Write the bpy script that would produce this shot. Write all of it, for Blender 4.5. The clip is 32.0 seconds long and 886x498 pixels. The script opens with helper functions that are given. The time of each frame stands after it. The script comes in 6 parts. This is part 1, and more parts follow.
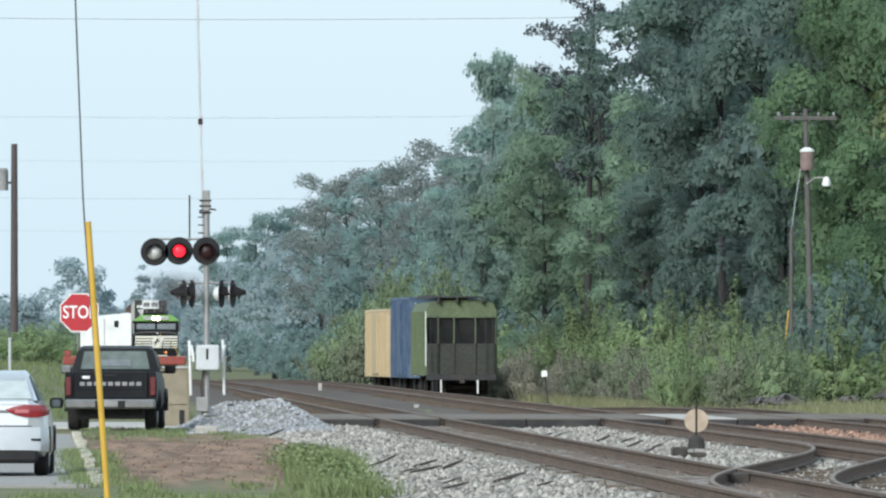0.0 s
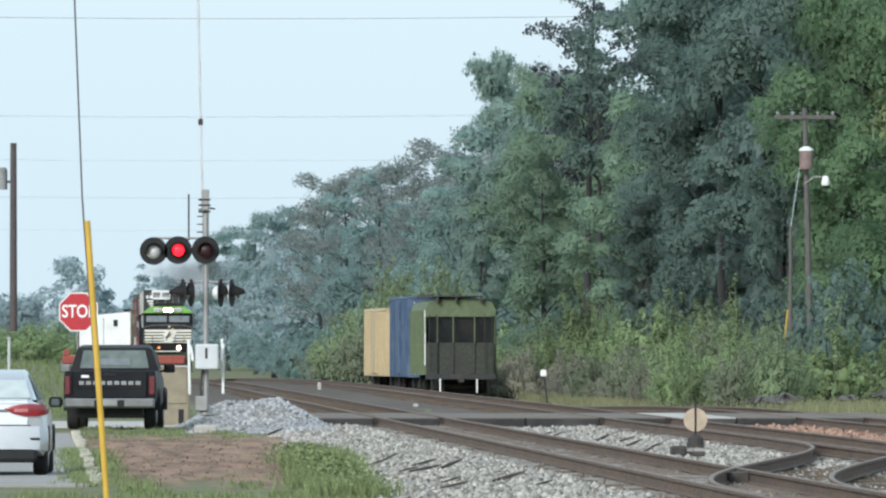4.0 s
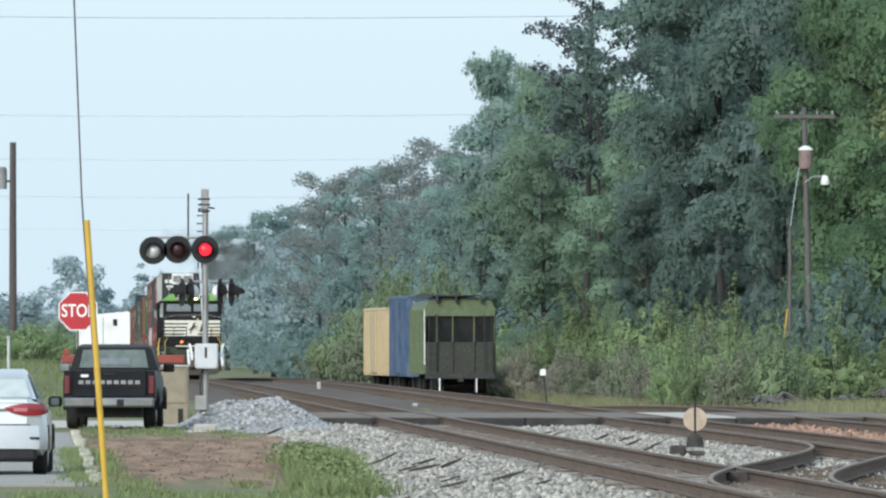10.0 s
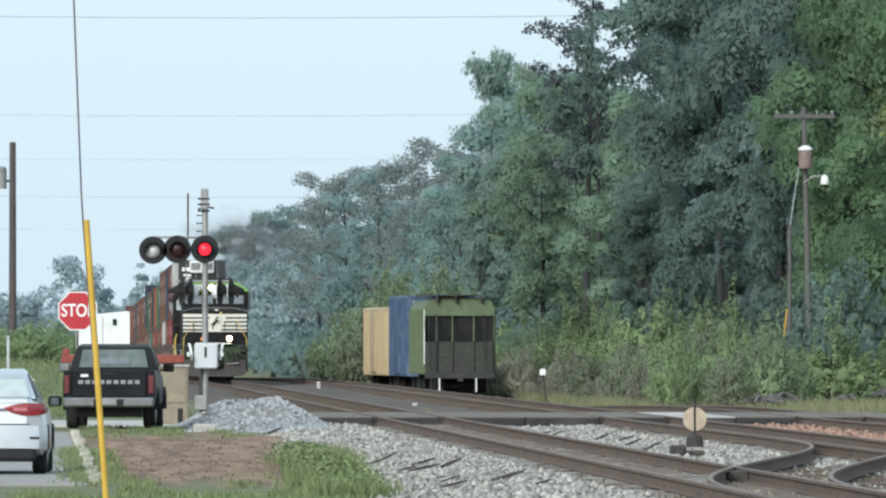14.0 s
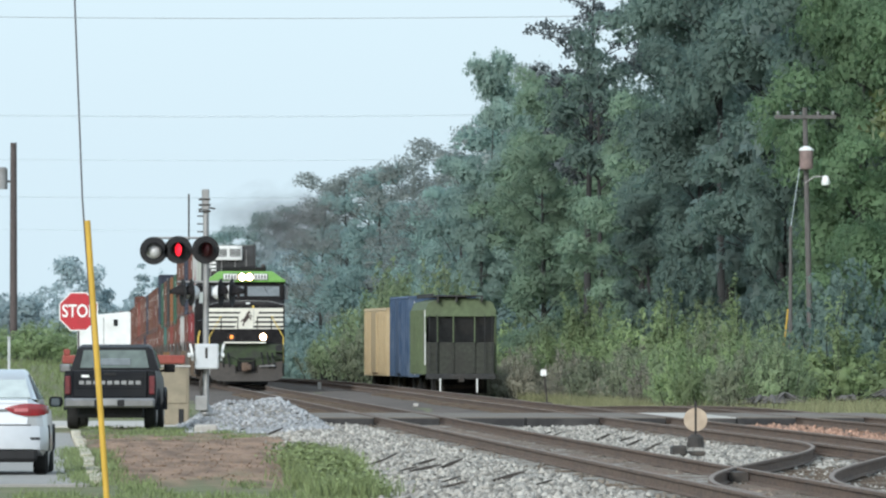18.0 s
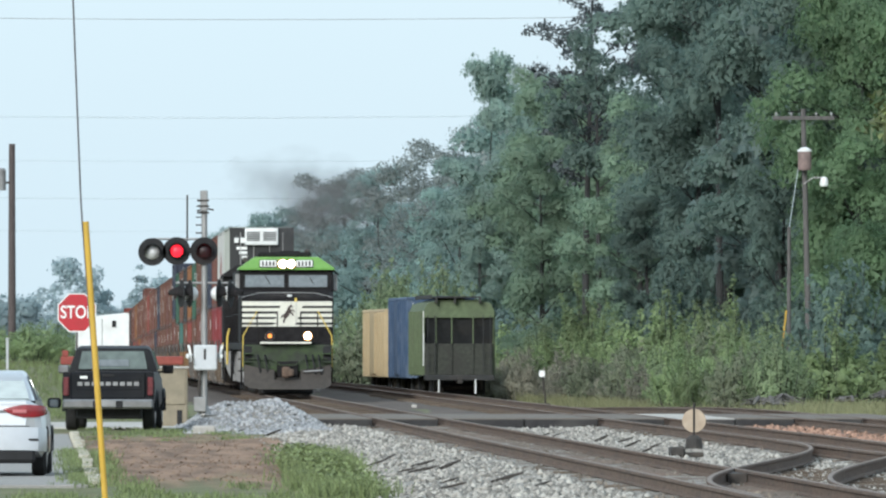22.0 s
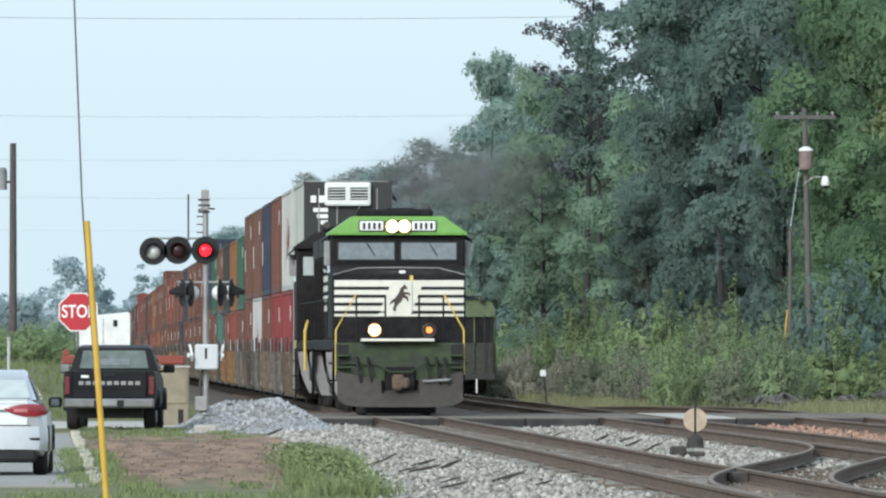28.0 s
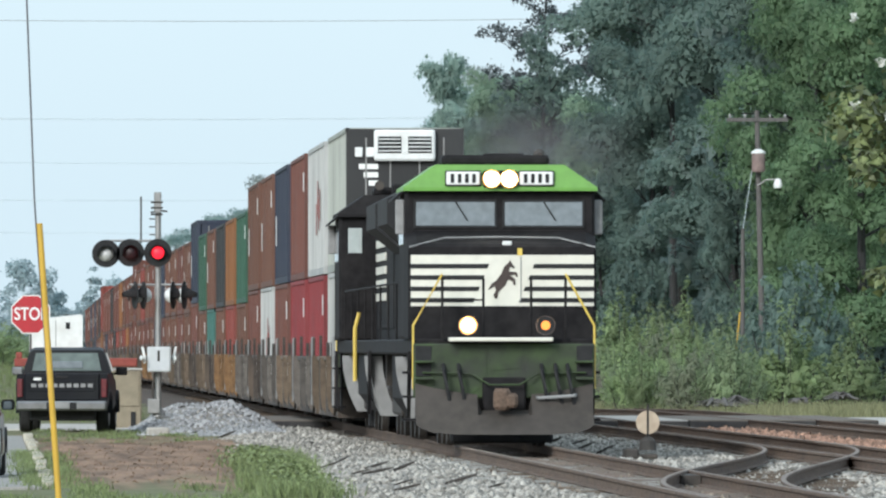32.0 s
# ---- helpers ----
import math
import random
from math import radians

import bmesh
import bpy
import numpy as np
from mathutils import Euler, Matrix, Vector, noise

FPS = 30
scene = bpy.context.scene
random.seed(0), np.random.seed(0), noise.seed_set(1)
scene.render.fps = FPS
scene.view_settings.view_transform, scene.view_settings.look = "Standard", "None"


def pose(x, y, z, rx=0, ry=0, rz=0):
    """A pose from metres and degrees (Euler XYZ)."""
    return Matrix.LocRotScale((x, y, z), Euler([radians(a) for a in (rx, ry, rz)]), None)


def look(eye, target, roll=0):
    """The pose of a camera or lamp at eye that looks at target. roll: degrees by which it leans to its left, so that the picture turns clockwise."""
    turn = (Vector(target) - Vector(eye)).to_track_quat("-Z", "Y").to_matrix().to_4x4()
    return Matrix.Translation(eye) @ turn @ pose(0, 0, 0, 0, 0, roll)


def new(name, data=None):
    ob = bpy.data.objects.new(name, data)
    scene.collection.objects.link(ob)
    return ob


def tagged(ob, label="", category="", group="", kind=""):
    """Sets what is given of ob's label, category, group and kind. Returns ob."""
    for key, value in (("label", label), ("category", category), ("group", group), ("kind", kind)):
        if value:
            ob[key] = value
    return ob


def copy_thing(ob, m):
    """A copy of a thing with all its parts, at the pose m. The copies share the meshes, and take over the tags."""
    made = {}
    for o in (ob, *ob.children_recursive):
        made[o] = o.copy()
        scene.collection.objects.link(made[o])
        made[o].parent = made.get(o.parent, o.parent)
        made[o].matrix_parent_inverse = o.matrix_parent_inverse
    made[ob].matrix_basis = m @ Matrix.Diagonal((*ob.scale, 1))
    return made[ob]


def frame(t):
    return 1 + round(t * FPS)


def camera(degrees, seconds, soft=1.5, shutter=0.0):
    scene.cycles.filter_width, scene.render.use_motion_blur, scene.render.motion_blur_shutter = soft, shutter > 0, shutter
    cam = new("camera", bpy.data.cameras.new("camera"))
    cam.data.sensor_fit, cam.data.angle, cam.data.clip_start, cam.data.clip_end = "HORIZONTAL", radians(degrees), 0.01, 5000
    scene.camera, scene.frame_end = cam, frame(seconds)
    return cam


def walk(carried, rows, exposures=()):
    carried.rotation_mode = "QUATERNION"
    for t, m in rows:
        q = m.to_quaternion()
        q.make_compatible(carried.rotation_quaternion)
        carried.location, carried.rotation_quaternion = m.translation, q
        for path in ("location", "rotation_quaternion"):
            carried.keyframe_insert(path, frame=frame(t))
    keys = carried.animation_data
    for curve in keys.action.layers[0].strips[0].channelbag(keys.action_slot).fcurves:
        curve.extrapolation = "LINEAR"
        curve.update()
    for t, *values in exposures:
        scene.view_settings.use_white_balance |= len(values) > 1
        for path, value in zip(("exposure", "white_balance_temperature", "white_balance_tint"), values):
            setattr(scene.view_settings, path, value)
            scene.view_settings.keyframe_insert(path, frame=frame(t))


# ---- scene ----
# The camera stands on the verge; the main track runs along +Y. Metres, z up.
cam = camera(4.49, 32.0, soft=2.25)
# seconds, upward tilt, turn (degrees)
CAMERA_ROWS = [
    (0, 0.5011, -2.0550), (0.5, 0.4968, -2.0587), (1, 0.4968, -2.0557), (1.5, 0.4924, -2.0624), (2, 0.4968, -2.0617),
    (2.5, 0.4968, -2.0631), (3, 0.4924, -2.0587), (3.5, 0.4968, -2.0587), (5.5, 0.4968, -2.0617), (6, 0.4960, -2.0595),
    (6.5, 0.4968, -2.0587), (7, 0.4931, -2.0631), (7.5, 0.4968, -2.0617), (8, 0.4968, -2.0617), (8.5, 0.4938, -2.0602),
    (9, 0.4968, -2.0631), (9.5, 0.4924, -2.0631), (10, 0.4938, -2.0617), (10.5, 0.4924, -2.0631), (11, 0.4924, -2.0631),
    (11.5, 0.4968, -2.0631), (12, 0.4924, -2.0682), (12.5, 0.4924, -2.0660), (13, 0.4924, -2.0675), (13.5, 0.4924, -2.0594),
    (14, 0.4924, -2.0631), (14.5, 0.4960, -2.0616), (16.5, 0.4968, -2.0594), (17, 0.4938, -2.0704), (17.5, 0.4946, -2.0660),
    (18, 0.4953, -2.0587), (18.5, 0.4960, -2.0675), (19, 0.4975, -2.0624), (19.5, 0.5011, -2.0617), (20, 0.4924, -2.0675),
    (20.5, 0.4968, -2.0631), (21, 0.4931, -2.0675), (21.5, 0.4924, -2.0660), (22, 0.5011, -2.0667), (22.5, 0.4924, -2.0550),
    (23, 0.4865, -2.0624), (23.5, 0.4924, -2.0631), (24, 0.4916, -2.0646), (24.5, 0.4924, -2.0653), (25, 0.4924, -2.0602),
    (25.5, 0.4931, -2.0631), (27.5, 0.4960, -2.0639), (28, 0.4975, -2.0609), (28.5, 0.4880, -2.0675), (29, 0.4975, -2.0594),
    (29.5, 0.4924, -2.0690), (30, 0.4953, -2.0631), (30.5, 0.4924, -2.0938), (31, 0.4902, -2.1229), (31.5, 0.5187, -2.2026),
    (32, 0.5099, -2.3011),
]
EYE = (0.0, 0.0, 1.8)
walk(cam, [(t, pose(*EYE, 90 + tilt, 0, turn)) for t, tilt, turn in CAMERA_ROWS],
     exposures=[(0, 0.42, 5980, 8), (32, 0.42, 5980, 8)])

# ---- sky, sun, exposure ----
world = bpy.data.worlds.new("hazy_sky")
scene.world = world
world.use_nodes = True
wn = world.node_tree.nodes
sky = wn.new("ShaderNodeTexSky")
sky.sky_type = "NISHITA"
sky.sun_disc = False
sky.sun_elevation, sky.sun_rotation = radians(27), radians(209)
sky.air_density, sky.dust_density, sky.ozone_density = 1.0, 3.0, 2.0
veil = wn.new("ShaderNodeMix")
veil.data_type = "RGBA"
veil.inputs[0].default_value = 0.7
veil.inputs[7].default_value = (7.1, 8.25, 8.6, 1)
world.node_tree.links.new(sky.outputs[0], veil.inputs[6])
world.node_tree.links.new(veil.outputs[2], wn["Background"].inputs[0])
wn["Background"].inputs[1].default_value = 0.105

sun = new("sun", bpy.data.lights.new("sun", "SUN"))
sun.data.energy, sun.data.angle, sun.data.color = 2.3, radians(22), (1.0, 0.96, 0.88)
sun.matrix_world = look((-60, -110, 64), (0, 0, 0))

# ---- materials ----
def material(name, color, rough=0.8, metal=0.0, var=0.15, scale=6.0, stain=None, stain_amount=0.4, stain_scale=0.8,
             bump=0.0, bump_scale=40.0, per="none", spread=0.0, stretch=(1, 1, 1), emit=0.0, translucent=0.0, coat=0.0, tone=0.0, spec=0.5):
    """A surface with fine grain, larger stains, relief and, per object or per piece, a shift of tone."""
    m = bpy.data.materials.new(name)
    m.use_nodes = True
    n, l = m.node_tree.nodes, m.node_tree.links
    b = n["Principled BSDF"]
    b.inputs["Roughness"].default_value, b.inputs["Metallic"].default_value = rough, metal
    b.inputs["Specular IOR Level"].default_value = spec
    if coat:
        b.inputs["Coat Weight"].default_value = coat
        b.inputs["Coat Roughness"].default_value = 0.08
    tc = n.new("ShaderNodeTexCoord")
    mp = n.new("ShaderNodeMapping")
    mp.inputs["Scale"].default_value = stretch
    l.new(tc.outputs["Object"], mp.inputs[0])

    def grain(s, detail=3.0):
        t = n.new("ShaderNodeTexNoise")
        t.inputs["Scale"].default_value, t.inputs["Detail"].default_value = s, detail
        l.new(mp.outputs[0], t.inputs["Vector"])
        return t.outputs["Fac"]

    def span(src, lo, hi, a=0.0, z=1.0):
        r = n.new("ShaderNodeMapRange")
        r.inputs[1].default_value, r.inputs[2].default_value, r.inputs[3].default_value, r.inputs[4].default_value = lo, hi, a, z
        l.new(src, r.inputs[0])
        return r.outputs[0]

    def mix(kind, fac, a, c):
        x = n.new("ShaderNodeMix")
        x.data_type, x.blend_type = "RGBA", kind
        for i, v in ((0, fac), (6, a), (7, c)):
            if isinstance(v, (int, float)):
                x.inputs[i].default_value = v
            elif isinstance(v, tuple):
                x.inputs[i].default_value = (*v[:3], 1)
            else:
                l.new(v, x.inputs[i])
        return x.outputs[2]

    col = mix("MIX", span(grain(scale), 0.3, 0.7), tuple(c * (1 - var) for c in color), tuple(min(1, c * (1 + var)) for c in color))
    if stain:
        col = mix("MIX", span(grain(stain_scale, 5.0), 0.45, 0.7, 0.0, stain_amount), col, stain)
    if per != "none":
        src = n.new("ShaderNodeObjectInfo").outputs["Random"] if per == "object" else n.new("ShaderNodeNewGeometry").outputs["Random Per Island"]
        col = mix("MULTIPLY", 1.0, col, span(src, 0, 1, 1 - spread, 1 + spread))
    if tone:
        col = mix("MULTIPLY", 1.0, col, span(n.new("ShaderNodeObjectInfo").outputs["Random"], 0, 1, 1 - tone, 1 + tone))
    l.new(col, b.inputs["Base Color"])
    if bump:
        bp = n.new("ShaderNodeBump")
        bp.inputs["Strength"].default_value, bp.inputs["Distance"].default_value = bump, 0.02
        l.new(grain(bump_scale), bp.inputs["Height"])
        l.new(bp.outputs[0], b.inputs["Normal"])
    if emit:
        l.new(col, b.inputs["Emission Color"])
        b.inputs["Emission Strength"].default_value = emit
    if translucent:
        tr = n.new("ShaderNodeBsdfTranslucent")
        l.new(col, tr.inputs[0])
        ms = n.new("ShaderNodeMixShader")
        ms.inputs[0].default_value = translucent
        l.new(b.outputs[0], ms.inputs[1])
        l.new(tr.outputs[0], ms.inputs[2])
        l.new(ms.outputs[0], n["Material Output"].inputs[0])
    return m


RUST = (0.09, 0.05, 0.035)
MAT = {
    # tree and shrub leaves mostly paler than life, lifted to stand for haze
    "leaf_shrub": material("shrub_leaf", (0.30, 0.375, 0.215), 0.7, var=0.25, scale=0.6, per="island", spread=0.05, tone=0.3, translucent=0.55),
    # grey-green paling puts the haze of distance into this leaf colour
    "leaf_mid": material("haze_tinted_leaf", (0.315, 0.415, 0.365), 0.8, var=0.2, scale=0.3, per="island", spread=0.05, tone=0.15, translucent=0.62),
    "asphalt": material("asphalt", (0.27, 0.258, 0.242), 0.9, var=0.2, scale=30, stain=(0.2, 0.19, 0.18), stain_scale=0.5, bump=0.4),
    "concrete": material("concrete", (0.42, 0.40, 0.37), 0.9, var=0.15, scale=9, stain=(0.22, 0.2, 0.18), stain_scale=1.5, bump=0.3),
    "panel": material("crossing_rubber", (0.022, 0.021, 0.022), 0.8, var=0.3, stain=(0.12, 0.11, 0.10), stain_scale=0.7, bump=0.3),
    "panel_top": material("worn_crossing_surface", (0.135, 0.115, 0.095), 0.9, var=0.2, scale=5, stain=(0.13, 0.12, 0.11), stain_scale=0.6, bump=0.3),
    # greenish tint stands for the view and reflections in the cab window
    "rear_glass": material("view_tinted_rear_glass", (0.10, 0.13, 0.122), 0.12, var=0.25, scale=3, coat=0.5),
    "rail_top": material("rail_steel", (0.19, 0.145, 0.115), 0.6, 0.4, var=0.2, stretch=(8, 0.3, 8)),
    "rail": material("rail_rust", (0.115, 0.077, 0.055), 0.9, var=0.3, scale=5, stain=(0.05, 0.04, 0.035), stretch=(4, 0.6, 4)),
    "tie": material("creosote_tie", (0.10, 0.075, 0.055), 0.95, var=0.3, scale=4, per="island", spread=0.3, stretch=(1, 6, 6)),
    "ballast": material("ballast_bed", (0.25, 0.235, 0.21), 0.95, var=0.35, scale=14, stain=(0.15, 0.115, 0.085), stain_amount=0.75, stain_scale=0.35, bump=1.0, bump_scale=22),
    "ballast_brown": material("old_ballast", (0.128, 0.097, 0.073), 0.95, var=0.35, scale=12, stain=(0.26, 0.15, 0.10), stain_scale=0.4, bump=1.0, bump_scale=20),
    "stone": material("granite_stone", (0.30, 0.282, 0.252), 0.9, var=0.12, per="island", spread=0.58),
    "stone_fresh": material("fresh_stone", (0.33, 0.33, 0.335), 0.9, var=0.12, per="island", spread=0.4),
    "stone_brown": material("stained_stone", (0.175, 0.145, 0.115), 0.95, var=0.15, per="island", spread=0.45),
    "petal": material("white_petal", (0.75, 0.75, 0.70), 0.7, var=0.05, translucent=0.3),
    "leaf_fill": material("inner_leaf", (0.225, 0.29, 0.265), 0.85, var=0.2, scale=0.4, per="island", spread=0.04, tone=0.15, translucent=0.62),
    "leaf_edge": material("edge_leaf", (0.20, 0.30, 0.165), 0.7, var=0.25, scale=0.5, per="island", spread=0.12, tone=0.15, translucent=0.62),
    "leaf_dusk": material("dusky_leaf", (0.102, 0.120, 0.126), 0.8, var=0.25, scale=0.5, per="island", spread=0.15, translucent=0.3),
    # haze down the line is put into these three leaf colours
    "leaf_haze": material("haze_paled_leaf", (0.30, 0.41, 0.375), 0.85, var=0.2, scale=0.25, per="island", spread=0.1, tone=0.18, translucent=0.62),
    "leaf_mist": material("mist_paled_leaf", (0.295, 0.40, 0.385), 0.9, var=0.15, scale=0.12, per="island", spread=0.06, tone=0.1, translucent=0.62),
    "leaf_haze_warm": material("haze_greyed_leaf", (0.290, 0.324, 0.311), 0.85, var=0.2, scale=0.3, per="island", spread=0.12, tone=0.12, translucent=0.62),
    "leaf_gold": material("waxy_leaf", (0.16, 0.19, 0.075), 0.45, var=0.3, scale=1.0, per="island", spread=0.5, translucent=0.25),
    "stone_red": material("red_rubble", (0.31, 0.185, 0.13), 0.95, var=0.2, per="island", spread=0.45),
    "wood_dark": material("weathered_timber", (0.04, 0.034, 0.03), 0.95, var=0.35, scale=6, stretch=(1, 1, 0.2), bump=0.4),
    "pole": material("pole_timber", (0.105, 0.098, 0.094), 0.95, var=0.3, scale=9, stretch=(4, 4, 0.3), bump=0.4),
    "pole_dark": material("tarred_pole", (0.085, 0.07, 0.068), 0.95, var=0.3, scale=9, stretch=(4, 4, 0.3), bump=0.4),
    "rusty_can": material("faded_rusty_can", (0.21, 0.155, 0.145), 0.8, var=0.2, scale=5, stain=(0.14, 0.09, 0.07), stain_scale=2),
    "galv": material("galvanised_steel", (0.30, 0.295, 0.29), 0.5, 0.6, var=0.12, scale=5, stain=(0.3, 0.29, 0.28), stain_scale=3),
    "white_metal": material("white_enamel", (0.72, 0.73, 0.72), 0.5, var=0.06, stain=(0.45, 0.43, 0.40), stain_amount=0.3, stain_scale=2),
    "black": material("black_paint", (0.014, 0.013, 0.014), 0.7, var=0.3, spec=0.14, stain=(0.035, 0.032, 0.03), stain_amount=0.3, stain_scale=1.5),
    "black_matte": material("matte_black", (0.012, 0.012, 0.013), 0.8, var=0.3),
    "iron": material("oily_cast_iron", (0.035, 0.031, 0.028), 0.75, var=0.3, stain=(0.09, 0.07, 0.055), stain_amount=0.5, stain_scale=2),
    "grey_metal": material("grey_paint", (0.25, 0.25, 0.25), 0.6, var=0.15, stain=(0.10, 0.09, 0.08), stain_scale=1.5),
    "loco_white": material("loco_cream", (0.66, 0.64, 0.56), 0.5, var=0.06, stain=(0.4, 0.37, 0.30), stain_amount=0.3, stain_scale=1.5),
    "loco_green": material("loco_green", (0.13, 0.30, 0.05), 0.45, var=0.08, stain=(0.09, 0.2, 0.04), stain_amount=0.3),
    "pilot_green": material("pilot_green", (0.027, 0.047, 0.013), 0.6, var=0.5, scale=3, stain=(0.02, 0.022, 0.018), stain_amount=0.9, stain_scale=2.2),
    "plow": material("plow_steel", (0.045, 0.038, 0.032), 0.8, var=0.2, stain=(0.06, 0.05, 0.045), stain_scale=1.2),
    "yellow": material("yellow_paint", (0.64, 0.47, 0.09), 0.55, var=0.1, stain=(0.4, 0.25, 0.05), stain_amount=0.3, stain_scale=3),
    "guard": material("yellow_plastic", (0.52, 0.32, 0.035), 0.5, var=0.12, scale=3, stain=(0.45, 0.3, 0.08), stain_scale=1.2),
    "glass": material("window_glass", (0.10, 0.12, 0.13), 0.06, var=0.1, coat=1.0),
    "glass_light": material("cab_glass", (0.17, 0.195, 0.215), 0.08, var=0.15, coat=1.0),
    "headlight": material("headlight_glow", (1.0, 0.93, 0.78), 0.3, var=0.0, emit=60.0),
    "amber": material("amber_glow", (1.0, 0.30, 0.05), 0.3, var=0.0, emit=0.6),
    "red_glow": material("red_signal_glow", (1.0, 0.015, 0.03), 0.3, var=0.25, scale=16, emit=1.15),
    "red_dark": material("red_signal_lens", (0.022, 0.003, 0.005), 0.45, var=0.3, scale=18, coat=0.15),
    "lens_back": material("aluminium_shell", (0.70, 0.71, 0.71), 0.5, 0.2, var=0.15),
    "stop_red": material("sign_red", (0.42, 0.02, 0.03), 0.5, var=0.06, stain=(0.3, 0.03, 0.03), stain_amount=0.4, stain_scale=4),
    "sign_white": material("sign_white", (0.75, 0.75, 0.73), 0.5, var=0.04),
    "target": material("switch_target", (0.40, 0.32, 0.24), 0.7, var=0.15, scale=8, stain=(0.35, 0.25, 0.17), stain_scale=5),
    "truck_paint": material("dark_teal_paint", (0.005, 0.006, 0.009), 0.45, var=0.15, coat=0.03, spec=0.2, stain=(0.05, 0.05, 0.045), stain_amount=0.12, stain_scale=2),
    "chrome": material("worn_chrome", (0.26, 0.26, 0.265), 0.3, 0.8, var=0.15, stain=(0.2, 0.19, 0.18), stain_scale=5),
    "rubber": material("tyre_rubber", (0.018, 0.018, 0.018), 0.9, var=0.3),
    "tail_red": material("tail_lamp", (0.22, 0.014, 0.02), 0.25, var=0.2, scale=12, coat=0.8),
    "silver": material("silver_paint", (0.52, 0.53, 0.55), 0.32, 0.6, var=0.04, coat=0.7),
    "tan": material("tan_cabinet", (0.235, 0.20, 0.14), 0.75, var=0.12, stain=(0.22, 0.18, 0.13), stain_scale=2),
    "trailer_red": material("faded_red", (0.24, 0.05, 0.038), 0.7, var=0.2, stain=(0.2, 0.06, 0.04), stain_scale=1.5),
    "hopper": material("hopper_olive", (0.11, 0.145, 0.075), 0.75, var=0.15, stain=(0.07, 0.075, 0.05), stain_scale=0.8),
    # dark fittings; on the slanted end this colour also carries its shade
    "hopper_dark": material("hopper_shaded_steel", (0.028, 0.030, 0.032), 0.8, var=0.2, stain=(0.07, 0.06, 0.05), stain_scale=0.8),
    # darker olive for the lower end sheet and its stiffeners
    "hopper_end": material("hopper_dark_olive", (0.043, 0.046, 0.037), 0.85, var=0.25, stain=(0.035, 0.034, 0.03), stain_amount=0.7, stain_scale=0.9),
    "box_blue": material("boxcar_blue", (0.042, 0.078, 0.145), 0.7, var=0.18, stain=(0.14, 0.18, 0.25), stain_amount=0.55, stain_scale=1.1),
    "box_tan": material("boxcar_tan", (0.47, 0.37, 0.22), 0.7, var=0.08, stain=(0.4, 0.3, 0.17), stain_scale=0.7),
    # emissive rim that stands for the warm glare round the lamps
    "reflector": material("lamp_glare_glow", (1.0, 0.50, 0.16), 0.3, var=0.0, emit=1.6),
    "ballast_far": material("oily_far_ballast", (0.068, 0.051, 0.041), 0.95, var=0.4, scale=5, stain=(0.12, 0.09, 0.07), stain_amount=0.6, stain_scale=0.25, stretch=(1.6, 0.35, 1), bump=1.0, bump_scale=16),
    "well_tan": material("tan_well_steel", (0.115, 0.086, 0.06), 0.85, var=0.3, stain=(0.09, 0.06, 0.045), stain_amount=0.8, stain_scale=0.9, per="object", spread=0.3),
    "well_grey": material("grey_well_steel", (0.105, 0.094, 0.084), 0.85, var=0.3, stain=(0.08, 0.06, 0.05), stain_amount=0.8, stain_scale=0.9, per="object", spread=0.35),
    "well_yellow": material("faded_yellow_well_steel", (0.15, 0.085, 0.038), 0.85, var=0.3, stain=(0.13, 0.07, 0.04), stain_amount=0.8, stain_scale=0.9, per="object", spread=0.3),
    "well": material("well_steel", (0.052, 0.042, 0.036), 0.85, var=0.35, stain=(0.12, 0.092, 0.07), stain_amount=0.8, stain_scale=0.6, per="object", spread=0.3),
    "bark": material("tree_bark", (0.034, 0.034, 0.034), 0.95, var=0.3, scale=3, stretch=(3, 3, 0.4), bump=0.5, bump_scale=12),
    "leaf": material("broad_leaf", (0.265, 0.36, 0.26), 0.7, var=0.2, scale=0.5, per="island", spread=0.05, tone=0.15, translucent=0.62),
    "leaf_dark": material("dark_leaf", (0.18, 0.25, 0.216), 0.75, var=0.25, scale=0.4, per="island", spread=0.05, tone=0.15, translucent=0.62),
    "leaf_bright": material("young_leaf", (0.305, 0.39, 0.195), 0.65, var=0.25, scale=0.6, per="island", spread=0.05, tone=0.28, translucent=0.55),
    "leaf_pale": material("pale_leaf", (0.30, 0.335, 0.225), 0.75, var=0.2, scale=0.6, per="island", spread=0.15, tone=0.28, translucent=0.55),
    "brush": material("dry_brush", (0.36, 0.345, 0.275), 0.9, var=0.25, scale=0.7, per="island", spread=0.18, tone=0.28, translucent=0.55),
    # palest leaf: horizon haze is part of its colour
    "leaf_far": material("far_hazed_leaf", (0.40, 0.485, 0.505), 0.85, var=0.2, scale=0.05, per="island", spread=0.06, translucent=0.62),
    "grass": material("grass_blade", (0.165, 0.205, 0.085), 0.7, var=0.2, scale=0.6, per="island", spread=0.45, translucent=0.25),
    "clod": material("earth_clod", (0.21, 0.13, 0.085), 0.95, var=0.2, per="island", spread=0.25),
    "straw": material("dead_straw", (0.25, 0.165, 0.10), 0.9, var=0.2, per="island", spread=0.25),
    "kerb": material("old_kerb", (0.50, 0.46, 0.37), 0.9, var=0.2, scale=6, stain=(0.17, 0.15, 0.10), stain_amount=0.85, stain_scale=1.3, bump=0.4),
    "arm_grey": material("weathered_arm", (0.46, 0.475, 0.49), 0.6, var=0.08, stain=(0.28, 0.28, 0.28), stain_amount=0.5, stain_scale=1.5),
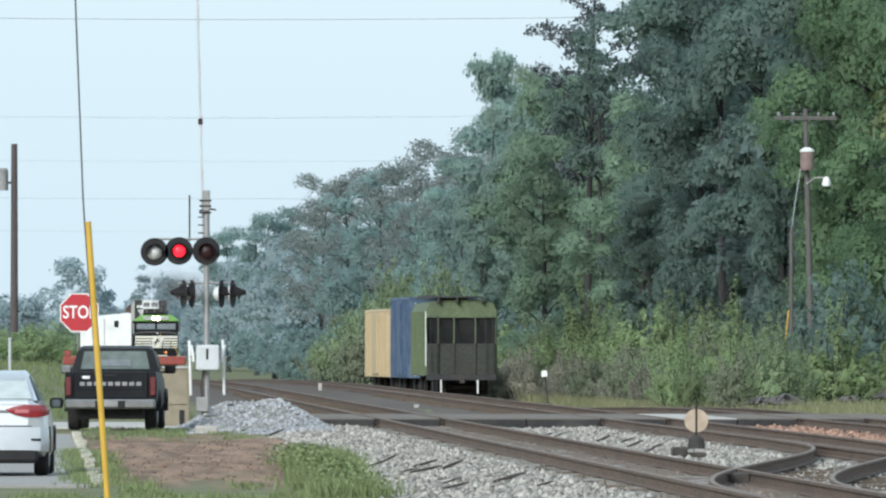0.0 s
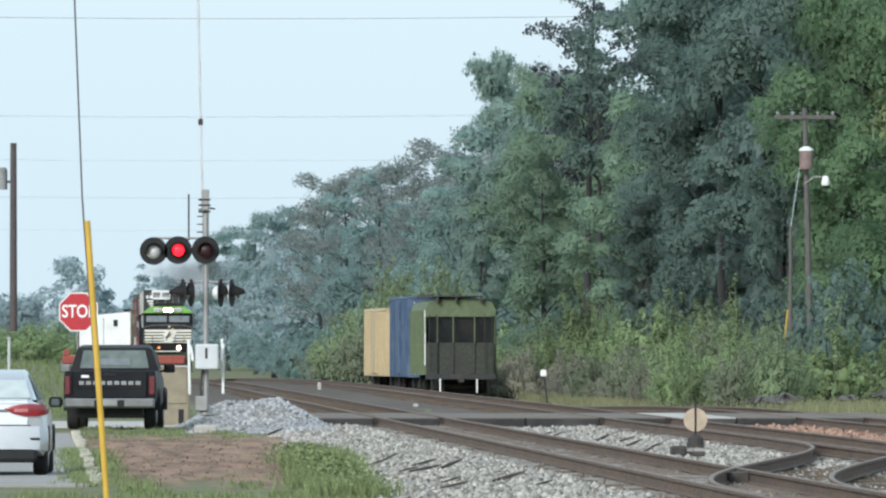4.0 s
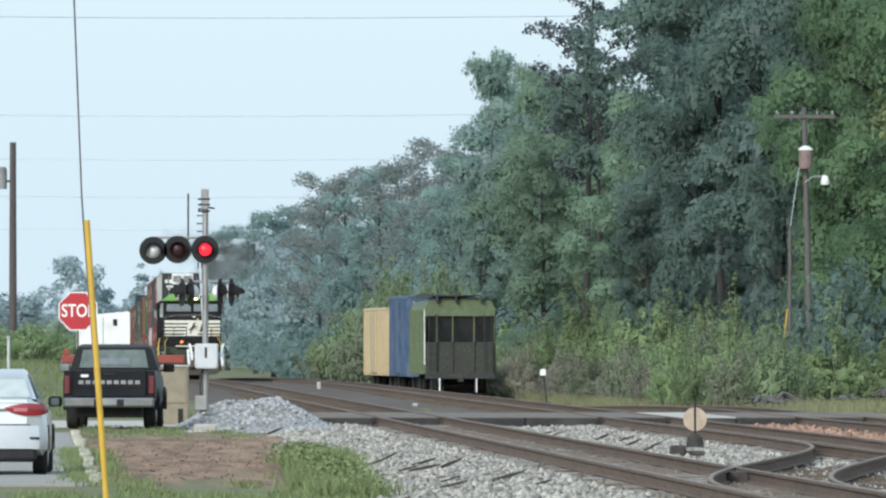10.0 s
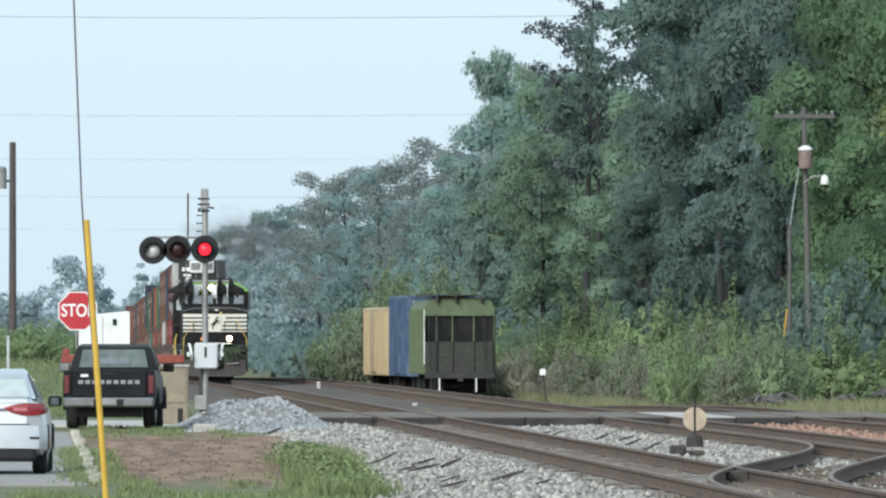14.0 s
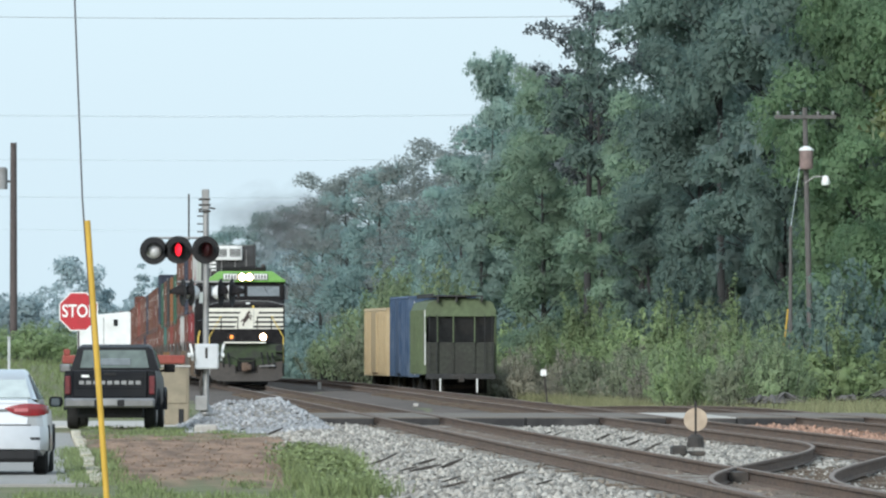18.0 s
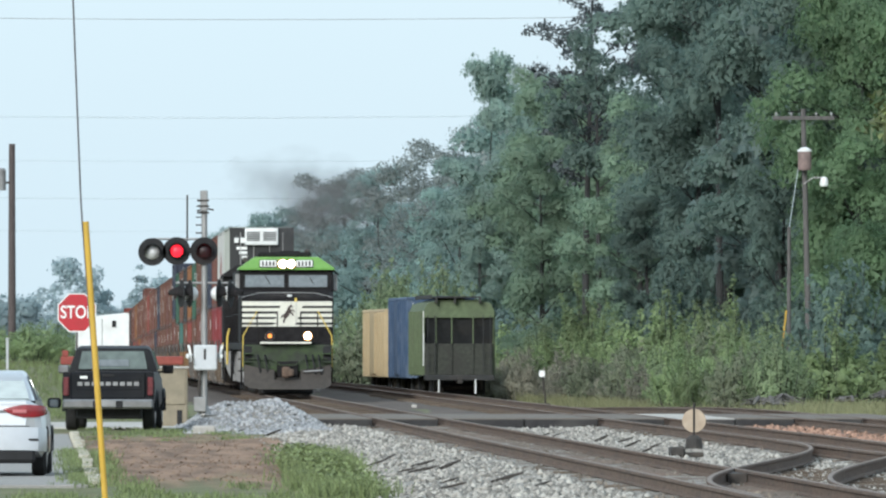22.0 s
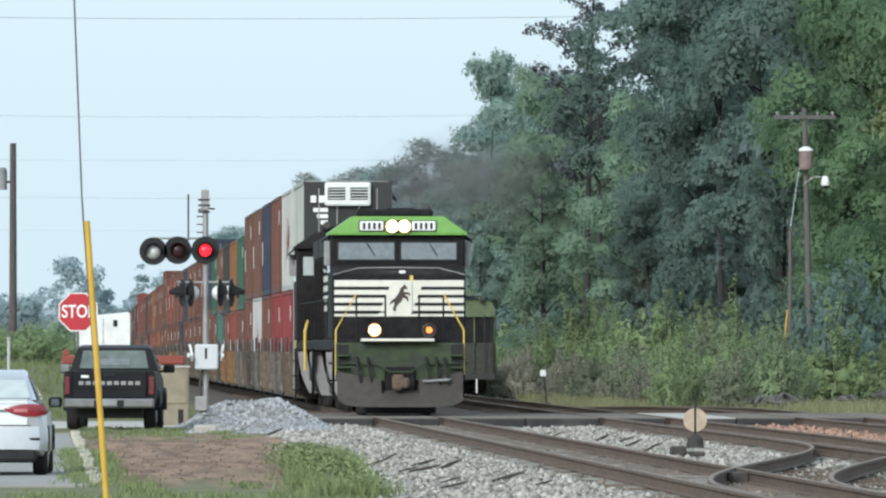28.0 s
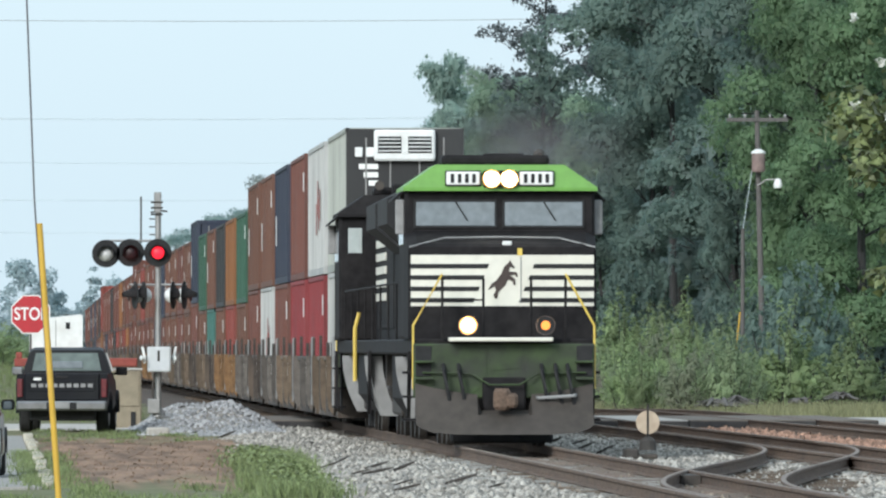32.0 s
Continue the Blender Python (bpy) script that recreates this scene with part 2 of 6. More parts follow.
    "case_grey": material("weathered_case", (0.52, 0.54, 0.56), 0.55, var=0.06, stain=(0.4, 0.39, 0.37), stain_amount=0.4, stain_scale=2),
    # bright sky in the panes is put into this base colour
    "pale_glass": material("sky_tinted_glass", (0.42, 0.46, 0.45), 0.1, var=0.1, coat=1.0),
    "tail_pink": material("clear_tail_lens", (0.42, 0.13, 0.14), 0.25, var=0.1, coat=0.6),
    "old_tail": material("old_tail_lamp", (0.11, 0.012, 0.016), 0.3, var=0.25, scale=12, coat=0.5),
    "horse": material("emblem_brown", (0.045, 0.03, 0.026), 0.7, var=0.2),
    "dry_grass": material("pale_rough_grass", (0.225, 0.225, 0.12), 0.8, var=0.2, scale=0.5, per="island", spread=0.4, translucent=0.3),
    "wire": material("dull_cable", (0.10, 0.10, 0.11), 0.7, var=0.1),
    "wire_pale": material("weathered_aluminium_cable", (0.48, 0.54, 0.58), 0.7, var=0.05),
}
CONTAINER_COLORS = {
    "reefer_grey": (0.410, 0.426, 0.385), "white": (0.508, 0.508, 0.492), "rust": (0.139, 0.045, 0.029), "navy": (0.021, 0.028, 0.053),
    "brown": (0.135, 0.054, 0.031), "orange": (0.246, 0.094, 0.025), "green": (0.029, 0.098, 0.057), "black": (0.025, 0.025, 0.026),
    "crimson": (0.221, 0.023, 0.026), "red": (0.213, 0.037, 0.025), "teal": (0.049, 0.156, 0.131), "grey": (0.164, 0.172, 0.180),
}
for cname, c in CONTAINER_COLORS.items():
    MAT["box_" + cname] = material("container_" + cname, tuple(v * 0.88 for v in c), 0.7, var=0.14, scale=2, stain=tuple(v * 0.45 + 0.025 for v in c), stain_amount=0.65, stain_scale=0.9, stretch=(1, 1, 0.35), per="object", spread=0.14)


# ---- mesh tools ----
class Shape:
    """Vertices and faces gathered from simple solids."""

    def __init__(self):
        self.v, self.f = [], []

    def add(self, verts, faces, m=None):
        o = len(self.v)
        self.v += [tuple(m @ Vector(p)) for p in verts] if m is not None else [tuple(p) for p in verts]
        self.f += [tuple(o + i for i in f) for f in faces]
        return self

    def box(self, x0, x1, y0, y1, z0, z1, c=0.0, m=None):
        """A box; c: the width of its chamfers."""
        if c <= 0:
            v = [(x, y, z) for z in (z0, z1) for y in (y0, y1) for x in (x0, x1)]
            return self.add(v, [(0, 2, 3, 1), (4, 5, 7, 6), (0, 1, 5, 4), (2, 6, 7, 3), (0, 4, 6, 2), (1, 3, 7, 5)], m)
        ring = lambda z, e: [(x0 + e + c, y0 + e, z), (x1 - e - c, y0 + e, z), (x1 - e, y0 + e + c, z), (x1 - e, y1 - e - c, z),
                             (x1 - e - c, y1 - e, z), (x0 + e + c, y1 - e, z), (x0 + e, y1 - e - c, z), (x0 + e, y0 + e + c, z)]
        return self.loft([ring(z0, c * 0.6), ring(z0 + c, 0), ring(z1 - c, 0), ring(z1, c * 0.6)], m=m)

    def loft(self, rings, caps=True, closed=True, m=None):
        k = len(rings[0])
        v = [p for r in rings for p in r]
        f = []
        for i in range(len(rings) - 1):
            for j in range(k if closed else k - 1):
                a, b = i * k + j, i * k + (j + 1) % k
                f.append((a, b, b + k, a + k))
        if caps:
            f += [tuple(reversed(range(k))), tuple(range((len(rings) - 1) * k, len(rings) * k))]
        return self.add(v, f, m)

    def tube(self, pts, r, n=8, caps=True):
        """A round bar along points; r: one radius or one for each point."""
        pts = [Vector(p) for p in pts]
        rs = r if isinstance(r, (list, tuple)) else [r] * len(pts)
        rings = []
        for i, p in enumerate(pts):
            d = (pts[min(i + 1, len(pts) - 1)] - pts[max(i - 1, 0)]).normalized()
            u = d.cross(Vector((0, 0, 1)) if abs(d.z) < 0.9 else Vector((1, 0, 0))).normalized()
            w = d.cross(u)
            rings.append([p + rs[i] * (math.cos(a) * u + math.sin(a) * w) for a in (2 * math.pi * k / n for k in range(n))])
        return self.loft(rings, caps)

    def lathe(self, profile, axis="z", n=20, at=(0, 0, 0)):
        """(radius, height) pairs turned round an axis."""
        put = {"z": lambda c, s, h: (c, s, h), "y": lambda c, s, h: (c, h, -s), "x": lambda c, s, h: (h, c, s)}[axis]
        rings = [[tuple(q + o for q, o in zip(put(r * math.cos(a), r * math.sin(a), h), at)) for a in (2 * math.pi * k / n for k in range(n))] for r, h in profile]
        return self.loft(rings)

    def prism(self, outline, a, b, axis="y", m=None):
        """An outline of (u, w) pairs drawn out from a to b along an axis."""
        put = {"y": lambda u, w, h: (u, h, w), "x": lambda u, w, h: (h, u, w), "z": lambda u, w, h: (u, w, h)}[axis]
        return self.loft([[put(u, w, h) for u, w in outline] for h in (a, b)], m=m)


def mesh_of(name, shape, smooth=False):
    me = bpy.data.meshes.new(name)
    me.from_pydata(shape.v, [], shape.f)
    bm = bmesh.new()
    bm.from_mesh(me)
    bmesh.ops.recalc_face_normals(bm, faces=bm.faces)
    bm.to_mesh(me)
    bm.free()
    if smooth:
        me.polygons.foreach_set("use_smooth", [True] * len(me.polygons))
        me.set_sharp_from_angle(angle=radians(38))
    return me


def part(name, shape, mat, parent=None, label="", smooth=False, m=None):
    me = shape if isinstance(shape, bpy.types.Mesh) else mesh_of(name, shape, smooth)
    if not me.materials:
        me.materials.append(MAT[mat])
    ob = new(name, me)
    if parent is not None:
        ob.parent = parent
    if m is not None:
        ob.matrix_basis = m
    return tagged(ob, label)


def thing(name, label, category, m=None, group=""):
    ob = new(name)
    ob.empty_display_size = 0.3
    if m is not None:
        ob.matrix_basis = m
    return tagged(ob, label, category, group)


def quads(name, verts, k, mat, outs=None):
    """A mesh of loose faces with k corners each, from an array (n, k, 3)."""
    n = len(verts)
    me = bpy.data.meshes.new(name)
    me.vertices.add(n * k)
    me.vertices.foreach_set("co", np.asarray(verts, dtype=np.float32).ravel())
    me.loops.add(n * k)
    me.loops.foreach_set("vertex_index", np.arange(n * k, dtype=np.int32))
    me.polygons.add(n)
    me.polygons.foreach_set("loop_start", np.arange(0, n * k, k, dtype=np.int32))
    me.update(calc_edges=True)
    me.materials.append(MAT[mat])
    if outs is not None:
        # leaves of one clump share its soft rounding
        o = outs / np.linalg.norm(outs, axis=1, keepdims=True)
        me.polygons.foreach_set("use_smooth", [True] * n)
        me.normals_split_custom_set_from_vertices(np.repeat(o, k, axis=0).tolist())
    return me


def leaves(centres, size, rng, up=0.5, out=None):
    """Leaf-like quads (pointed ovals) at the centres, turned at random or mostly outwards."""
    n = len(centres)
    nor = rng.normal(size=(n, 3))
    if out is not None:
        nor = nor * 0.45 + out
    else:
        nor[:, 2] = np.abs(nor[:, 2]) + up
    nor /= np.linalg.norm(nor, axis=1, keepdims=True)
    u = np.cross(nor, rng.normal(size=(n, 3)))
    u /= np.linalg.norm(u, axis=1, keepdims=True)
    w = np.cross(nor, u)
    s = (size * rng.uniform(0.5, 1.3, n))[:, None]
    c = np.asarray(centres)
    return np.stack([c - u * s * 0.8 - w * s * 0.35, c + u * s * 0.75 - w * s * 0.45, c + u * s * 0.05 + w * s * 0.9, c - u * s * 0.8 + w * s * 0.3], axis=1)


def stones(points, size, rng):
    """Rough eight-sided stones at the points, as triangles."""
    n = len(points)
    base = np.array([(1, 0, 0), (0, 1, 0), (-1, 0, 0), (0, -1, 0), (0, 0, 1), (0, 0, -1)], float)
    tri = np.array([(0, 1, 4), (1, 2, 4), (2, 3, 4), (3, 0, 4), (1, 0, 5), (2, 1, 5), (3, 2, 5), (0, 3, 5)])
    v = base[None] * rng.uniform(0.55, 1.25, (n, 6, 1)) + rng.normal(scale=0.18, size=(n, 6, 3))
    a = rng.uniform(0, 2 * np.pi, n)
    c, s = np.cos(a), np.sin(a)
    x = v[..., 0] * c[:, None] - v[..., 1] * s[:, None]
    y = v[..., 0] * s[:, None] + v[..., 1] * c[:, None]
    v = np.stack([x, y, v[..., 2] * 0.8], -1) * (size * rng.uniform(0.5, 1.4, n))[:, None, None] + np.asarray(points)[:, None, :]
    return v, tri


def stone_mesh(name, points, size, rng, mat):
    v, tri = stones(points, size, rng)
    n = len(v)
    idx = (np.arange(n)[:, None, None] * 6 + tri[None]).reshape(-1).astype(np.int32)
    me = bpy.data.meshes.new(name)
    me.vertices.add(n * 6)
    me.vertices.foreach_set("co", v.astype(np.float32).ravel())
    me.loops.add(len(idx))
    me.loops.foreach_set("vertex_index", idx)
    me.polygons.add(n * 8)
    me.polygons.foreach_set("loop_start", np.arange(0, n * 24, 3, dtype=np.int32))
    me.update(calc_edges=True)
    me.materials.append(MAT[mat])
    return me


def ease(x):
    x = min(1.0, max(0.0, x))
    return x * x * (3 - 2 * x)


# ---- ground, roads, tracks ----
MAIN, SIDE = 8.55, 13.7           # centre lines of the main and the second track
RAIL_TOP = 0.20


def yard_track(y):
    """Centre line of the storage track that leaves the yard."""
    return 18.2 + 1.0 * ease((y - 262) / 230) - 0.00045 * max(0.0, min(y, 700) - 508) ** 2


def fall(y):
    """The line runs slightly downhill in the distance."""
    return -5.56e-6 * max(0.0, min(y, 960.0) - 450.0) ** 2


def dip(x, y):
    """The ground falls away beyond the crossing on the wooded side."""
    return fall(y) - 0.6 * ease((x - 15.8) / 3.0) * ease((y - 285) / 150)


def verge(y):
    """Where the ballast ends and the verge begins."""
    return 4.2 + 0.0075 * (min(max(y, 120), 245) - 140)


def sheet(name, xs, ys, height, mat, label, category):
    sh = Shape()
    k = len(xs)
    sh.v = [(x, y, height(x, y)) for y in ys for x in xs]
    sh.f = [(j * k + i, j * k + i + 1, (j + 1) * k + i + 1, (j + 1) * k + i) for j in range(len(ys) - 1) for i in range(k - 1)]
    ob = part(name, sh, mat, smooth=False)
    ob.data.polygons.foreach_set("use_smooth", [True] * len(ob.data.polygons))
    return tagged(ob, label, category, kind="structure")


def ground_material():
    """Mown grass with bare brown earth beside the kerb."""
    m = material("verge_soil", (0.10, 0.115, 0.045), 0.95, var=0.3, scale=3.0, stain=(0.19, 0.155, 0.085), stain_amount=0.85, stain_scale=0.4, bump=0.8, bump_scale=9)
    n, l = m.node_tree.nodes, m.node_tree.links
    b = n["Principled BSDF"]
    grass = b.inputs["Base Color"].links[0].from_socket
    tc = n.new("ShaderNodeTexCoord")
    sep = n.new("ShaderNodeSeparateXYZ")
    l.new(tc.outputs["Object"], sep.inputs[0])
    wob = n.new("ShaderNodeTexNoise")
    wob.inputs["Scale"].default_value, wob.inputs["Detail"].default_value = 1.1, 6

    def calc(op, a, c=0.0):
        x = n.new("ShaderNodeMath")
        x.operation = op
        for i, v in enumerate((a, c)):
            if isinstance(v, (int, float)):
                x.inputs[i].default_value = v
            else:
                l.new(v, x.inputs[i])
        return x.outputs[0]

    far = n.new("ShaderNodeMapping")
    far.inputs["Scale"].default_value = (1, 0.07, 1)
    l.new(tc.outputs["Object"], far.inputs[0])
    l.new(far.outputs[0], wob.inputs["Vector"])
    shift = calc("MULTIPLY", calc("SUBTRACT", wob.outputs["Fac"], 0.5), 1.6)
    # the bare patch: 1.3 to about 4.2 m beside the street, 158 to 226 m along it
    side = calc("MULTIPLY", calc("SUBTRACT", sep.outputs[1], 140), 0.016)
    dx = calc("DIVIDE", calc("ABSOLUTE", calc("SUBTRACT", sep.outputs[0], calc("ADD", calc("MULTIPLY", side, 0.5), 2.3))), calc("ADD", calc("MULTIPLY", side, 0.5), 1.35))
    dy = calc("DIVIDE", calc("ABSOLUTE", calc("SUBTRACT", sep.outputs[1], 194)), 43)
    d = calc("ADD", calc("MAXIMUM", dx, dy), shift)
    r = n.new("ShaderNodeMapRange")
    r.inputs[1].default_value, r.inputs[2].default_value, r.inputs[3].default_value, r.inputs[4].default_value = 0.75, 1.15, 1, 0
    l.new(d, r.inputs[0])
    earth = n.new("ShaderNodeMix")
    earth.data_type = "RGBA"
    g2 = n.new("ShaderNodeTexNoise")
    g2.inputs["Scale"].default_value, g2.inputs["Detail"].default_value = 2.4, 9
    l.new(far.outputs[0], g2.inputs["Vector"])
    g3 = n.new("ShaderNodeMapRange")
    g3.inputs[1].default_value, g3.inputs[2].default_value = 0.36, 0.62
    l.new(g2.outputs["Fac"], g3.inputs[0])
    l.new(g3.outputs[0], earth.inputs[0])
    earth.inputs[6].default_value, earth.inputs[7].default_value = (0.112, 0.064, 0.038, 1), (0.272, 0.17, 0.108, 1)
    mx = n.new("ShaderNodeMix")
    mx.data_type = "RGBA"
    l.new(r.outputs[0], mx.inputs[0])
    l.new(grass, mx.inputs[6])
    l.new(earth.outputs[2], mx.inputs[7])
    l.new(mx.outputs[2], b.inputs["Base Color"])
    return m


MAT["ground"] = ground_material()


def lump(x, y, a=0.05):
    return a * noise.noise(Vector((x * 0.6, y * 0.35, 0.0)))


def ground_height(x, y):
    rise = 0.5 * ease((x - 27) / 8) * ease((420 - y) / 120) if x > 24 else 0.0
    rise += 0.06 * math.exp(-((x - 1.8) / 2.2) ** 2 - ((y - 250) / 7) ** 2)
    if x < 2.6:
        # the field climbs gently away from the street
        rise += 1.15 * ease((y - 315) / 150) * (1 - ease((y - 540) / 200)) * (1 - ease((x - 0.5) / 2.0))
    return -0.06 + dip(x, y) + rise + (lump(x, y) if 1.0 < x < 60 and 60 < y < 900 else 0.0)


gx = [-2500, -700, -200, -60, -20, -8] + [i * 0.75 for i in range(0, 9)] + [7, 9, 11, 13] + [15 + i * 1.2 for i in range(0, 22)] + [46, 60, 90, 150, 400, 1000, 3000]
gy = [-1500, -300, -50, 20, 60] + [80 + 4 * i for i in range(0, 70)] + [365 + 12 * i for i in range(0, 40)] + [900, 1200, 1800, 2800, 4600]
sheet("ground", gx, gy, ground_height, "ground", "flat green verge with bare brown earth patches", "ground")


def mound(x, y):
    """The heap of fresh ballast beside the crossing."""
    along = ease((x - 2.9) / 1.5) * (1 - ease((x - 5.4) / 1.3)) * (0.88 + 0.2 * noise.noise(Vector((x * 1.3, y * 0.5, 5.0))))
    return 0.70 * along * math.exp(-((y - 255.5) / 5.0) ** 2)


def bed_height(x, y):
    z = -0.10 + 0.11 * ease((x - verge(y) + 0.3) / 1.3) - 0.10 * ease((x - 15.6) / 0.9)
    z += mound(x, y) - 0.05 * math.exp(-((x - 11.1) / 0.9) ** 2)
    return z + fall(y) + 0.04 * noise.noise(Vector((x * 1.7, y * 0.8, 3.0)))


bx = [2.4 + 0.35 * i for i in range(41)]
by = [70 + 1.5 * i for i in range(136)]
sheet("ballast_bed", bx, by, bed_height, "ballast", "grey crushed stone ballast under the tracks", "ballast")
sheet("far_ballast_bed", bx, [272.5, 280, 290, 300] + [312 + 10 * i for i in range(64)] + [960, 1100, 1400, 1800], bed_height, "ballast_far", "brown oil-stained ballast beyond the crossing", "ballast")
yx = [-1.9, -1.4, -0.7, 0, 0.7, 1.4, 1.9]
yy = [120 + 5 * i for i in range(40)] + [325 + 12 * i for i in range(50)]
sheet("yard_ballast_bed", list(range(7)), yy,
      lambda i, y: dip(19, y) - 0.10 + (0.11 if 0 < i < 6 else 0), "ballast_far", "old brown ballast under the storage track", "ballast")
for v in bpy.data.objects["yard_ballast_bed"].data.vertices:
    v.co.x = yard_track(v.co.y) + yx[int(round(v.co.x))]

for cx, nm in ((MAIN, "main_track_dirt"), (SIDE, "second_track_dirt")):
    sheet(nm, [cx - 0.70 + 0.14 * i for i in range(11)], [100 + 1.5 * i for i in range(105)], lambda x, y: 0.018 + 0.03 * noise.noise(Vector((x * 2.1, y * 0.9, 7.0))), "ballast_brown",
          "brown oily dirt between the rails", "ballast")

# street beside the railway, its kerb, and the road over the crossing
sh = Shape().box(-7.4, 0.70, 150, 239, -0.30, -0.02, 0.01)
tagged(part("street", sh, "asphalt"), "worn pale grey asphalt street beside the railway", "street", kind="structure")
kerb = tagged(new("kerb"), "weathered pale concrete kerb along the street", "kerb", kind="structure")
kerb_mesh = mesh_of("kerb_stone", Shape().box(0.0, 0.19, -1.44, 1.44, -0.25, 0.0, 0.03))
rng = np.random.default_rng(5)
for i in range(29):
    part("kerb_stone", kerb_mesh, "kerb", kerb, m=pose(0.72 + rng.normal() * 0.014, 152 + 3 * i, 0.04 + rng.normal() * 0.012, 0, 0, rng.normal() * 0.15) @ Matrix.Diagonal((rng.uniform(0.75, 1.1), rng.uniform(0.7, 1.0), 1, 1)))
sh = Shape().box(-70, 5.4, 258, 276, -0.3, -0.01, 0.01)
tagged(part("cross_road_approach", sh, "concrete"), "pale concrete road up to the level crossing", "road", kind="structure")
sh = Shape().box(20.3, 120, 258, 276, -0.6, 0.14, 0.02)
tagged(part("cross_road_exit", sh, "concrete"), "pale concrete road beyond the level crossing", "road", kind="structure")


def rail_shape(path, step=4.0):
    """A flat-bottomed rail along path(y) -> (x, z of the top), y from a to b."""
    f, a, b = path
    prof = [(-0.075, -0.18), (0.075, -0.18), (0.075, -0.168), (0.012, -0.15), (0.012, -0.05), (0.038, -0.04), (0.038, -0.008), (0.028, 0.0),
            (-0.028, 0.0), (-0.038, -0.008), (-0.038, -0.04), (-0.012, -0.05), (-0.012, -0.15), (-0.075, -0.168)]
    n = max(2, int((b - a) / step) + 1)
    rings = []
    for i in range(n):
        y = a + (b - a) * i / (n - 1)
        x, z = f(y)
        rings.append([(x + u, y, z + w) for u, w in prof])
    return Shape().loft(rings)


def rail(parent, f, a, b, step=4.0):
    ob = part("rail", rail_shape((f, a, b), step), "rail", parent)
    ob.data.materials.append(MAT["rail_top"])
    for p in ob.data.polygons:
        if p.normal.z > 0.8 and p.center.z > f(p.center.y)[1] - 0.02:
            p.material_index = 1
    return ob


def tie_shape(xs, length, ys, z):
    sh = Shape()
    r = random.Random(3)
    for y in ys:
        x, w = xs(y), r.uniform(-0.06, 0.06)
        sh.box(x - length / 2 + w, x + length / 2 + w, y - 0.115, y + 0.115, z(y) - 0.16, z(y) + r.uniform(-0.012, 0.012))
    return sh


def track(name, label, centre, z, a, b, ties_to):
    t = tagged(new(name), label, "railway track", kind="structure")
    for side in (-0.755, 0.755):
        rail(t, lambda y, side=side: (centre(y) + side, z(y)), a, b, 6.0)
    ob = part("ties", tie_shape(centre, 2.6, [a + 0.53 * i for i in range(int((ties_to - a) / 0.53))], lambda y: z(y) - (0.195 if y < 276 else 0.15)), "tie", t, "dark creosoted timber ties")
    tagged(ob, kind="stuff")
    return t


main_track = track("main_track", "rusty brown steel rails of the main line", lambda y: MAIN, lambda y: RAIL_TOP + fall(y), 60, 1750, 420)
side_track = track("second_track", "rusty steel rails of the second line", lambda y: SIDE, lambda y: RAIL_TOP + fall(y), 135, 1750, 420)
yard = track("storage_track", "dull rusty rails of the storage track", yard_track, lambda y: RAIL_TOP + dip(19, y), 150, 900, 560)
crossover = tagged(new("crossover"), "curved rusty rails linking the two lines", "railway track", kind="structure")
for gap in (0.0, 1.48):
    rail(crossover, lambda y, gap=gap: (7.87 + gap + (12.88 - 7.87) * ease((y - 127) / 66), RAIL_TOP + 0.002), 122, 196, 1.2)
part("frog", Shape().loft([[(x0, y, 0.0), (x1, y, 0.0), (x1, y, 0.16), (x0, y, 0.16)] for y, x0, x1 in ((147.2, 9.02, 9.28), (148.4, 9.12, 9.29), (150.4, 9.27, 9.31))]), "iron", crossover, "cast steel frog block")
tagged(part("ties", tie_shape(lambda y: 8.6 + 5.1 * ease((y - 127) / 66), 3.0, [138 + 0.53 * i for i in range(110)], lambda y: 0.0), "tie", crossover, "dark long switch ties"), kind="stuff")

# crossing panels between and beside the rails
crossing = tagged(new("level_crossing"), "black rubber crossing panels between the rails", "level crossing", kind="structure")
for x0, x1 in ((5.9, 7.68), (7.93, 9.17), (9.43, 12.82), (13.07, 14.33), (14.58, 17.30), (17.58, 18.85), (19.1, 20.28)):
    k = max(1, round((x1 - x0) / 1.8))
    for i in range(k):
        for j in range(6):
            w = (x1 - x0) / k
            a, b, c, d = x0 + w * i + 0.01, x0 + w * (i + 1) - 0.01, 257 + 3 * j, 259.97 + 3 * j
            slab = part("panel", Shape().box(a, b, c, d, -0.12, 0.165, 0.02), "panel", crossing)
            part("surface", Shape().box(a + 0.005, b - 0.005, c + 0.01, d - 0.01, 0.166, 0.190 + 0.003 * ((i + j) % 2), 0.008), "concrete" if x0 == 14.58 and i == 0 else "panel_top", slab, "worn grey top")

# loose stones, one scatter for each kind of bed
rng = np.random.default_rng(11)


def scatter(n, x0, x1, y0, y1, height, keep=lambda x, y: True):
    pts = []
    while len(pts) < n:
        y = y0 + (y1 - y0) * rng.random() ** 1.35
        x = rng.uniform(x0, x1)
        if keep(x, y):
            pts.append((x, y, height(x, y)))
    return np.array(pts)


def off_rails(x, y):
    return x > verge(y) - 0.45 * rng.random() and all(abs(x - r) > 0.11 for r in (MAIN - 0.755, MAIN + 0.755, SIDE - 0.755, SIDE + 0.755)) and not (256.5 < y < 275.5 and x > 5.8)


def rusty(x, y):
    return any(abs(x - c) < 1.25 for c in (MAIN, SIDE))


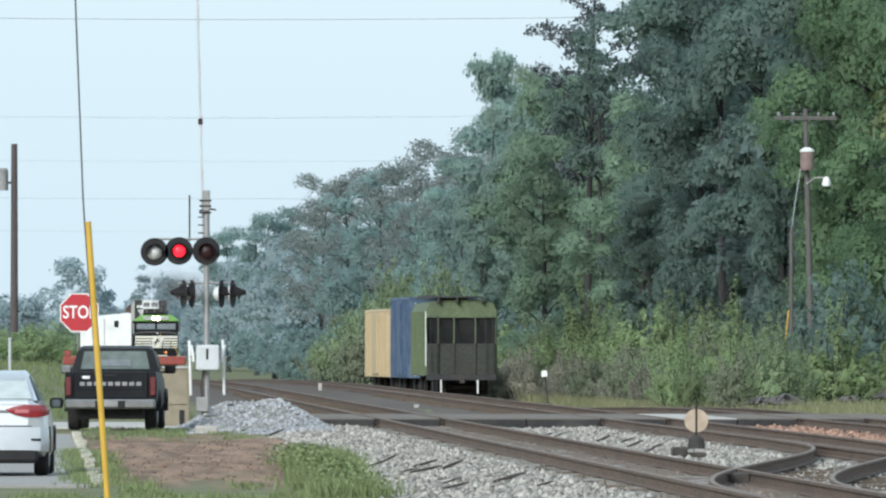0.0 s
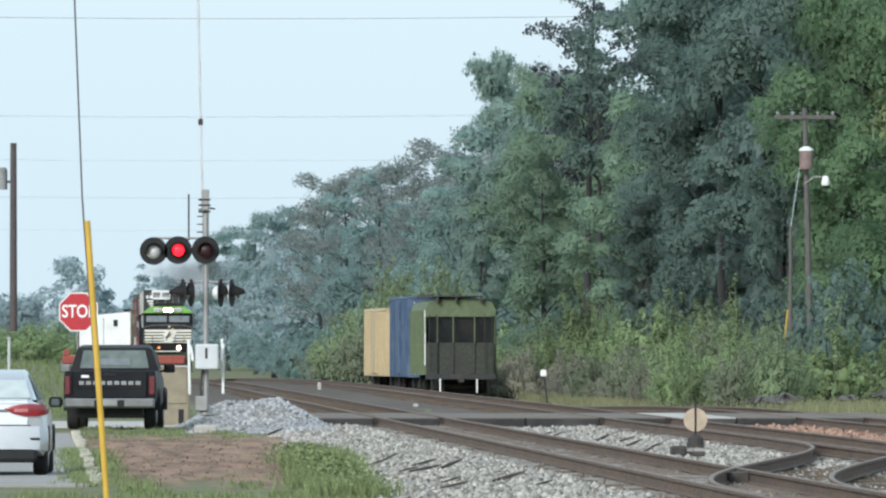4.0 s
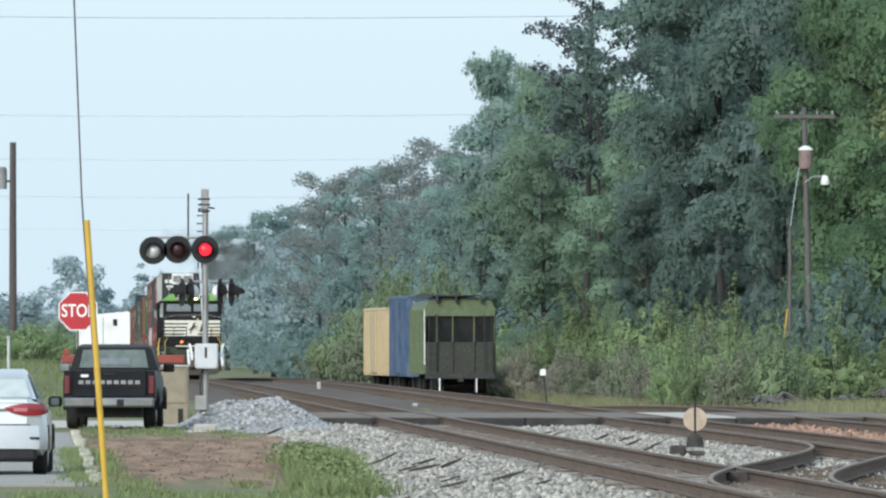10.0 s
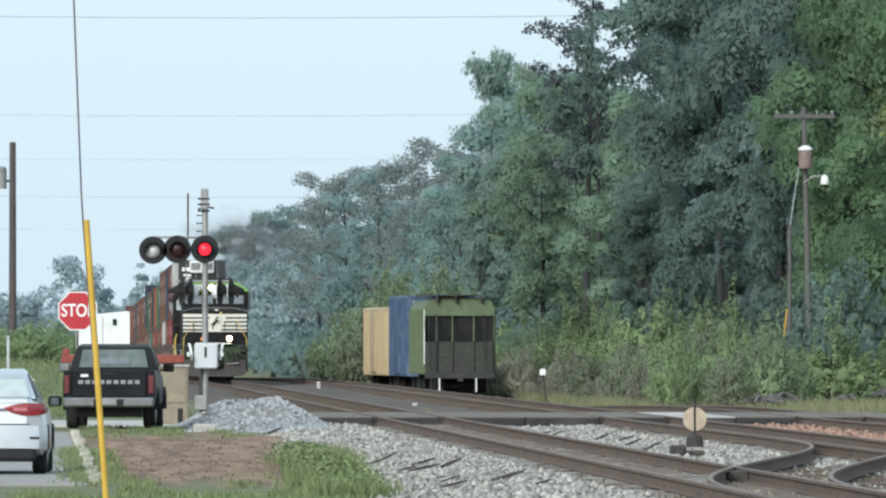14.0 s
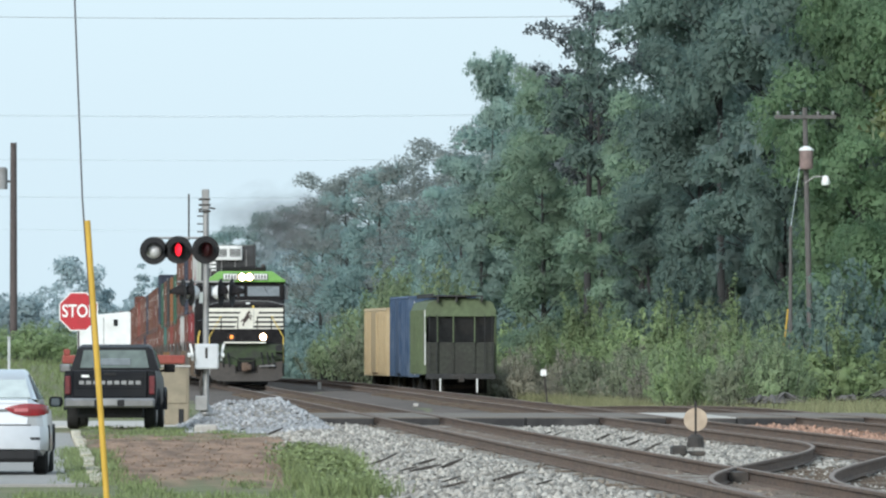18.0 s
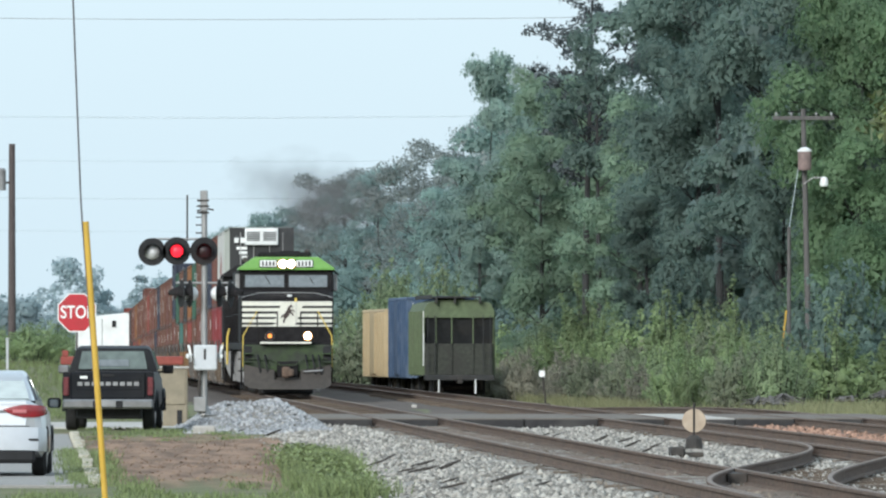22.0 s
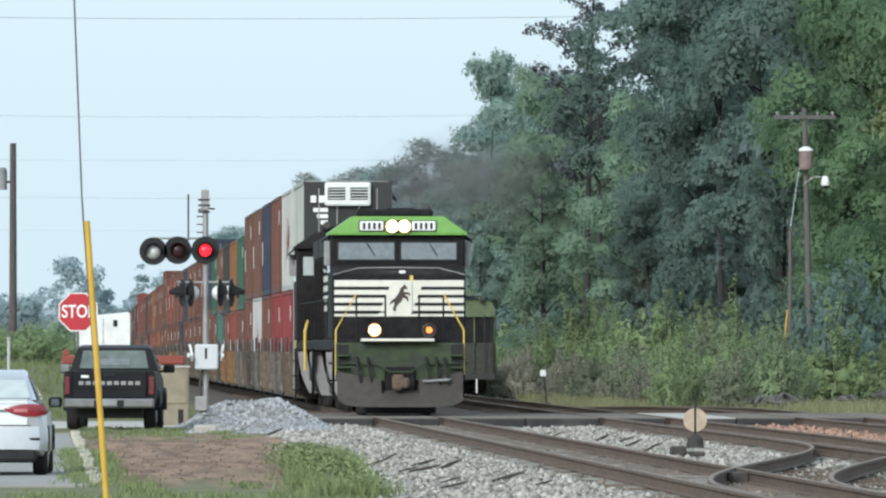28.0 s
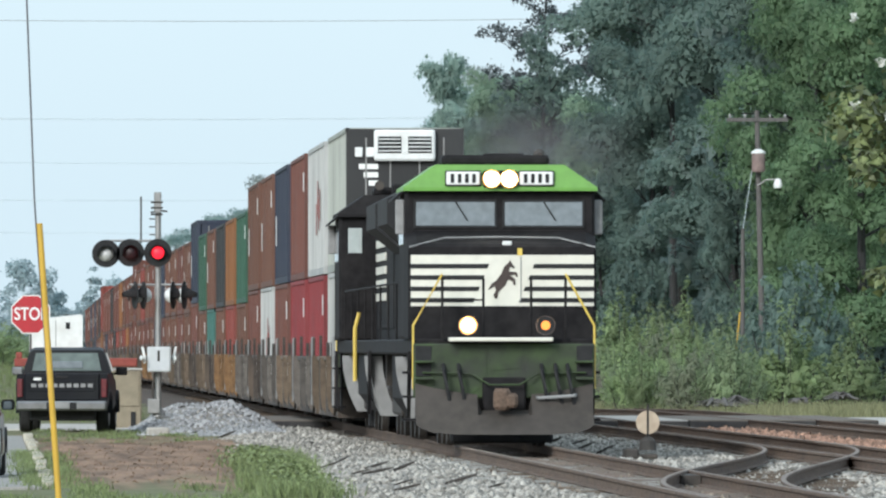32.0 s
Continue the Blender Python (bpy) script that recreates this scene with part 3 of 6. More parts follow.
tagged(part("ballast_stones", stone_mesh("ballast_stones", scatter(21000, 3.6, 15.8, 112, 262, bed_height, lambda x, y: off_rails(x, y) and not rusty(x, y)), 0.05, rng, "stone"), "stone"),
       "loose grey ballast stones along the tracks", "stones", kind="stuff")
tagged(part("stained_stones", stone_mesh("stained_stones", scatter(6000, 7.2, 15.2, 112, 330, lambda x, y: bed_height(x, y) - 0.015, lambda x, y: off_rails(x, y) and rusty(x, y)), 0.045, rng, "stone_brown"), "stone_brown"),
       "brown stained ballast stones between the rails", "stones", kind="stuff")
tagged(part("ballast_heap_stones", stone_mesh("ballast_heap_stones", scatter(4800, 2.8, 6.4, 243, 266, bed_height, lambda x, y: mound(x, y) > 0.02 or (y < 250 and x > 3.2)), 0.07, rng, "stone_fresh"), "stone_fresh"),
       "heap of fresh pale ballast stones beside the crossing", "stones", kind="stuff")
tagged(part("rubble", stone_mesh("rubble", scatter(5000, 15.6, 26, 205, 256, lambda x, y: 0.0, lambda x, y: abs(abs(x - yard_track(y)) - 0.755) > 0.15), 0.072, rng, "stone_red"), "stone_red"),
       "reddish broken rubble round the storage track", "rubble", kind="stuff")


# ---- the train ----
TRAIN_START, TRAIN_SPEED = 810.8, 19.46     # headlight's distance at 0 s, metres a second
train = []                                  # things and how far behind the headlight they ride


def wheel_pair(parent, y, r=0.5, x=0.755, mat="iron"):
    for s in (-1, 1):
        sh = Shape().lathe([(0.0, -0.07), (r, -0.07), (r * 1.06, 0.05 * -s), (r, 0.07), (0.0, 0.07)], "x", 20, (s * x, y, RAIL_TOP + r))
        part("wheel", sh, mat, parent, smooth=True)
    part("axle", Shape().tube([(-x, y, RAIL_TOP + r), (x, y, RAIL_TOP + r)], 0.09), mat, parent)


def horse_shape():
    """A rearing dark shape on the nose, built from flat pieces."""
    outline = [(-0.17, -0.38), (-0.12, -0.38), (-0.10, -0.25), (-0.02, -0.16), (0.05, -0.10), (0.10, 0.02), (0.20, -0.02), (0.22, -0.10), (0.26, -0.09), (0.25, 0.03),
               (0.14, 0.10), (0.25, 0.12), (0.28, 0.06), (0.31, 0.08), (0.28, 0.17), (0.13, 0.18), (0.13, 0.26), (0.18, 0.28), (0.22, 0.24), (0.24, 0.28), (0.17, 0.37), (0.15, 0.42),
               (0.12, 0.37), (0.03, 0.29), (-0.03, 0.14), (-0.14, -0.01), (-0.23, -0.06), (-0.31, -0.20), (-0.24, -0.16), (-0.17, -0.11), (-0.15, -0.22), (-0.20, -0.30)]
    sh = Shape().prism(outline, -0.012, 0.0)
    return sh


def locomotive(label, roof_mat, lead):
    t = thing("locomotive", label, "locomotive")
    # frame, walkway, tank
    part("frame", Shape().box(-1.50, 1.50, -1.40, 19.6, 1.72, 1.98, 0.03), "black", t)
    part("fuel_tank", Shape().prism([(-1.35, 1.7), (-1.35, 0.95), (-1.1, 0.62), (1.1, 0.62), (1.35, 0.95), (1.35, 1.7)], 7.4, 12.4), "black", t)
    for y0 in (1.2, 13.4):
        truck = part("truck_frame", Shape().box(-1.15, -0.92, y0, y0 + 4.6, 0.62, 1.12, 0.05).box(0.92, 1.15, y0, y0 + 4.6, 0.62, 1.12, 0.05).box(-1.1, 1.1, y0 + 2.0, y0 + 2.6, 0.75, 1.7), "iron", t)
        for k in range(3):
            wheel_pair(truck, y0 + 0.35 + 1.95 * k, 0.53)
    # pilot, plow, steps, coupler
    part("pilot", Shape().box(-1.50, 1.50, -1.52, -1.40, 1.00, 1.90, 0.02), "pilot_green", t, "grimy dark green pilot plate")
    for pts in ([(-1.3, 1.75), (-0.75, 1.85), (-0.3, 1.80), (-0.28, 1.25), (-0.62, 1.02), (-1.25, 1.1)], [(-0.25, 1.84), (0.3, 1.84), (0.28, 1.5), (-0.2, 1.45)], [(0.35, 1.82), (1.25, 1.84), (1.38, 1.5), (1.3, 1.15), (0.75, 1.05), (0.4, 1.2)]):
        part("pilot_plate", Shape().prism(pts, -1.535, -1.521), "pilot_green", t, "worn dark green plate")
    rings = []
    for x in (-1.47, -1.38, -1.2, -0.8, -0.45, -0.40, -0.2, 0, 0.2, 0.40, 0.45, 0.8, 1.2, 1.38, 1.47):
        nose = 0.42 * (1 - (x / 1.47) ** 2)
        top, low = (0.80 if abs(x) < 0.43 else 1.04 + 0.20 * (x / 1.47) ** 2), 0.40 + 0.16 * (x / 1.47) ** 8
        rings.append([(x, -1.58 - nose * 0.3, top), (x, -1.74 - nose * 0.7, 0.72), (x, -2.02 - nose, low), (x, -1.98 - nose, low), (x, -1.68 - nose * 0.7, 0.72), (x, -1.54 - nose * 0.3, top)])
    part("plow", Shape().loft(rings), "plow", t, "curved grey steel snow plow", smooth=True)
    part("coupler", Shape().box(-0.12, 0.12, -2.1, -1.3, 0.86, 1.10, 0.05).box(-0.20, 0.08, -2.25, -1.98, 0.80, 1.16, 0.06).box(0.02, 0.20, -2.3, -2.02, 0.84, 1.08, 0.05), "rail", t, "rusty coupler knuckle")
    part("draft_gear_box", Shape().box(-0.36, 0.36, -1.62, -1.53, 0.78, 1.34, 0.03), "black", t)
    part("uncoupling_lever", Shape().tube([(-1.35, -1.60, 1.42), (-0.55, -1.62, 1.40), (-0.25, -1.75, 1.22), (0.25, -1.75, 1.22), (0.55, -1.62, 1.40), (1.35, -1.60, 1.42)], 0.018, 6), "pilot_green", t, smooth=True)
    for s_ in (-1, 1):
        for z in (1.30, 1.58):
            part("pilot_step", Shape().box(s_ * 1.33 - 0.15, s_ * 1.33 + 0.15, -1.72, -1.53, z, z + 0.04, 0.01), "pilot_green", t, "dark green footboard")
        # black plate on the pilot stands for shade behind the steps
        part("pilot_recess", Shape().box(s_ * 1.33 - 0.13, s_ * 1.33 + 0.13, -1.545, -1.524, 1.36, 1.86), "black_matte", t)
    part("under_gear", Shape().box(-0.80, 0.92, 0.55, 0.95, 0.24, 0.66, 0.04), "black_matte", t, "dark brake gear under the pilot")
    for x in (-1.0, -0.75, 0.62, 0.85, 1.05):
        part("air_hose", Shape().tube([(x, -1.52, 1.55), (x, -1.72, 1.45), (x + 0.05, -1.78, 1.15), (x + 0.1, -1.74, 0.9)], 0.035, 6), "black_matte", t, smooth=True)
    part("hose_tray", Shape().tube([(0.52, -1.55, 1.02), (0.55, -1.85, 1.0), (1.15, -1.85, 1.04), (1.2, -1.55, 1.06)], 0.03, 6), "grey_metal", t)
    part("anticlimber", Shape().box(-0.92, 0.80, -1.82, -1.40, 1.935, 2.0, 0.015), "loco_white", t, "cream edge of the front walkway")
    for s in (-1, 1):
        well = part("step_well", Shape().box(s * 1.5 - 0.16, s * 1.5 + 0.10, -1.42, -0.72, 0.62, 0.66).box(s * 1.5 - 0.16, s * 1.5 + 0.10, -1.42, -0.76, 1.0, 1.04)
                    .box(s * 1.5 - 0.16, s * 1.5 + 0.10, -1.42, -0.80, 1.4, 1.44).box(s * 1.42 - 0.02, s * 1.42 + 0.02, -1.44, -0.70, 0.55, 1.75), "black", t)
        for y in (-0.68, 18.9):
            edge = [(s * 1.53, y + 0.42 * (1 - k) ** 2, 0.62 + 1.15 * k) for k in (0, 0.2, 0.4, 0.6, 0.8, 1.0)]
            sh = Shape().loft([[(x - 0.03, yy, z), (x + 0.03, yy, z), (x + 0.03, yy + 0.22, z), (x - 0.03, yy + 0.22, z)] for x, yy, z in edge])
            part("step_side", sh, "black", t)
        for y in (4.6, 20.4):
            arc = [(s * (1.58 - 0.30 * (1 - k) ** 2), 0.58 + 1.1 * k) for k in (0, 0.15, 0.3, 0.5, 0.75, 1.0)]
            part("step_edge", Shape().loft([[(x - s * 0.24, y, z), (x, y, z), (x, y + 0.05, z), (x - s * 0.24, y + 0.05, z)] for x, z in arc]), "grey_metal", t, "grey curved step plate")
        if not lead:
            part("grab_iron", Shape().tube([(s * 1.6, 13.0, 1.2), (s * 1.6, 13.0, 2.2), (s * 1.52, 13.0, 2.5)], 0.04, 6), "yellow", t)
        rail_mat = "yellow"
        part("stair_rail", Shape().tube([(s * 1.5, -1.45, 1.15), (s * 1.5, -1.45, 2.2), (s * 1.02, -1.5, 3.05)], 0.021, 6), rail_mat, t)
        part("stair_rail", Shape().tube([(s * 1.42, -0.75, 1.15), (s * 1.42, -0.75, 2.9)], 0.021, 6), rail_mat, t)
        part("walk_rail", Shape().tube([(s * 1.47, 3.0, 2.95)] + [(s * 1.47, y, 2.95) for y in range(4, 19, 2)] + [(s * 1.47, 19, 2.95)], 0.022, 6), "black", t)
        for y in range(3, 20, 4):
            part("stanchion", Shape().tube([(s * 1.47, y, 1.95), (s * 1.47, y, 2.95)], 0.02, 6), "black", t)
    for x in (-1.02, -0.34, 0.45, 1.02):
        part("front_post", Shape().tube([(x, -1.5, 1.98), (x, -1.5, 2.98)], 0.025, 6), "black", t)
    for x0, x1 in ((-1.02, -0.34), (0.45, 1.02)):
        part("front_rail", Shape().tube([(x0, -1.5, 2.62), (x1, -1.5, 2.62)], 0.018, 6), "black", t)
    # nose, cab, roof
    nose_rings = [[(-w, y, 1.98), (w, y, 1.98), (w, y, z), (w - 0.16, y, z + 0.08), (-w + 0.16, y, z + 0.08), (-w, y, z)] for y, w, z in ((-0.92, 1.51, 3.42), (-0.86, 1.56, 3.48), (0.1, 1.59, 3.72))]
    part("nose", Shape().loft(nose_rings), "black", t)
    part("nose_panel", Shape().box(-1.52, 1.52, -0.945, -0.925, 2.52, 3.37), "loco_white", t, "cream panel on the nose")
    for k in range(4):
        z = 3.22 - 0.188 * k
        slant = 0.076 * k
        part("stripe", Shape().prism([(-1.52, z), (-0.22 - slant, z), (-0.25 - slant, z - 0.075), (-1.52, z - 0.075)], -0.952, -0.946), "black_matte", t, "black stripe")
        part("stripe", Shape().prism([(0.53 - slant, z), (1.52, z), (1.52, z - 0.075), (0.50 - slant, z - 0.075)], -0.952, -0.946), "black_matte", t, "black stripe")
    part("nose_emblem", horse_shape(), "horse", t, "rearing dark animal emblem", m=pose(0.01, -0.951, 2.95) @ Matrix.Scale(0.8, 4))
    part("nose_latch", Shape().box(0.25, 0.33, -0.955, -0.945, 3.36, 3.48), "yellow", t)
    # grey tubes put the highlight on the nose's upper edge
    for s_ in (-1, 1):
        part("brow_trim", Shape().tube([(s_ * 1.54, -0.93, 3.50), (s_ * 0.95, -0.70, 3.655), (0.0, -0.62, 3.67)], 0.016, 5), "grey_metal", t, "grey highlight along the nose's upper edge")
    part("nose_door", Shape().box(0.30, 0.315, -0.958, -0.9455, 2.56, 3.34), "grey_metal", t, "seam of the nose door")
    part("nose_class_lamp", Shape().box(0.0, 0.16, -0.9, -0.8, 3.52, 3.60, 0.02), "white_metal", t)
    part("cab", Shape().box(-1.58, 1.58, 0.0, 2.7, 1.98, 4.46, 0.05), "black", t)
    part("cab_roof", Shape().loft([[(-w, y0, z), (w, y0, z), (w, y1, z), (-w, y1, z)] for w, y0, y1, z in ((1.62, -0.18, 2.85, 4.44), (1.62, -0.18, 2.85, 4.50), (1.07, -0.10, 2.75, 4.88))]), roof_mat, t, "sloped cab roof")
    for x0, x1 in ((-1.40, -0.08), (0.08, 1.38)):
        w = part("windshield", Shape().box(x0, x1, -0.03, -0.004, 3.86, 4.26, 0.012), "glass_light", t)
        part("window_frame", Shape().box(x0 - 0.04, x1 + 0.04, -0.02, -0.002, 3.82, 4.30, 0.01), "black_matte", t)
        part("wiper", Shape().tube([((x0 + x1) / 2, -0.05, 4.26), ((x0 + x1) / 2 + 0.2, -0.05, 3.95)], 0.012, 5), "black_matte", w)
    for s in (-1, 1):
        for y in (0.5, 1.55):
            part("side_window", Shape().box(s * 1.585 - 0.012, s * 1.585 + 0.012, y, y + 0.85, 3.55, 4.15, 0.01), "glass_light", t)
        part("mirror", Shape().box(s * 1.655 - 0.075, s * 1.655 + 0.075, 0.28, 0.36, 3.72, 4.30, 0.02), "grey_metal", t)
        part("rear_window", Shape().box(*sorted((s * 1.12, s * 1.40)), 2.69, 2.712, 3.72, 4.22, 0.01), "pale_glass", t, "pale rear cab window")
        part("awning", Shape().prism([(s * 1.59, 4.47), (s * 1.78, 4.30), (s * 1.78, 4.27), (s * 1.59, 4.42)], 0.3, 2.3), "black", t)
    part("roof_box", Shape().box(-0.95, 0.85, 0.5, 1.7, 4.88, 5.05, 0.05), "black", t, "black air conditioner")
    part("roof_antenna", Shape().box(-0.2, 0.5, 1.8, 2.3, 4.88, 5.10, 0.04), "black", t)
    part("horn", Shape().lathe([(0.04, 0.0), (0.05, 0.3), (0.10, 0.4), (0.0, 0.4)], "y", 10, (0.75, 1.6, 5.08)), "iron", t)
    for x in (-0.62, 0.60):
        board = part("number_board", Shape().box(x - 0.28, x + 0.28, -0.24, -0.17, 4.54, 4.76, 0.02), "sign_white", t, "lit white number board")
        part("board_rim", Shape().box(x - 0.30, x + 0.30, -0.215, -0.16, 4.52, 4.78, 0.02), "black_matte", board)
        for k in range(4):
            part("digit_bar", Shape().box(x - 0.21 + 0.12 * k, x - 0.15 + 0.12 * k, -0.246, -0.241, 4.575, 4.725), "black_matte", board)
    hl = part("headlight", Shape().box(-0.30, 0.30, -0.27, -0.1, 4.50, 4.78, 0.05), "black", t)
    for x in (-0.145, 0.145):
        part("bulb", Shape().lathe([(0.0, -0.295), (0.09, -0.295), (0.118, -0.28), (0.0, -0.28)], "y", 20, (x, 0, 4.64)), "headlight" if lead else "glass", hl)
        # added ring round each bulb glows as its glare on the leading unit
        part("reflector", Shape().lathe([(0.10, -0.278), (0.145, -0.284), (0.15, -0.271), (0.10, -0.271)], "y", 20, (x, 0, 4.64)), "reflector" if lead else "glass", hl, "glowing rim added for the headlight's glare" if lead else "")
    # hood, radiators, fans
    part("hood", Shape().prism([(-0.85, 1.98), (0.85, 1.98), (0.85, 4.35), (0.65, 4.6), (-0.65, 4.6), (-0.85, 4.35)], 2.7, 18.6), "black", t)
    part("radiator", Shape().prism([(-0.85, 3.6), (-1.40, 4.05), (-1.40, 4.5), (-0.9, 4.75), (0.9, 4.75), (1.40, 4.5), (1.40, 4.05), (0.85, 3.6)], 13.6, 18.6), "black_matte", t)
    part("exhaust_stack", Shape().box(-0.45, 0.45, 8.4, 9.2, 4.55, 4.85, 0.05), "iron", t)
    for y in (5.0, 6.6, 14.6, 15.9, 17.2):
        part("roof_fan", Shape().lathe([(0.0, 4.6), (0.6, 4.6), (0.6, 4.78 + 0.1 * (y > 12)), (0.5, 4.84 + 0.1 * (y > 12)), (0.0, 4.84 + 0.1 * (y > 12))], "z", 18, (0, y, 0)), "iron", t, smooth=True)
    for s in (-1, 1):
        for k in range(8):
            part("hood_door", Shape().box(s * 0.858 - 0.012, s * 0.858 + 0.012, 4.0 + 1.15 * k, 5.05 + 1.15 * k, 2.2, 4.2, 0.01), "black", t)
        for k in range(5):
            part("lettering_bar", Shape().box(s * 0.885 - 0.012, s * 0.885 + 0.012, 4.2, 9.4, 2.75 + 0.26 * k, 2.90 + 0.26 * k), "loco_white", t, "white lettering bar")
    return t


lead = locomotive("black locomotive with cream striped nose and green cab roof", "loco_green", True)
DITCH = []
for x in (-0.60, 0.68):
    can = part("ditch_light", Shape().lathe([(0.0, -1.50), (0.17, -1.62), (0.18, -1.74), (0.165, -1.74), (0.15, -1.62), (0.0, -1.56)], "y", 20, (x, 0, 2.20)), "black", lead, smooth=True)
    turn = part("flasher", Shape().lathe([(0.0, -0.014), (0.105, -0.012), (0.15, -0.006), (0.15, 0.006), (0.075, 0.012), (0.0, 0.014)], "y", 20), "headlight", can, "turning lamp, white-hot on one face and amber on the other")
    for nm in ("amber", "reflector", "black_matte"):
        turn.data.materials.append(MAT[nm])
    # the lit face's outer ring glows warm in place of lamp glare
    for p in turn.data.polygons:
        rad = math.hypot(p.center.x, p.center.z)
        p.material_index = (1 if rad < 0.07 else 3) if p.center.y > 0.0005 else (0 if rad < 0.11 else 2)
    DITCH.append((turn, x))
train.append((lead, 0.0, 0.0))
trail = locomotive("black trailing locomotive running cab to the rear", "black", False)
train.append((trail, 39.6, 180.0))


# containers and well cars
def corrugated(length, height, width=2.44):
    """Ribbed steel shell of a container, its origin at the base's centre."""
    sh = Shape()
    n = int(length / 0.28)
    ys = []
    for i in range(n):
        y = -length / 2 + 0.12 + (length - 0.24) * i / n
        p = (length - 0.24) / n
        ys += [(y, 0.0), (y + p * 0.35, 0.0), (y + p * 0.5, 0.045), (y + p * 0.85, 0.045)]
    ys.append((length / 2 - 0.12, 0.0))
    for s in (-1, 1):
        lo = [(s * (width / 2 - 0.02 - d), y, 0.14) for y, d in ys]
        hi = [(x, y, height - 0.08) for x, y, z in lo]
        sh.loft([lo, hi], caps=False, closed=False)
    sh.box(-width / 2 + 0.03, width / 2 - 0.03, -length / 2 + 0.06, length / 2 - 0.06, height - 0.07, height - 0.02)
    sh.box(-width / 2 + 0.09, width / 2 - 0.09, -length / 2 + 0.08, length / 2 - 0.08, 0.12, height - 0.06)
    return sh


def frame_shape(length, height, width=2.44):
    sh = Shape()
    w, l = width / 2, length / 2
    for s in (-1, 1):
        sh.box(s * w - 0.05 * (1 + s), s * w + 0.05 * (1 - s), -l, l, 0.0, 0.15)
        sh.box(s * w - 0.04 * (1 + s), s * w + 0.04 * (1 - s), -l, l, height - 0.09, height)
    for e in (-1, 1):
        sh.box(-w, w, e * l - 0.05 * (1 + e), e * l + 0.05 * (1 - e), 0.0, 0.16)
        sh.box(-w, w, e * l - 0.05 * (1 + e), e * l + 0.05 * (1 - e), height - 0.12, height)
    return sh


SHELLS = {}


def container(color, height, kind=""):
    key = (round(height, 2),)
    if key not in SHELLS:
        post = lambda s, e: Shape().box(s * 1.22 - 0.065 - 0.065 * s, s * 1.22 + 0.065 - 0.065 * s, e * 6.095 - 0.08 - 0.08 * e, e * 6.095 + 0.08 - 0.08 * e, 0.16, height - 0.12, 0.012)
        SHELLS[key] = [corrugated(12.19, height), frame_shape(12.19, height), [post(s, e) for s in (-1, 1) for e in (-1, 1)],
                       [Shape().box(x0, x1, -6.09, -6.04, 0.18, height - 0.14, 0.012) for x0, x1 in ((-1.05, -0.01), (0.01, 1.05))],
                       Shape().tube([(0, -6.12, 0.25), (0, -6.12, height - 0.2)], 0.02, 5)]
    mat = "box_" + color
    shell, fr, posts, doors, bar = SHELLS[key]
    names = {"reefer_grey": "pale grey refrigerated", "white": "white", "rust": "rust-red", "navy": "dark blue", "brown": "brown-red", "orange": "orange", "green": "dark green",
             "black": "near-black", "crimson": "crimson", "red": "faded red", "teal": "teal", "grey": "slate grey"}
    t = thing("shipping_container", names[color] + " ribbed steel shipping container on the train", "container", group="containers on the train")
    part("shell", shell, mat, t)
    part("end_frame", fr, mat, t)
    for p in posts:
        part("corner_post", p, mat, t)
    for d in doors:
        dr = part("door", d, "box_black" if kind == "reefer" else mat, t)
    mark = "sign_white" if color not in ("white", "reefer_grey") else "trailer_red"
    if color == "white":
        for k, (y0, z0, z1) in enumerate(((-3.2, 1.2, 1.9), (-2.4, 1.0, 1.7), (-1.6, 1.3, 2.1), (-0.6, 0.9, 1.6))):
            part("marking", Shape().box(-1.226, -1.2215, y0, y0 + 0.5, z0, z1), mark, t, "red lettering bar")
    elif color != "reefer_grey":
        if color in ("rust", "brown", "crimson", "green"):
            part("marking", Shape().box(-1.226, -1.2215, -5.6, -5.0, height * 0.70, height * 0.85), mark, t, "pale marking bar")
        if color in ("brown", "teal", "red", "navy"):
            part("marking", Shape().box(-1.226, -1.2215, 4.3, 4.9, height * 0.34, height * 0.60), mark, t, "pale marking bar")
    for x in (-0.8, -0.3, 0.3, 0.8):
        part("lock_bar", bar, "galv", t, m=pose(x, 0, 0))
    return t


def well_car(steel):
    """A well car; steel: the paint of its sides, ribs and end plates."""
    look_of = {"well": "weathered brown", "well_tan": "faded tan", "well_grey": "dusty grey", "well_yellow": "faded yellow"}
    t = thing("well_car", look_of[steel] + " steel well car carrying stacked containers", "rail car", group="well cars")
    for s in (-1, 1):
        outline = [(-5.9, 1.10), (-5.6, 0.62), (-5.2, 0.42), (5.2, 0.42), (5.6, 0.62), (5.9, 1.10), (5.9, 1.46), (5.3, 1.62), (-5.3, 1.62), (-5.9, 1.46)]
        sill = part("side_sill", Shape().prism(outline, s * 1.38, s * 1.44, "x"), "well", t)
        part("top_chord", Shape().box(s * 1.44 - 0.05, s * 1.44 + 0.07, -5.3, 5.3, 1.56, 1.66, 0.02), steel, sill)
        for k, y in enumerate((-5.0, -2.4, 0.3, 2.9, 5.1)):
            top, deep = (1.66, 1.95, 1.62, 2.10, 1.66)[k], (0.15, 0.07, 0.12, 0.06, 0.16)[k]
            web = [(s * 1.435, top), (s * (1.435 + deep), top), (s * (1.435 + deep), 0.85), (s * (1.435 + deep * 0.7), 0.58), (s * 1.435, 0.44)]
            part("rib", Shape().prism(web, y - 0.09, y + 0.09), steel if k % 2 == 0 else "iron", sill)
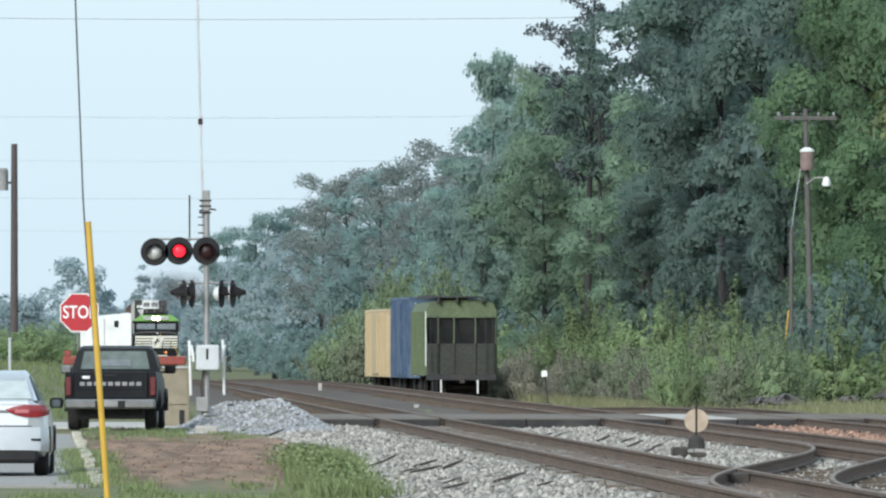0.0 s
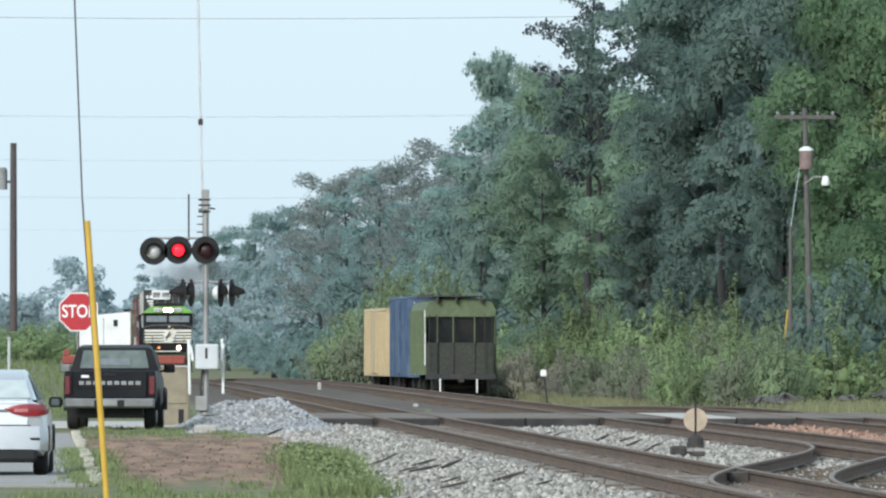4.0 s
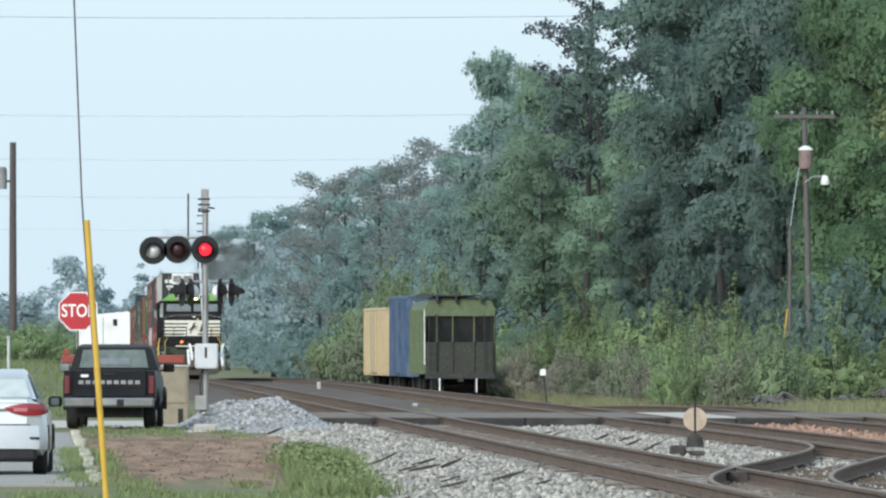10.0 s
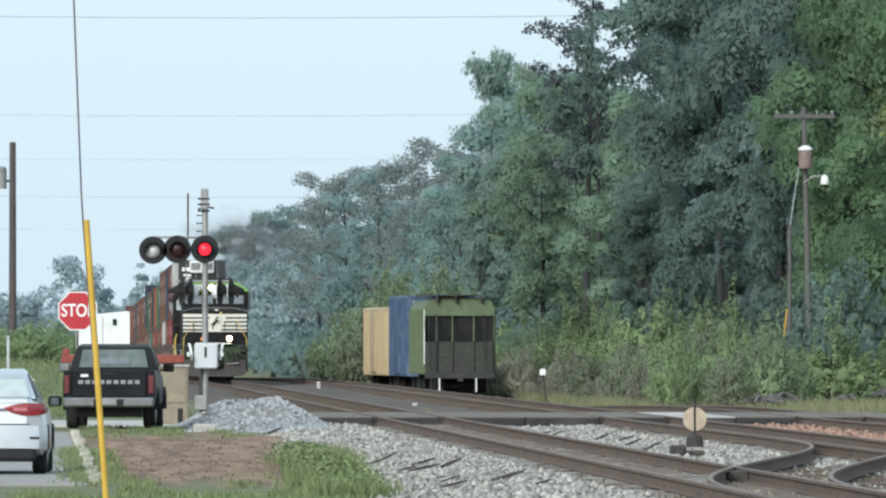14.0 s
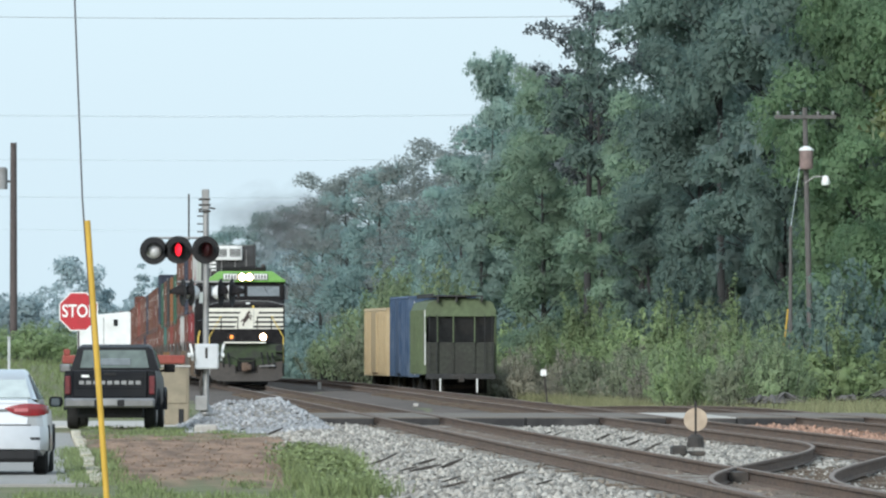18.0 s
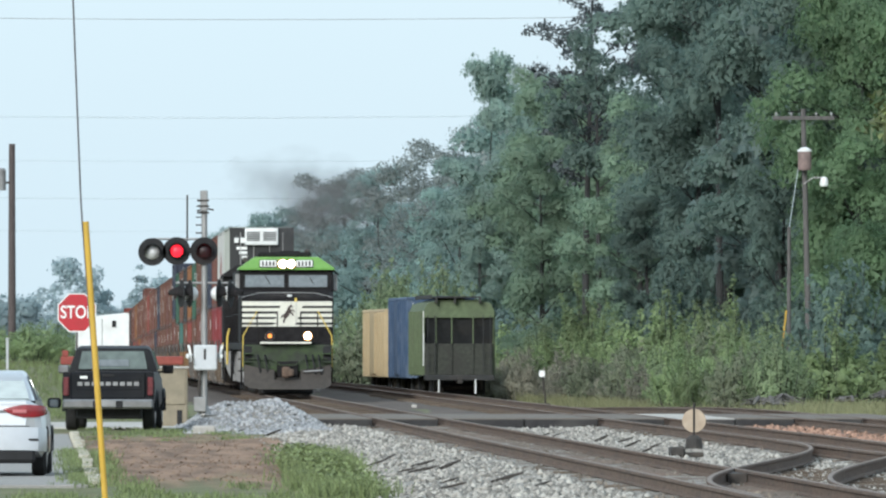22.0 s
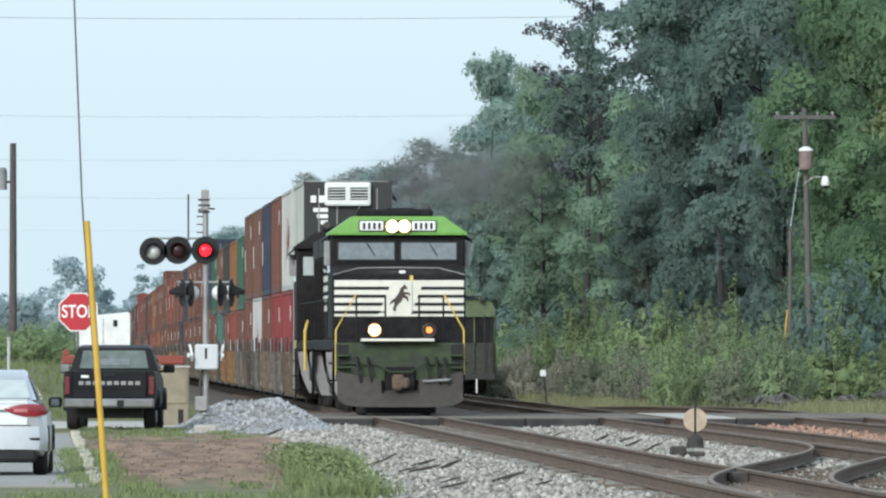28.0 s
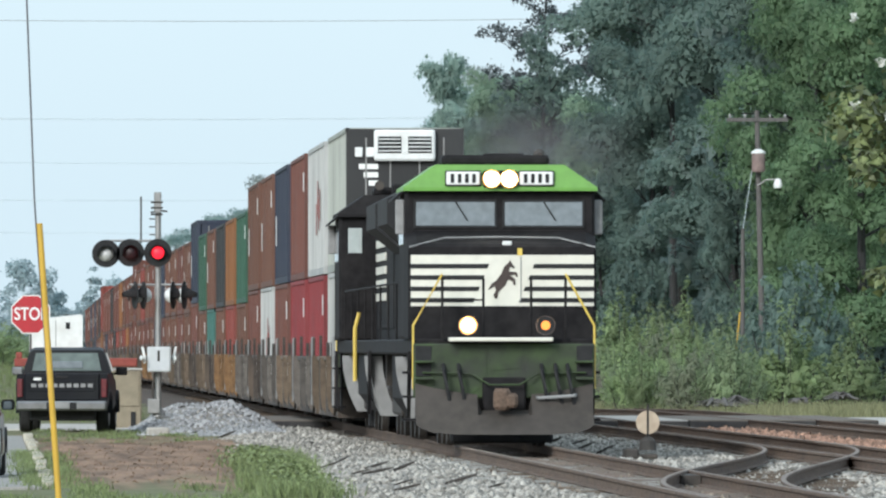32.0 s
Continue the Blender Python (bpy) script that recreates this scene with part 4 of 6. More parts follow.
        # post coloured dark in place of the shaded gap between panels
        part("stacking_lock", Shape().box(s * 1.48 - 0.03, s * 1.48 + 0.04, -5.75, -5.62, 0.7, 1.95, 0.01), "iron", sill, "guide post coloured dark to read as a shaded gap")
        for e in (-1, 1):
            arc = [(s * (1.52 - 0.26 * (1 - k) ** 2), 0.50 + 0.95 * k) for k in (0, 0.15, 0.35, 0.6, 1.0)]
            part("end_plate", Shape().loft([[(x - s * 0.20, e * 6.2 - 0.04, z), (x, e * 6.2 - 0.04, z), (x, e * 6.2 + 0.04, z), (x - s * 0.20, e * 6.2 + 0.04, z)] for x, z in arc]), steel, t, "curved end plate")
    part("well_floor", Shape().box(-1.40, 1.40, -6.5, 6.5, 0.40, 0.52).box(-1.40, 1.40, -6.6, -6.45, 0.4, 1.3).box(-1.40, 1.40, 6.45, 6.6, 0.4, 1.3), "well", t)
    for e in (-1, 1):
        a, b = sorted((e * 6.55, e * 7.5))
        part("end_platform", Shape().box(-1.35, 1.35, a, b, 1.05, 1.32, 0.03), "well", t)
        part("ladder", Shape().tube([(-1.5, e * 6.75, 0.6), (-1.5, e * 6.75, 2.05)], 0.025, 5).tube([(-1.5, e * 7.1, 0.6), (-1.5, e * 7.1, 2.05)], 0.025, 5)
             .tube([(-1.5, e * 6.75, 2.05), (-1.5, e * 7.1, 2.05)], 0.025, 5).tube([(-1.5, e * 6.75, 1.7), (-1.5, e * 7.1, 1.7)], 0.02, 5), "grey_metal" if e < 0 else "well", t)
    part("reflective_strip", Shape().box(-1.585, -1.575, -5.02, -4.9, 1.2, 1.5), "sign_white", t, "white reflective strip")
    truck = part("truck_frame", Shape().box(-1.12, -0.9, -8.7, -6.4, 0.5, 1.0, 0.05).box(0.9, 1.12, -8.7, -6.4, 0.5, 1.0, 0.05).box(-1.1, 1.1, -7.8, -7.3, 0.6, 1.05), "iron", t)
    wheel_pair(truck, -8.4, 0.46)
    wheel_pair(truck, -6.7, 0.46)
    return t


TOP = ["reefer_grey", "white", "rust", "navy", "brown", "brown", "green", "orange", "black", "brown", "green", "navy", "brown", "rust", "brown", "brown", "navy", "brown", "rust", "brown"]
LOW = ["white", "crimson", "crimson", "rust", "white", "rust", "brown", "red", "brown", "teal", "brown", "rust", "brown", "rust", "brown", "brown", "rust", "navy", "brown", "rust"]
PITCH, FIRST = 15.1, 44.2 + 6.1
made = {}
wells = {}
STEEL = ["well_tan", "well_grey", "well_tan", "well_grey", "well", "well_grey", "well_yellow", "well_yellow", "well", "well_tan", "well"]
r = random.Random(9)
for i in range(42):
    y = FIRST + PITCH * i
    steel = STEEL[i % len(STEEL)]
    if steel in wells:
        well = copy_thing(wells[steel], pose(0, 0, 0))
    else:
        well = wells[steel] = well_car(steel)
    train.append((well, y, 0.0))
    height = 2.90 if i < 6 or i % 11 == 0 else 2.59
    for level, names in ((0, LOW), (1, TOP)):
        color = names[i] if i < len(names) else r.choice(["rust", "brown", "rust", "navy", "brown", "brown", "black", "rust", "orange", "red"])
        key = (color, height)
        kind = "reefer" if color == "reefer_grey" else ""
        if key in made:
            box = copy_thing(made[key], pose(0, 0, 0))
        else:
            box = made[key] = container(color, height, kind)
        if kind:
            part("front_panel", Shape().box(-1.21, 1.21, -6.112, -6.0985, 0.02, 2.88, 0.004), "box_black", box, "black front panel")
            unit = part("refrigeration_unit", Shape().box(-0.64, 0.62, -6.28, -6.113, 2.22, 2.86, 0.04), "white_metal", box, "white refrigeration unit")
            for x in (-0.32, 0.30):
                part("grille", Shape().box(x - 0.24, x + 0.24, -6.292, -6.282, 2.38, 2.72), "black_matte", unit)
                for k in range(4):
                    part("slat", Shape().box(x - 0.23, x + 0.23, -6.304, -6.293, 2.415 + 0.08 * k, 2.437 + 0.08 * k), "white_metal", unit)
            for x in (-0.95, -0.72):
                part("pipe_box", Shape().box(x - 0.08, x + 0.08, -6.18, -6.113, 2.3, 2.5, 0.02), "white_metal", box)
            for k in range(3):
                part("marking", Shape().box(-0.95 + 0.1 * k, -0.55, -6.120, -6.1125, 2.05 - 0.17 * k, 2.16 - 0.17 * k), "sign_white", box, "white stencilled bars")
        train.append((box, y, 0.0, 0.53 + level * (height + 0.03)))


# ---- trees and shrubs ----
FORMS = {
    # how far the limbs reach at each part of the crown, 0 at its foot, 1 at its top
    "round": lambda u: 0.45 + 0.75 * math.sin(math.pi * min(1.0, u * 0.8 + 0.15)),
    "column": lambda u: 0.62 + 0.35 * math.sin(math.pi * min(1.0, u * 0.9 + 0.1)),
    "flat": lambda u: 0.35 + 0.85 * u,
    "cone": lambda u: 1.15 - 0.95 * u,
}


def pad_leaves(pads, leaf, cover, g, flat=0.86, open_=0.0):
    """Leaves over the upper side of loose, uneven pads (centre, radius), the inner ones larger. Returns their places, ways out and sizes."""
    pts, outs, sizes = [], [], []
    for c, rad in pads:
        m = max(14, int(cover * 4.6 * (rad / leaf) ** 2))
        inner = np.arange(m) < (0 if open_ else m // 4)
        d = g.normal(size=(m, 3))
        d /= np.linalg.norm(d, axis=1, keepdims=True)
        d[:, 2] = np.where(d[:, 2] < -0.3, -d[:, 2], d[:, 2])
        ph = g.uniform(0, 6.28, 6)
        rough = 1 + 0.20 * np.sin(3.1 * d[:, 0] + ph[0]) * np.sin(2.7 * d[:, 1] + ph[1]) + 0.16 * np.sin(6.3 * d[:, 0] + ph[2]) * np.sin(5.9 * d[:, 2] + ph[3]) + 0.12 * np.sin(9.7 * d[:, 1] + ph[4]) * np.sin(9.1 * d[:, 2] + ph[5])
        r = rad * rough * np.where(inner, g.uniform(0.66, 0.86, m), 1 - 0.36 * g.random(m) ** 2.2 - open_ * g.random(m))
        pts.append(np.array(c) + d * r[:, None] * np.array((1, 1, flat)))
        outs.append(d)
        sizes.append(np.where(inner, leaf * 1.9, leaf))
    return np.concatenate(pts), np.concatenate(outs), np.concatenate(sizes)


def tree_meshes(seed, height, spread, low, mat, form="round", limbs=18, leaf=0.11, cover=0.8, pad=0.30, stout=1.0, lean=0.5, open_=0.0):
    """Trunk with limbs and boughs, and a crown of leafy pads on them. Returns both meshes."""
    g = np.random.default_rng(seed)
    trunk, pads = Shape(), []
    ln = g.normal(size=2)
    ln *= lean / np.linalg.norm(ln)
    spine = lambda k: Vector((ln[0] * k * k + 0.15 * math.sin(4 * k + seed), ln[1] * k * k, height * k))
    r0 = (0.013 * height + 0.05) * stout
    trunk.tube([spine(k) for k in (0, 0.12, 0.25, 0.4, 0.55, 0.7, 0.85, 0.95)], [r0 * f for f in (1.35, 1.0, 0.85, 0.72, 0.58, 0.42, 0.25, 0.1)], 9)
    reach_of = FORMS[form]
    for i in range(limbs):
        u = (i + 0.5) / limbs
        k = low + (0.96 - low) * u
        p = spine(k)
        a = i * 2.4 + g.normal(scale=0.45)
        reach = spread * reach_of(u) * g.uniform(0.55, 1.15)
        q = p + Vector((math.cos(a) * reach, math.sin(a) * reach, reach * g.uniform(0.05, 0.85)))
        mid = (p + q) / 2 + Vector((0, 0, 0.10 * reach))
        thick = r0 * 0.36 * (1 - 0.6 * u)
        trunk.tube([p, mid, q], [thick, thick * 0.6, 0.02], 6)
        side = Vector((-math.sin(a), math.cos(a), 0))
        for f, off in ((0.45, 0.0), (0.7, 0.32), (0.74, -0.32), (1.0, 0.05)):
            c = p.lerp(q, f) + side * off * reach * g.uniform(0.6, 1.3) + Vector((0, 0, g.uniform(-0.5, 0.6) * spread * 0.3))
            if off:
                b = p.lerp(q, f * 0.6)
                trunk.tube([b, (b + c) / 2 + Vector((0, 0, 0.1)), c], [thick * 0.45, thick * 0.3, 0.012], 5)
            pads.append((c, spread * pad * g.uniform(0.65, 1.35)))
    pads.append((spine(0.97), spread * pad))
    pts, outs, sizes = pad_leaves(pads, leaf, cover, g, open_=open_)
    fit = height / np.quantile(pts[:, 2], 0.997)
    pts *= np.array((1, 1, fit))
    trunk.v = [(x, y, z * fit) for x, y, z in trunk.v]
    tri = leaves(pts, sizes, g, out=outs)[:, :3]
    soft = outs * np.array((1, 1, 1.2)) + np.array((0, 0, 0.25)) + 0.03 * g.normal(size=outs.shape) + 0.5 * pts * np.array((1, 1, 0)) / spread
    return mesh_of("trunk", trunk, True), quads("crown", tri, 3, mat, soft)


# name: meshes and label; grey-green and misty kinds carry haze in their leaves
TREES = {
    "oak": (tree_meshes(1, 20, 4.2, 0.16, "leaf", "round", 21, 0.10, 0.70, 0.31), "tall green broad-leaved tree at the wood's edge"),
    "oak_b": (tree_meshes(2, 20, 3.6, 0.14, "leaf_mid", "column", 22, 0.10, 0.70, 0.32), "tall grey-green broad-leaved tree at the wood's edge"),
    "dark": (tree_meshes(3, 20, 3.9, 0.22, "leaf_dark", "round", 20, 0.10, 0.70, 0.32), "tall dark green tree with a full crown in the wood"),
    "soft": (tree_meshes(4, 20, 4.0, 0.26, "leaf_dark", "column", 22, 0.095, 0.64, 0.34), "dense dark green tree with drooping soft foliage"),
    "bright": (tree_meshes(5, 20, 4.4, 0.12, "leaf_edge", "round", 21, 0.10, 0.70, 0.30), "full fresh-green tree in front of the wood"),
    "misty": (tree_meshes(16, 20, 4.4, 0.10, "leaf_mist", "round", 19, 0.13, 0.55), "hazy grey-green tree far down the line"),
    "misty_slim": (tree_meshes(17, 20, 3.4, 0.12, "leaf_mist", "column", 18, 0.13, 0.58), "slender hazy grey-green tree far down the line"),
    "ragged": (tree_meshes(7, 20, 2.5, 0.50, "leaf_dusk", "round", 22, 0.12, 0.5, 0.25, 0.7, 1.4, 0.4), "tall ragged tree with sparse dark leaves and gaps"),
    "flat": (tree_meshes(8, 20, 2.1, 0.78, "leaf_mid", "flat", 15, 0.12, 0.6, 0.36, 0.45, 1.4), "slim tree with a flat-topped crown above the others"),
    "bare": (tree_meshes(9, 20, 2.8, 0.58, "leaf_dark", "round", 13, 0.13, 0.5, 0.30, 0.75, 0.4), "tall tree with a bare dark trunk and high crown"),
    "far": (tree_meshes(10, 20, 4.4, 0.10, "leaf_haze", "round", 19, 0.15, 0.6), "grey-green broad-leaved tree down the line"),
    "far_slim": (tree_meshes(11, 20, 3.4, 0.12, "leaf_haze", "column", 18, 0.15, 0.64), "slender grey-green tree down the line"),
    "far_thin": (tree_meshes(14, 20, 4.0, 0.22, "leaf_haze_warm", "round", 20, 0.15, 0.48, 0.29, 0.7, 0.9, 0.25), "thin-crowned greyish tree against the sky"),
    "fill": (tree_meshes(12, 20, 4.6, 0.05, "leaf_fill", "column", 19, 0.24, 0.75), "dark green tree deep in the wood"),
}
tr = random.Random(21)


def woods_tree(kind, x, y, height, wide=1.0, turn=None):
    s = height / 20
    meshes, label = TREES[kind]
    t = thing("tree", label, "tree", None, "trees of the wood")
    t.matrix_basis = pose(x, y, ground_height(x, y) - 0.1, 0, 0, tr.uniform(0, 360) if turn is None else turn) @ Matrix.Diagonal((s * wide, s * wide, s, 1))
    part("trunk", meshes[0], "bark", t)
    part("crown", meshes[1], "leaf", t)
    return t


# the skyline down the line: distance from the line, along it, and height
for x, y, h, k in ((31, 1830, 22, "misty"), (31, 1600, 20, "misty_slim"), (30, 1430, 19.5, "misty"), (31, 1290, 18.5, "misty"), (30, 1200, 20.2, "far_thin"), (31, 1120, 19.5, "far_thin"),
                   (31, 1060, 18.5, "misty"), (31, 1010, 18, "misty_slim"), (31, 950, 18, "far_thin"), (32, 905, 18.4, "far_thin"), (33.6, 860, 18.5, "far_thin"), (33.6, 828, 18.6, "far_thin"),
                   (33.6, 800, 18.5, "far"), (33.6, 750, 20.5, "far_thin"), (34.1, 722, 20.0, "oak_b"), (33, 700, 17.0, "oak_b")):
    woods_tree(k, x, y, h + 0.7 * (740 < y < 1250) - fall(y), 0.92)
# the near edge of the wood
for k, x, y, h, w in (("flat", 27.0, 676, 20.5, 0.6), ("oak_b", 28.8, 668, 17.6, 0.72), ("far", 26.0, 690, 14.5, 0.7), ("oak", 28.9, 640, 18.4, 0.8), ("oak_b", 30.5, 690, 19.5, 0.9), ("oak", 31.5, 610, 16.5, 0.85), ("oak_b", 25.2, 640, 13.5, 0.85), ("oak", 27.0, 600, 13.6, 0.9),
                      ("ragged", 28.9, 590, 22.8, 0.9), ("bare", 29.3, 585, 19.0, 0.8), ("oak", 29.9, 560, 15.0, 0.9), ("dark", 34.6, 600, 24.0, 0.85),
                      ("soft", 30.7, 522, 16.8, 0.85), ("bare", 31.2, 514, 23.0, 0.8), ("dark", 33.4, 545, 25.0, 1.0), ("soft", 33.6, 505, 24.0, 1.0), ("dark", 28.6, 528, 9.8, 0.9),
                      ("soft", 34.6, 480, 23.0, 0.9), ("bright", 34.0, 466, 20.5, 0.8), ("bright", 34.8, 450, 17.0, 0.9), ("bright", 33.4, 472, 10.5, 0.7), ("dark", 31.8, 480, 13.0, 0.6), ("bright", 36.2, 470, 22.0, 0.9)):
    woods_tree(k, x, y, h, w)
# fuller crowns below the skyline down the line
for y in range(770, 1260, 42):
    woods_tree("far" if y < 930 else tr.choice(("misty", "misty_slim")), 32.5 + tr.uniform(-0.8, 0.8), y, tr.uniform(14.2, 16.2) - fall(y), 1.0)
# deeper in
y = 446
while y < 1250:
    for x, lo, hi in ((37, 17, 23), (43, 20, 25)):
        h = tr.uniform(lo, hi) if y < 600 else (tr.uniform(9, 13.5) if x < 40 else tr.uniform(14, 17))
        if y > (470 if x < 40 else 535):
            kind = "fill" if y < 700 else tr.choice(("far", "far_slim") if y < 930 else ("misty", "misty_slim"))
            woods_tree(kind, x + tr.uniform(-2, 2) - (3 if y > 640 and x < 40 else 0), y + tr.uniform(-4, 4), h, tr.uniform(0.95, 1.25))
    y += 13 if y < 700 else 22
# further back, joined woods
g = np.random.default_rng(8)


def joined_woods(name, spots, label, leaf=0.3, mat="leaf_far", cover=0.5):
    """Crowns of several leafy pads each, joined."""
    pads = []
    for x, y, h, w in spots:
        for k in range(9):
            a, u = g.uniform(0, 6.28), g.uniform(0.12, 1.0)
            s = w * (1.05 - 0.75 * u) * g.uniform(0.3, 0.9)
            pads.append(((x + math.cos(a) * s, y + math.sin(a) * s, h * (0.06 + 0.84 * u) + fall(y)), w * g.uniform(0.32, 0.55)))
    pts, outs, sizes = pad_leaves(pads, leaf, cover, g, flat=0.85)
    me = quads(name, leaves(pts, sizes, g, out=outs)[:, :3], 3, mat, outs + np.array((0, 0, 0.3)) + 0.1 * g.normal(size=outs.shape))
    return tagged(part(name, me, mat), label, "woods", kind="stuff")


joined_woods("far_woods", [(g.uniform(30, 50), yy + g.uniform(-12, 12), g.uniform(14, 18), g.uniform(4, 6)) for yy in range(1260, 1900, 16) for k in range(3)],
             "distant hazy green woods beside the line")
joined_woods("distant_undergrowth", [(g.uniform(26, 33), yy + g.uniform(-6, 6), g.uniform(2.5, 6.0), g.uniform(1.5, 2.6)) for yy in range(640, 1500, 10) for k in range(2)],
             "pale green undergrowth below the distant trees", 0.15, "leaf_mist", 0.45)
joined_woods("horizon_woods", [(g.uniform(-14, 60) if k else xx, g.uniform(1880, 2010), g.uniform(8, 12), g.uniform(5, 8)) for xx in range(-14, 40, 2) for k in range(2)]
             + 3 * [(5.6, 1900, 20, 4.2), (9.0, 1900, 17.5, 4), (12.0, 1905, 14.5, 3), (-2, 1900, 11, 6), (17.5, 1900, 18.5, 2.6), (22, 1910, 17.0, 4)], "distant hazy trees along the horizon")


def shrub_mesh(seed, mat, r=1.6, h=2.2, leaf=0.06, shoots=70, along=70, form="dome"):
    """Many arching shoots from one root, leafy along their length."""
    q = np.random.default_rng(seed)
    stems = Shape()
    pts, outs = [], []
    for i in range(shoots):
        a, k = q.uniform(0, 6.28), q.uniform(0, 1) ** 0.7
        top = h * (1.05 - (0.55 * k * k if form == "dome" else 0.85 * k)) * q.uniform(0.55, 1.08)
        foot = np.array((math.cos(a) * r * k * 0.6, math.sin(a) * r * k * 0.6, 0.0))
        tip = np.array((math.cos(a) * r * k * 1.05 + q.normal(scale=0.12), math.sin(a) * r * k * 1.05 + q.normal(scale=0.12), top))
        bow = np.array((q.normal(scale=0.1), q.normal(scale=0.1), 0.12 * h))
        if i % 3 == 0:
            m = (foot + tip) / 2 + bow
            stems.tube([foot, m, tip], [0.022, 0.015, 0.005], 5)
        u = q.uniform(0.12, 1.0, along) ** 0.8
        c = foot + (tip - foot) * u[:, None] + bow * (4 * u * (1 - u))[:, None]
        d = q.normal(size=(along, 3))
        d /= np.linalg.norm(d, axis=1, keepdims=True)
        c = c + d * (0.05 + 0.17 * q.random((along, 1))) * r * (1.1 - 0.75 * u[:, None])
        pts.append(c)
        outs.append(d * 0.55 + np.array((math.cos(a) * k, math.sin(a) * k, 0.55)))
    p, outs = np.concatenate(pts), np.concatenate(outs)
    p[:, 2] = np.abs(p[:, 2])
    return mesh_of("woody_base", stems), quads("foliage", leaves(p, leaf, q, out=outs)[:, :3], 3, mat, outs + 0.08 * q.normal(size=outs.shape))


SHRUBS = {
    "brush": ([shrub_mesh(31 + i, "brush", 1.5, 1.9, 0.05, 90, 70) for i in range(2)], "dry grey-brown brush beside the track"),
    "fresh": ([shrub_mesh(41 + i, "leaf_bright", 1.5, 2.2, 0.058, 80, 75) for i in range(2)], "bright green bush beside the track"),
    "green": ([shrub_mesh(51 + i, "leaf_shrub", 1.5, 2.2, 0.06, 80, 70) for i in range(2)], "green bush below the trees"),
    "sapling": ([shrub_mesh(61 + i, "leaf_bright", 1.25, 4.2, 0.065, 85, 85, "spire") for i in range(2)], "tall bright green sapling with upright shoots"),
    "olive": ([shrub_mesh(71 + i, "leaf_pale", 1.6, 2.0, 0.06, 80, 65) for i in range(2)], "pale olive bush below the trees"),
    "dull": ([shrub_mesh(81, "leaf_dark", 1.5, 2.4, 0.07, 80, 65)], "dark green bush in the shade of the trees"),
    "far": ([shrub_mesh(91 + i, "leaf_haze", 1.7, 2.6, 0.13, 50, 34) for i in range(2)], "grey-green bush down the line"),
}


def shrub(kind, x, y, s, tall=1.0):
    sets, label = SHRUBS[kind]
    t = thing("shrub", label, "shrub", None, "shrubs along the wood")
    t.matrix_basis = pose(x, y, ground_height(x, y) - 0.05, 0, 0, tr.uniform(0, 360)) @ Matrix.Diagonal((s, s, s * tall, 1))
    meshes = tr.choice(sets)
    part("woody_base", meshes[0], "bark", t)
    part("foliage", meshes[1], "leaf", t)


# brush by the track, fresh bushes behind it, shaded ones under the trees
y = 398
while y < 640:
    front = 24.6 if y < 470 else 23.4 - 0.008 * (y - 470)
    far_end = y > 455
    for k, kinds in enumerate((("brush", "brush", "brush", "olive") if far_end else ("olive", "green", "fresh", "brush"),
                               ("brush", "olive", "brush", "fresh") if far_end else ("fresh", "olive", "fresh", "green"),
                               ("olive", "fresh", "green", "fresh"), ("dull", "green", "dull"))):
        x = front + 2.1 * k + tr.uniform(-0.8, 0.8)
        if x < 26.8 or y > 425:
            shrub(tr.choice(kinds), x, y + tr.uniform(-3, 3), tr.uniform(0.65, 1.15) * (0.85 + 0.27 * k), tr.uniform(0.85, 1.4))
    y += 6.6
for x, y, s, tall in ((26.3, 470, 0.95, 1.05), (26.6, 466, 0.8, 0.85), (28.6, 462, 0.95, 1.0), (29.3, 464, 0.7, 0.9), (25.0, 520, 1.15, 1.0), (24.6, 528, 1.0, 0.9), (25.9, 512, 0.9, 0.9),
                      (30.6, 430, 1.0, 0.9), (31.6, 436, 1.1, 0.85), (32.4, 424, 1.0, 0.8), (21.6, 570, 0.9, 0.9), (20.6, 585, 0.9, 0.75)):
    shrub("sapling", x, y, s * 1.3, tall)
for x, y, s, tall in ((17.6, 590, 1.5, 1.3), (18.6, 600, 1.7, 1.5), (19.4, 615, 1.9, 1.5), (17.0, 620, 1.6, 1.1), (20.4, 640, 2.0, 1.6), (18.2, 650, 1.6, 1.3), (22.4, 630, 1.9, 1.7), (16.2, 640, 1.2, 1.0)):
    shrub("green" if s > 1.55 else "olive", x, y, s, tall)
y = 650
while y < 1000:
    for k in range(3):
        shrub("far", 22.6 + 2.8 * k + tr.uniform(-1.2, 1.2), y + tr.uniform(-5, 5), tr.uniform(0.8, 1.5), tr.uniform(0.8, 1.4))
    y += 17
# bushes in the field left of the street
for x, y, s in ((-0.2, 470, 1.3), (1.6, 480, 1.5), (2.6, 500, 1.2), (0.6, 520, 1.6), (-2.2, 500, 1.5), (3.6, 560, 1.4)):
    shrub("green" if s > 1.3 else "fresh", x, y, s, 0.55)

# grass tufts
g = np.random.default_rng(17)


def blades(n, place, lo, hi):
    out = []
    for i in range(n):
        x, y = place()
        z = max(ground_height(x, y), bed_height(x, y) if x > 2.4 and x < 16 else -1)
        for j in range(5):
            a, h = g.uniform(0, 6.28), g.uniform(lo, hi)
            bx_, by_ = x + g.normal() * 0.06, y + g.normal() * 0.12
            dx_, dy_ = math.cos(a) * 0.012, math.sin(a) * 0.012
            tipx, tipy = bx_ + g.normal() * h * 0.4, by_ + g.normal() * h * 0.4
            out.append(((bx_ - dx_, by_ - dy_, z), (bx_ + dx_, by_ + dy_, z), (tipx, tipy, z + h)))
    return np.array(out)


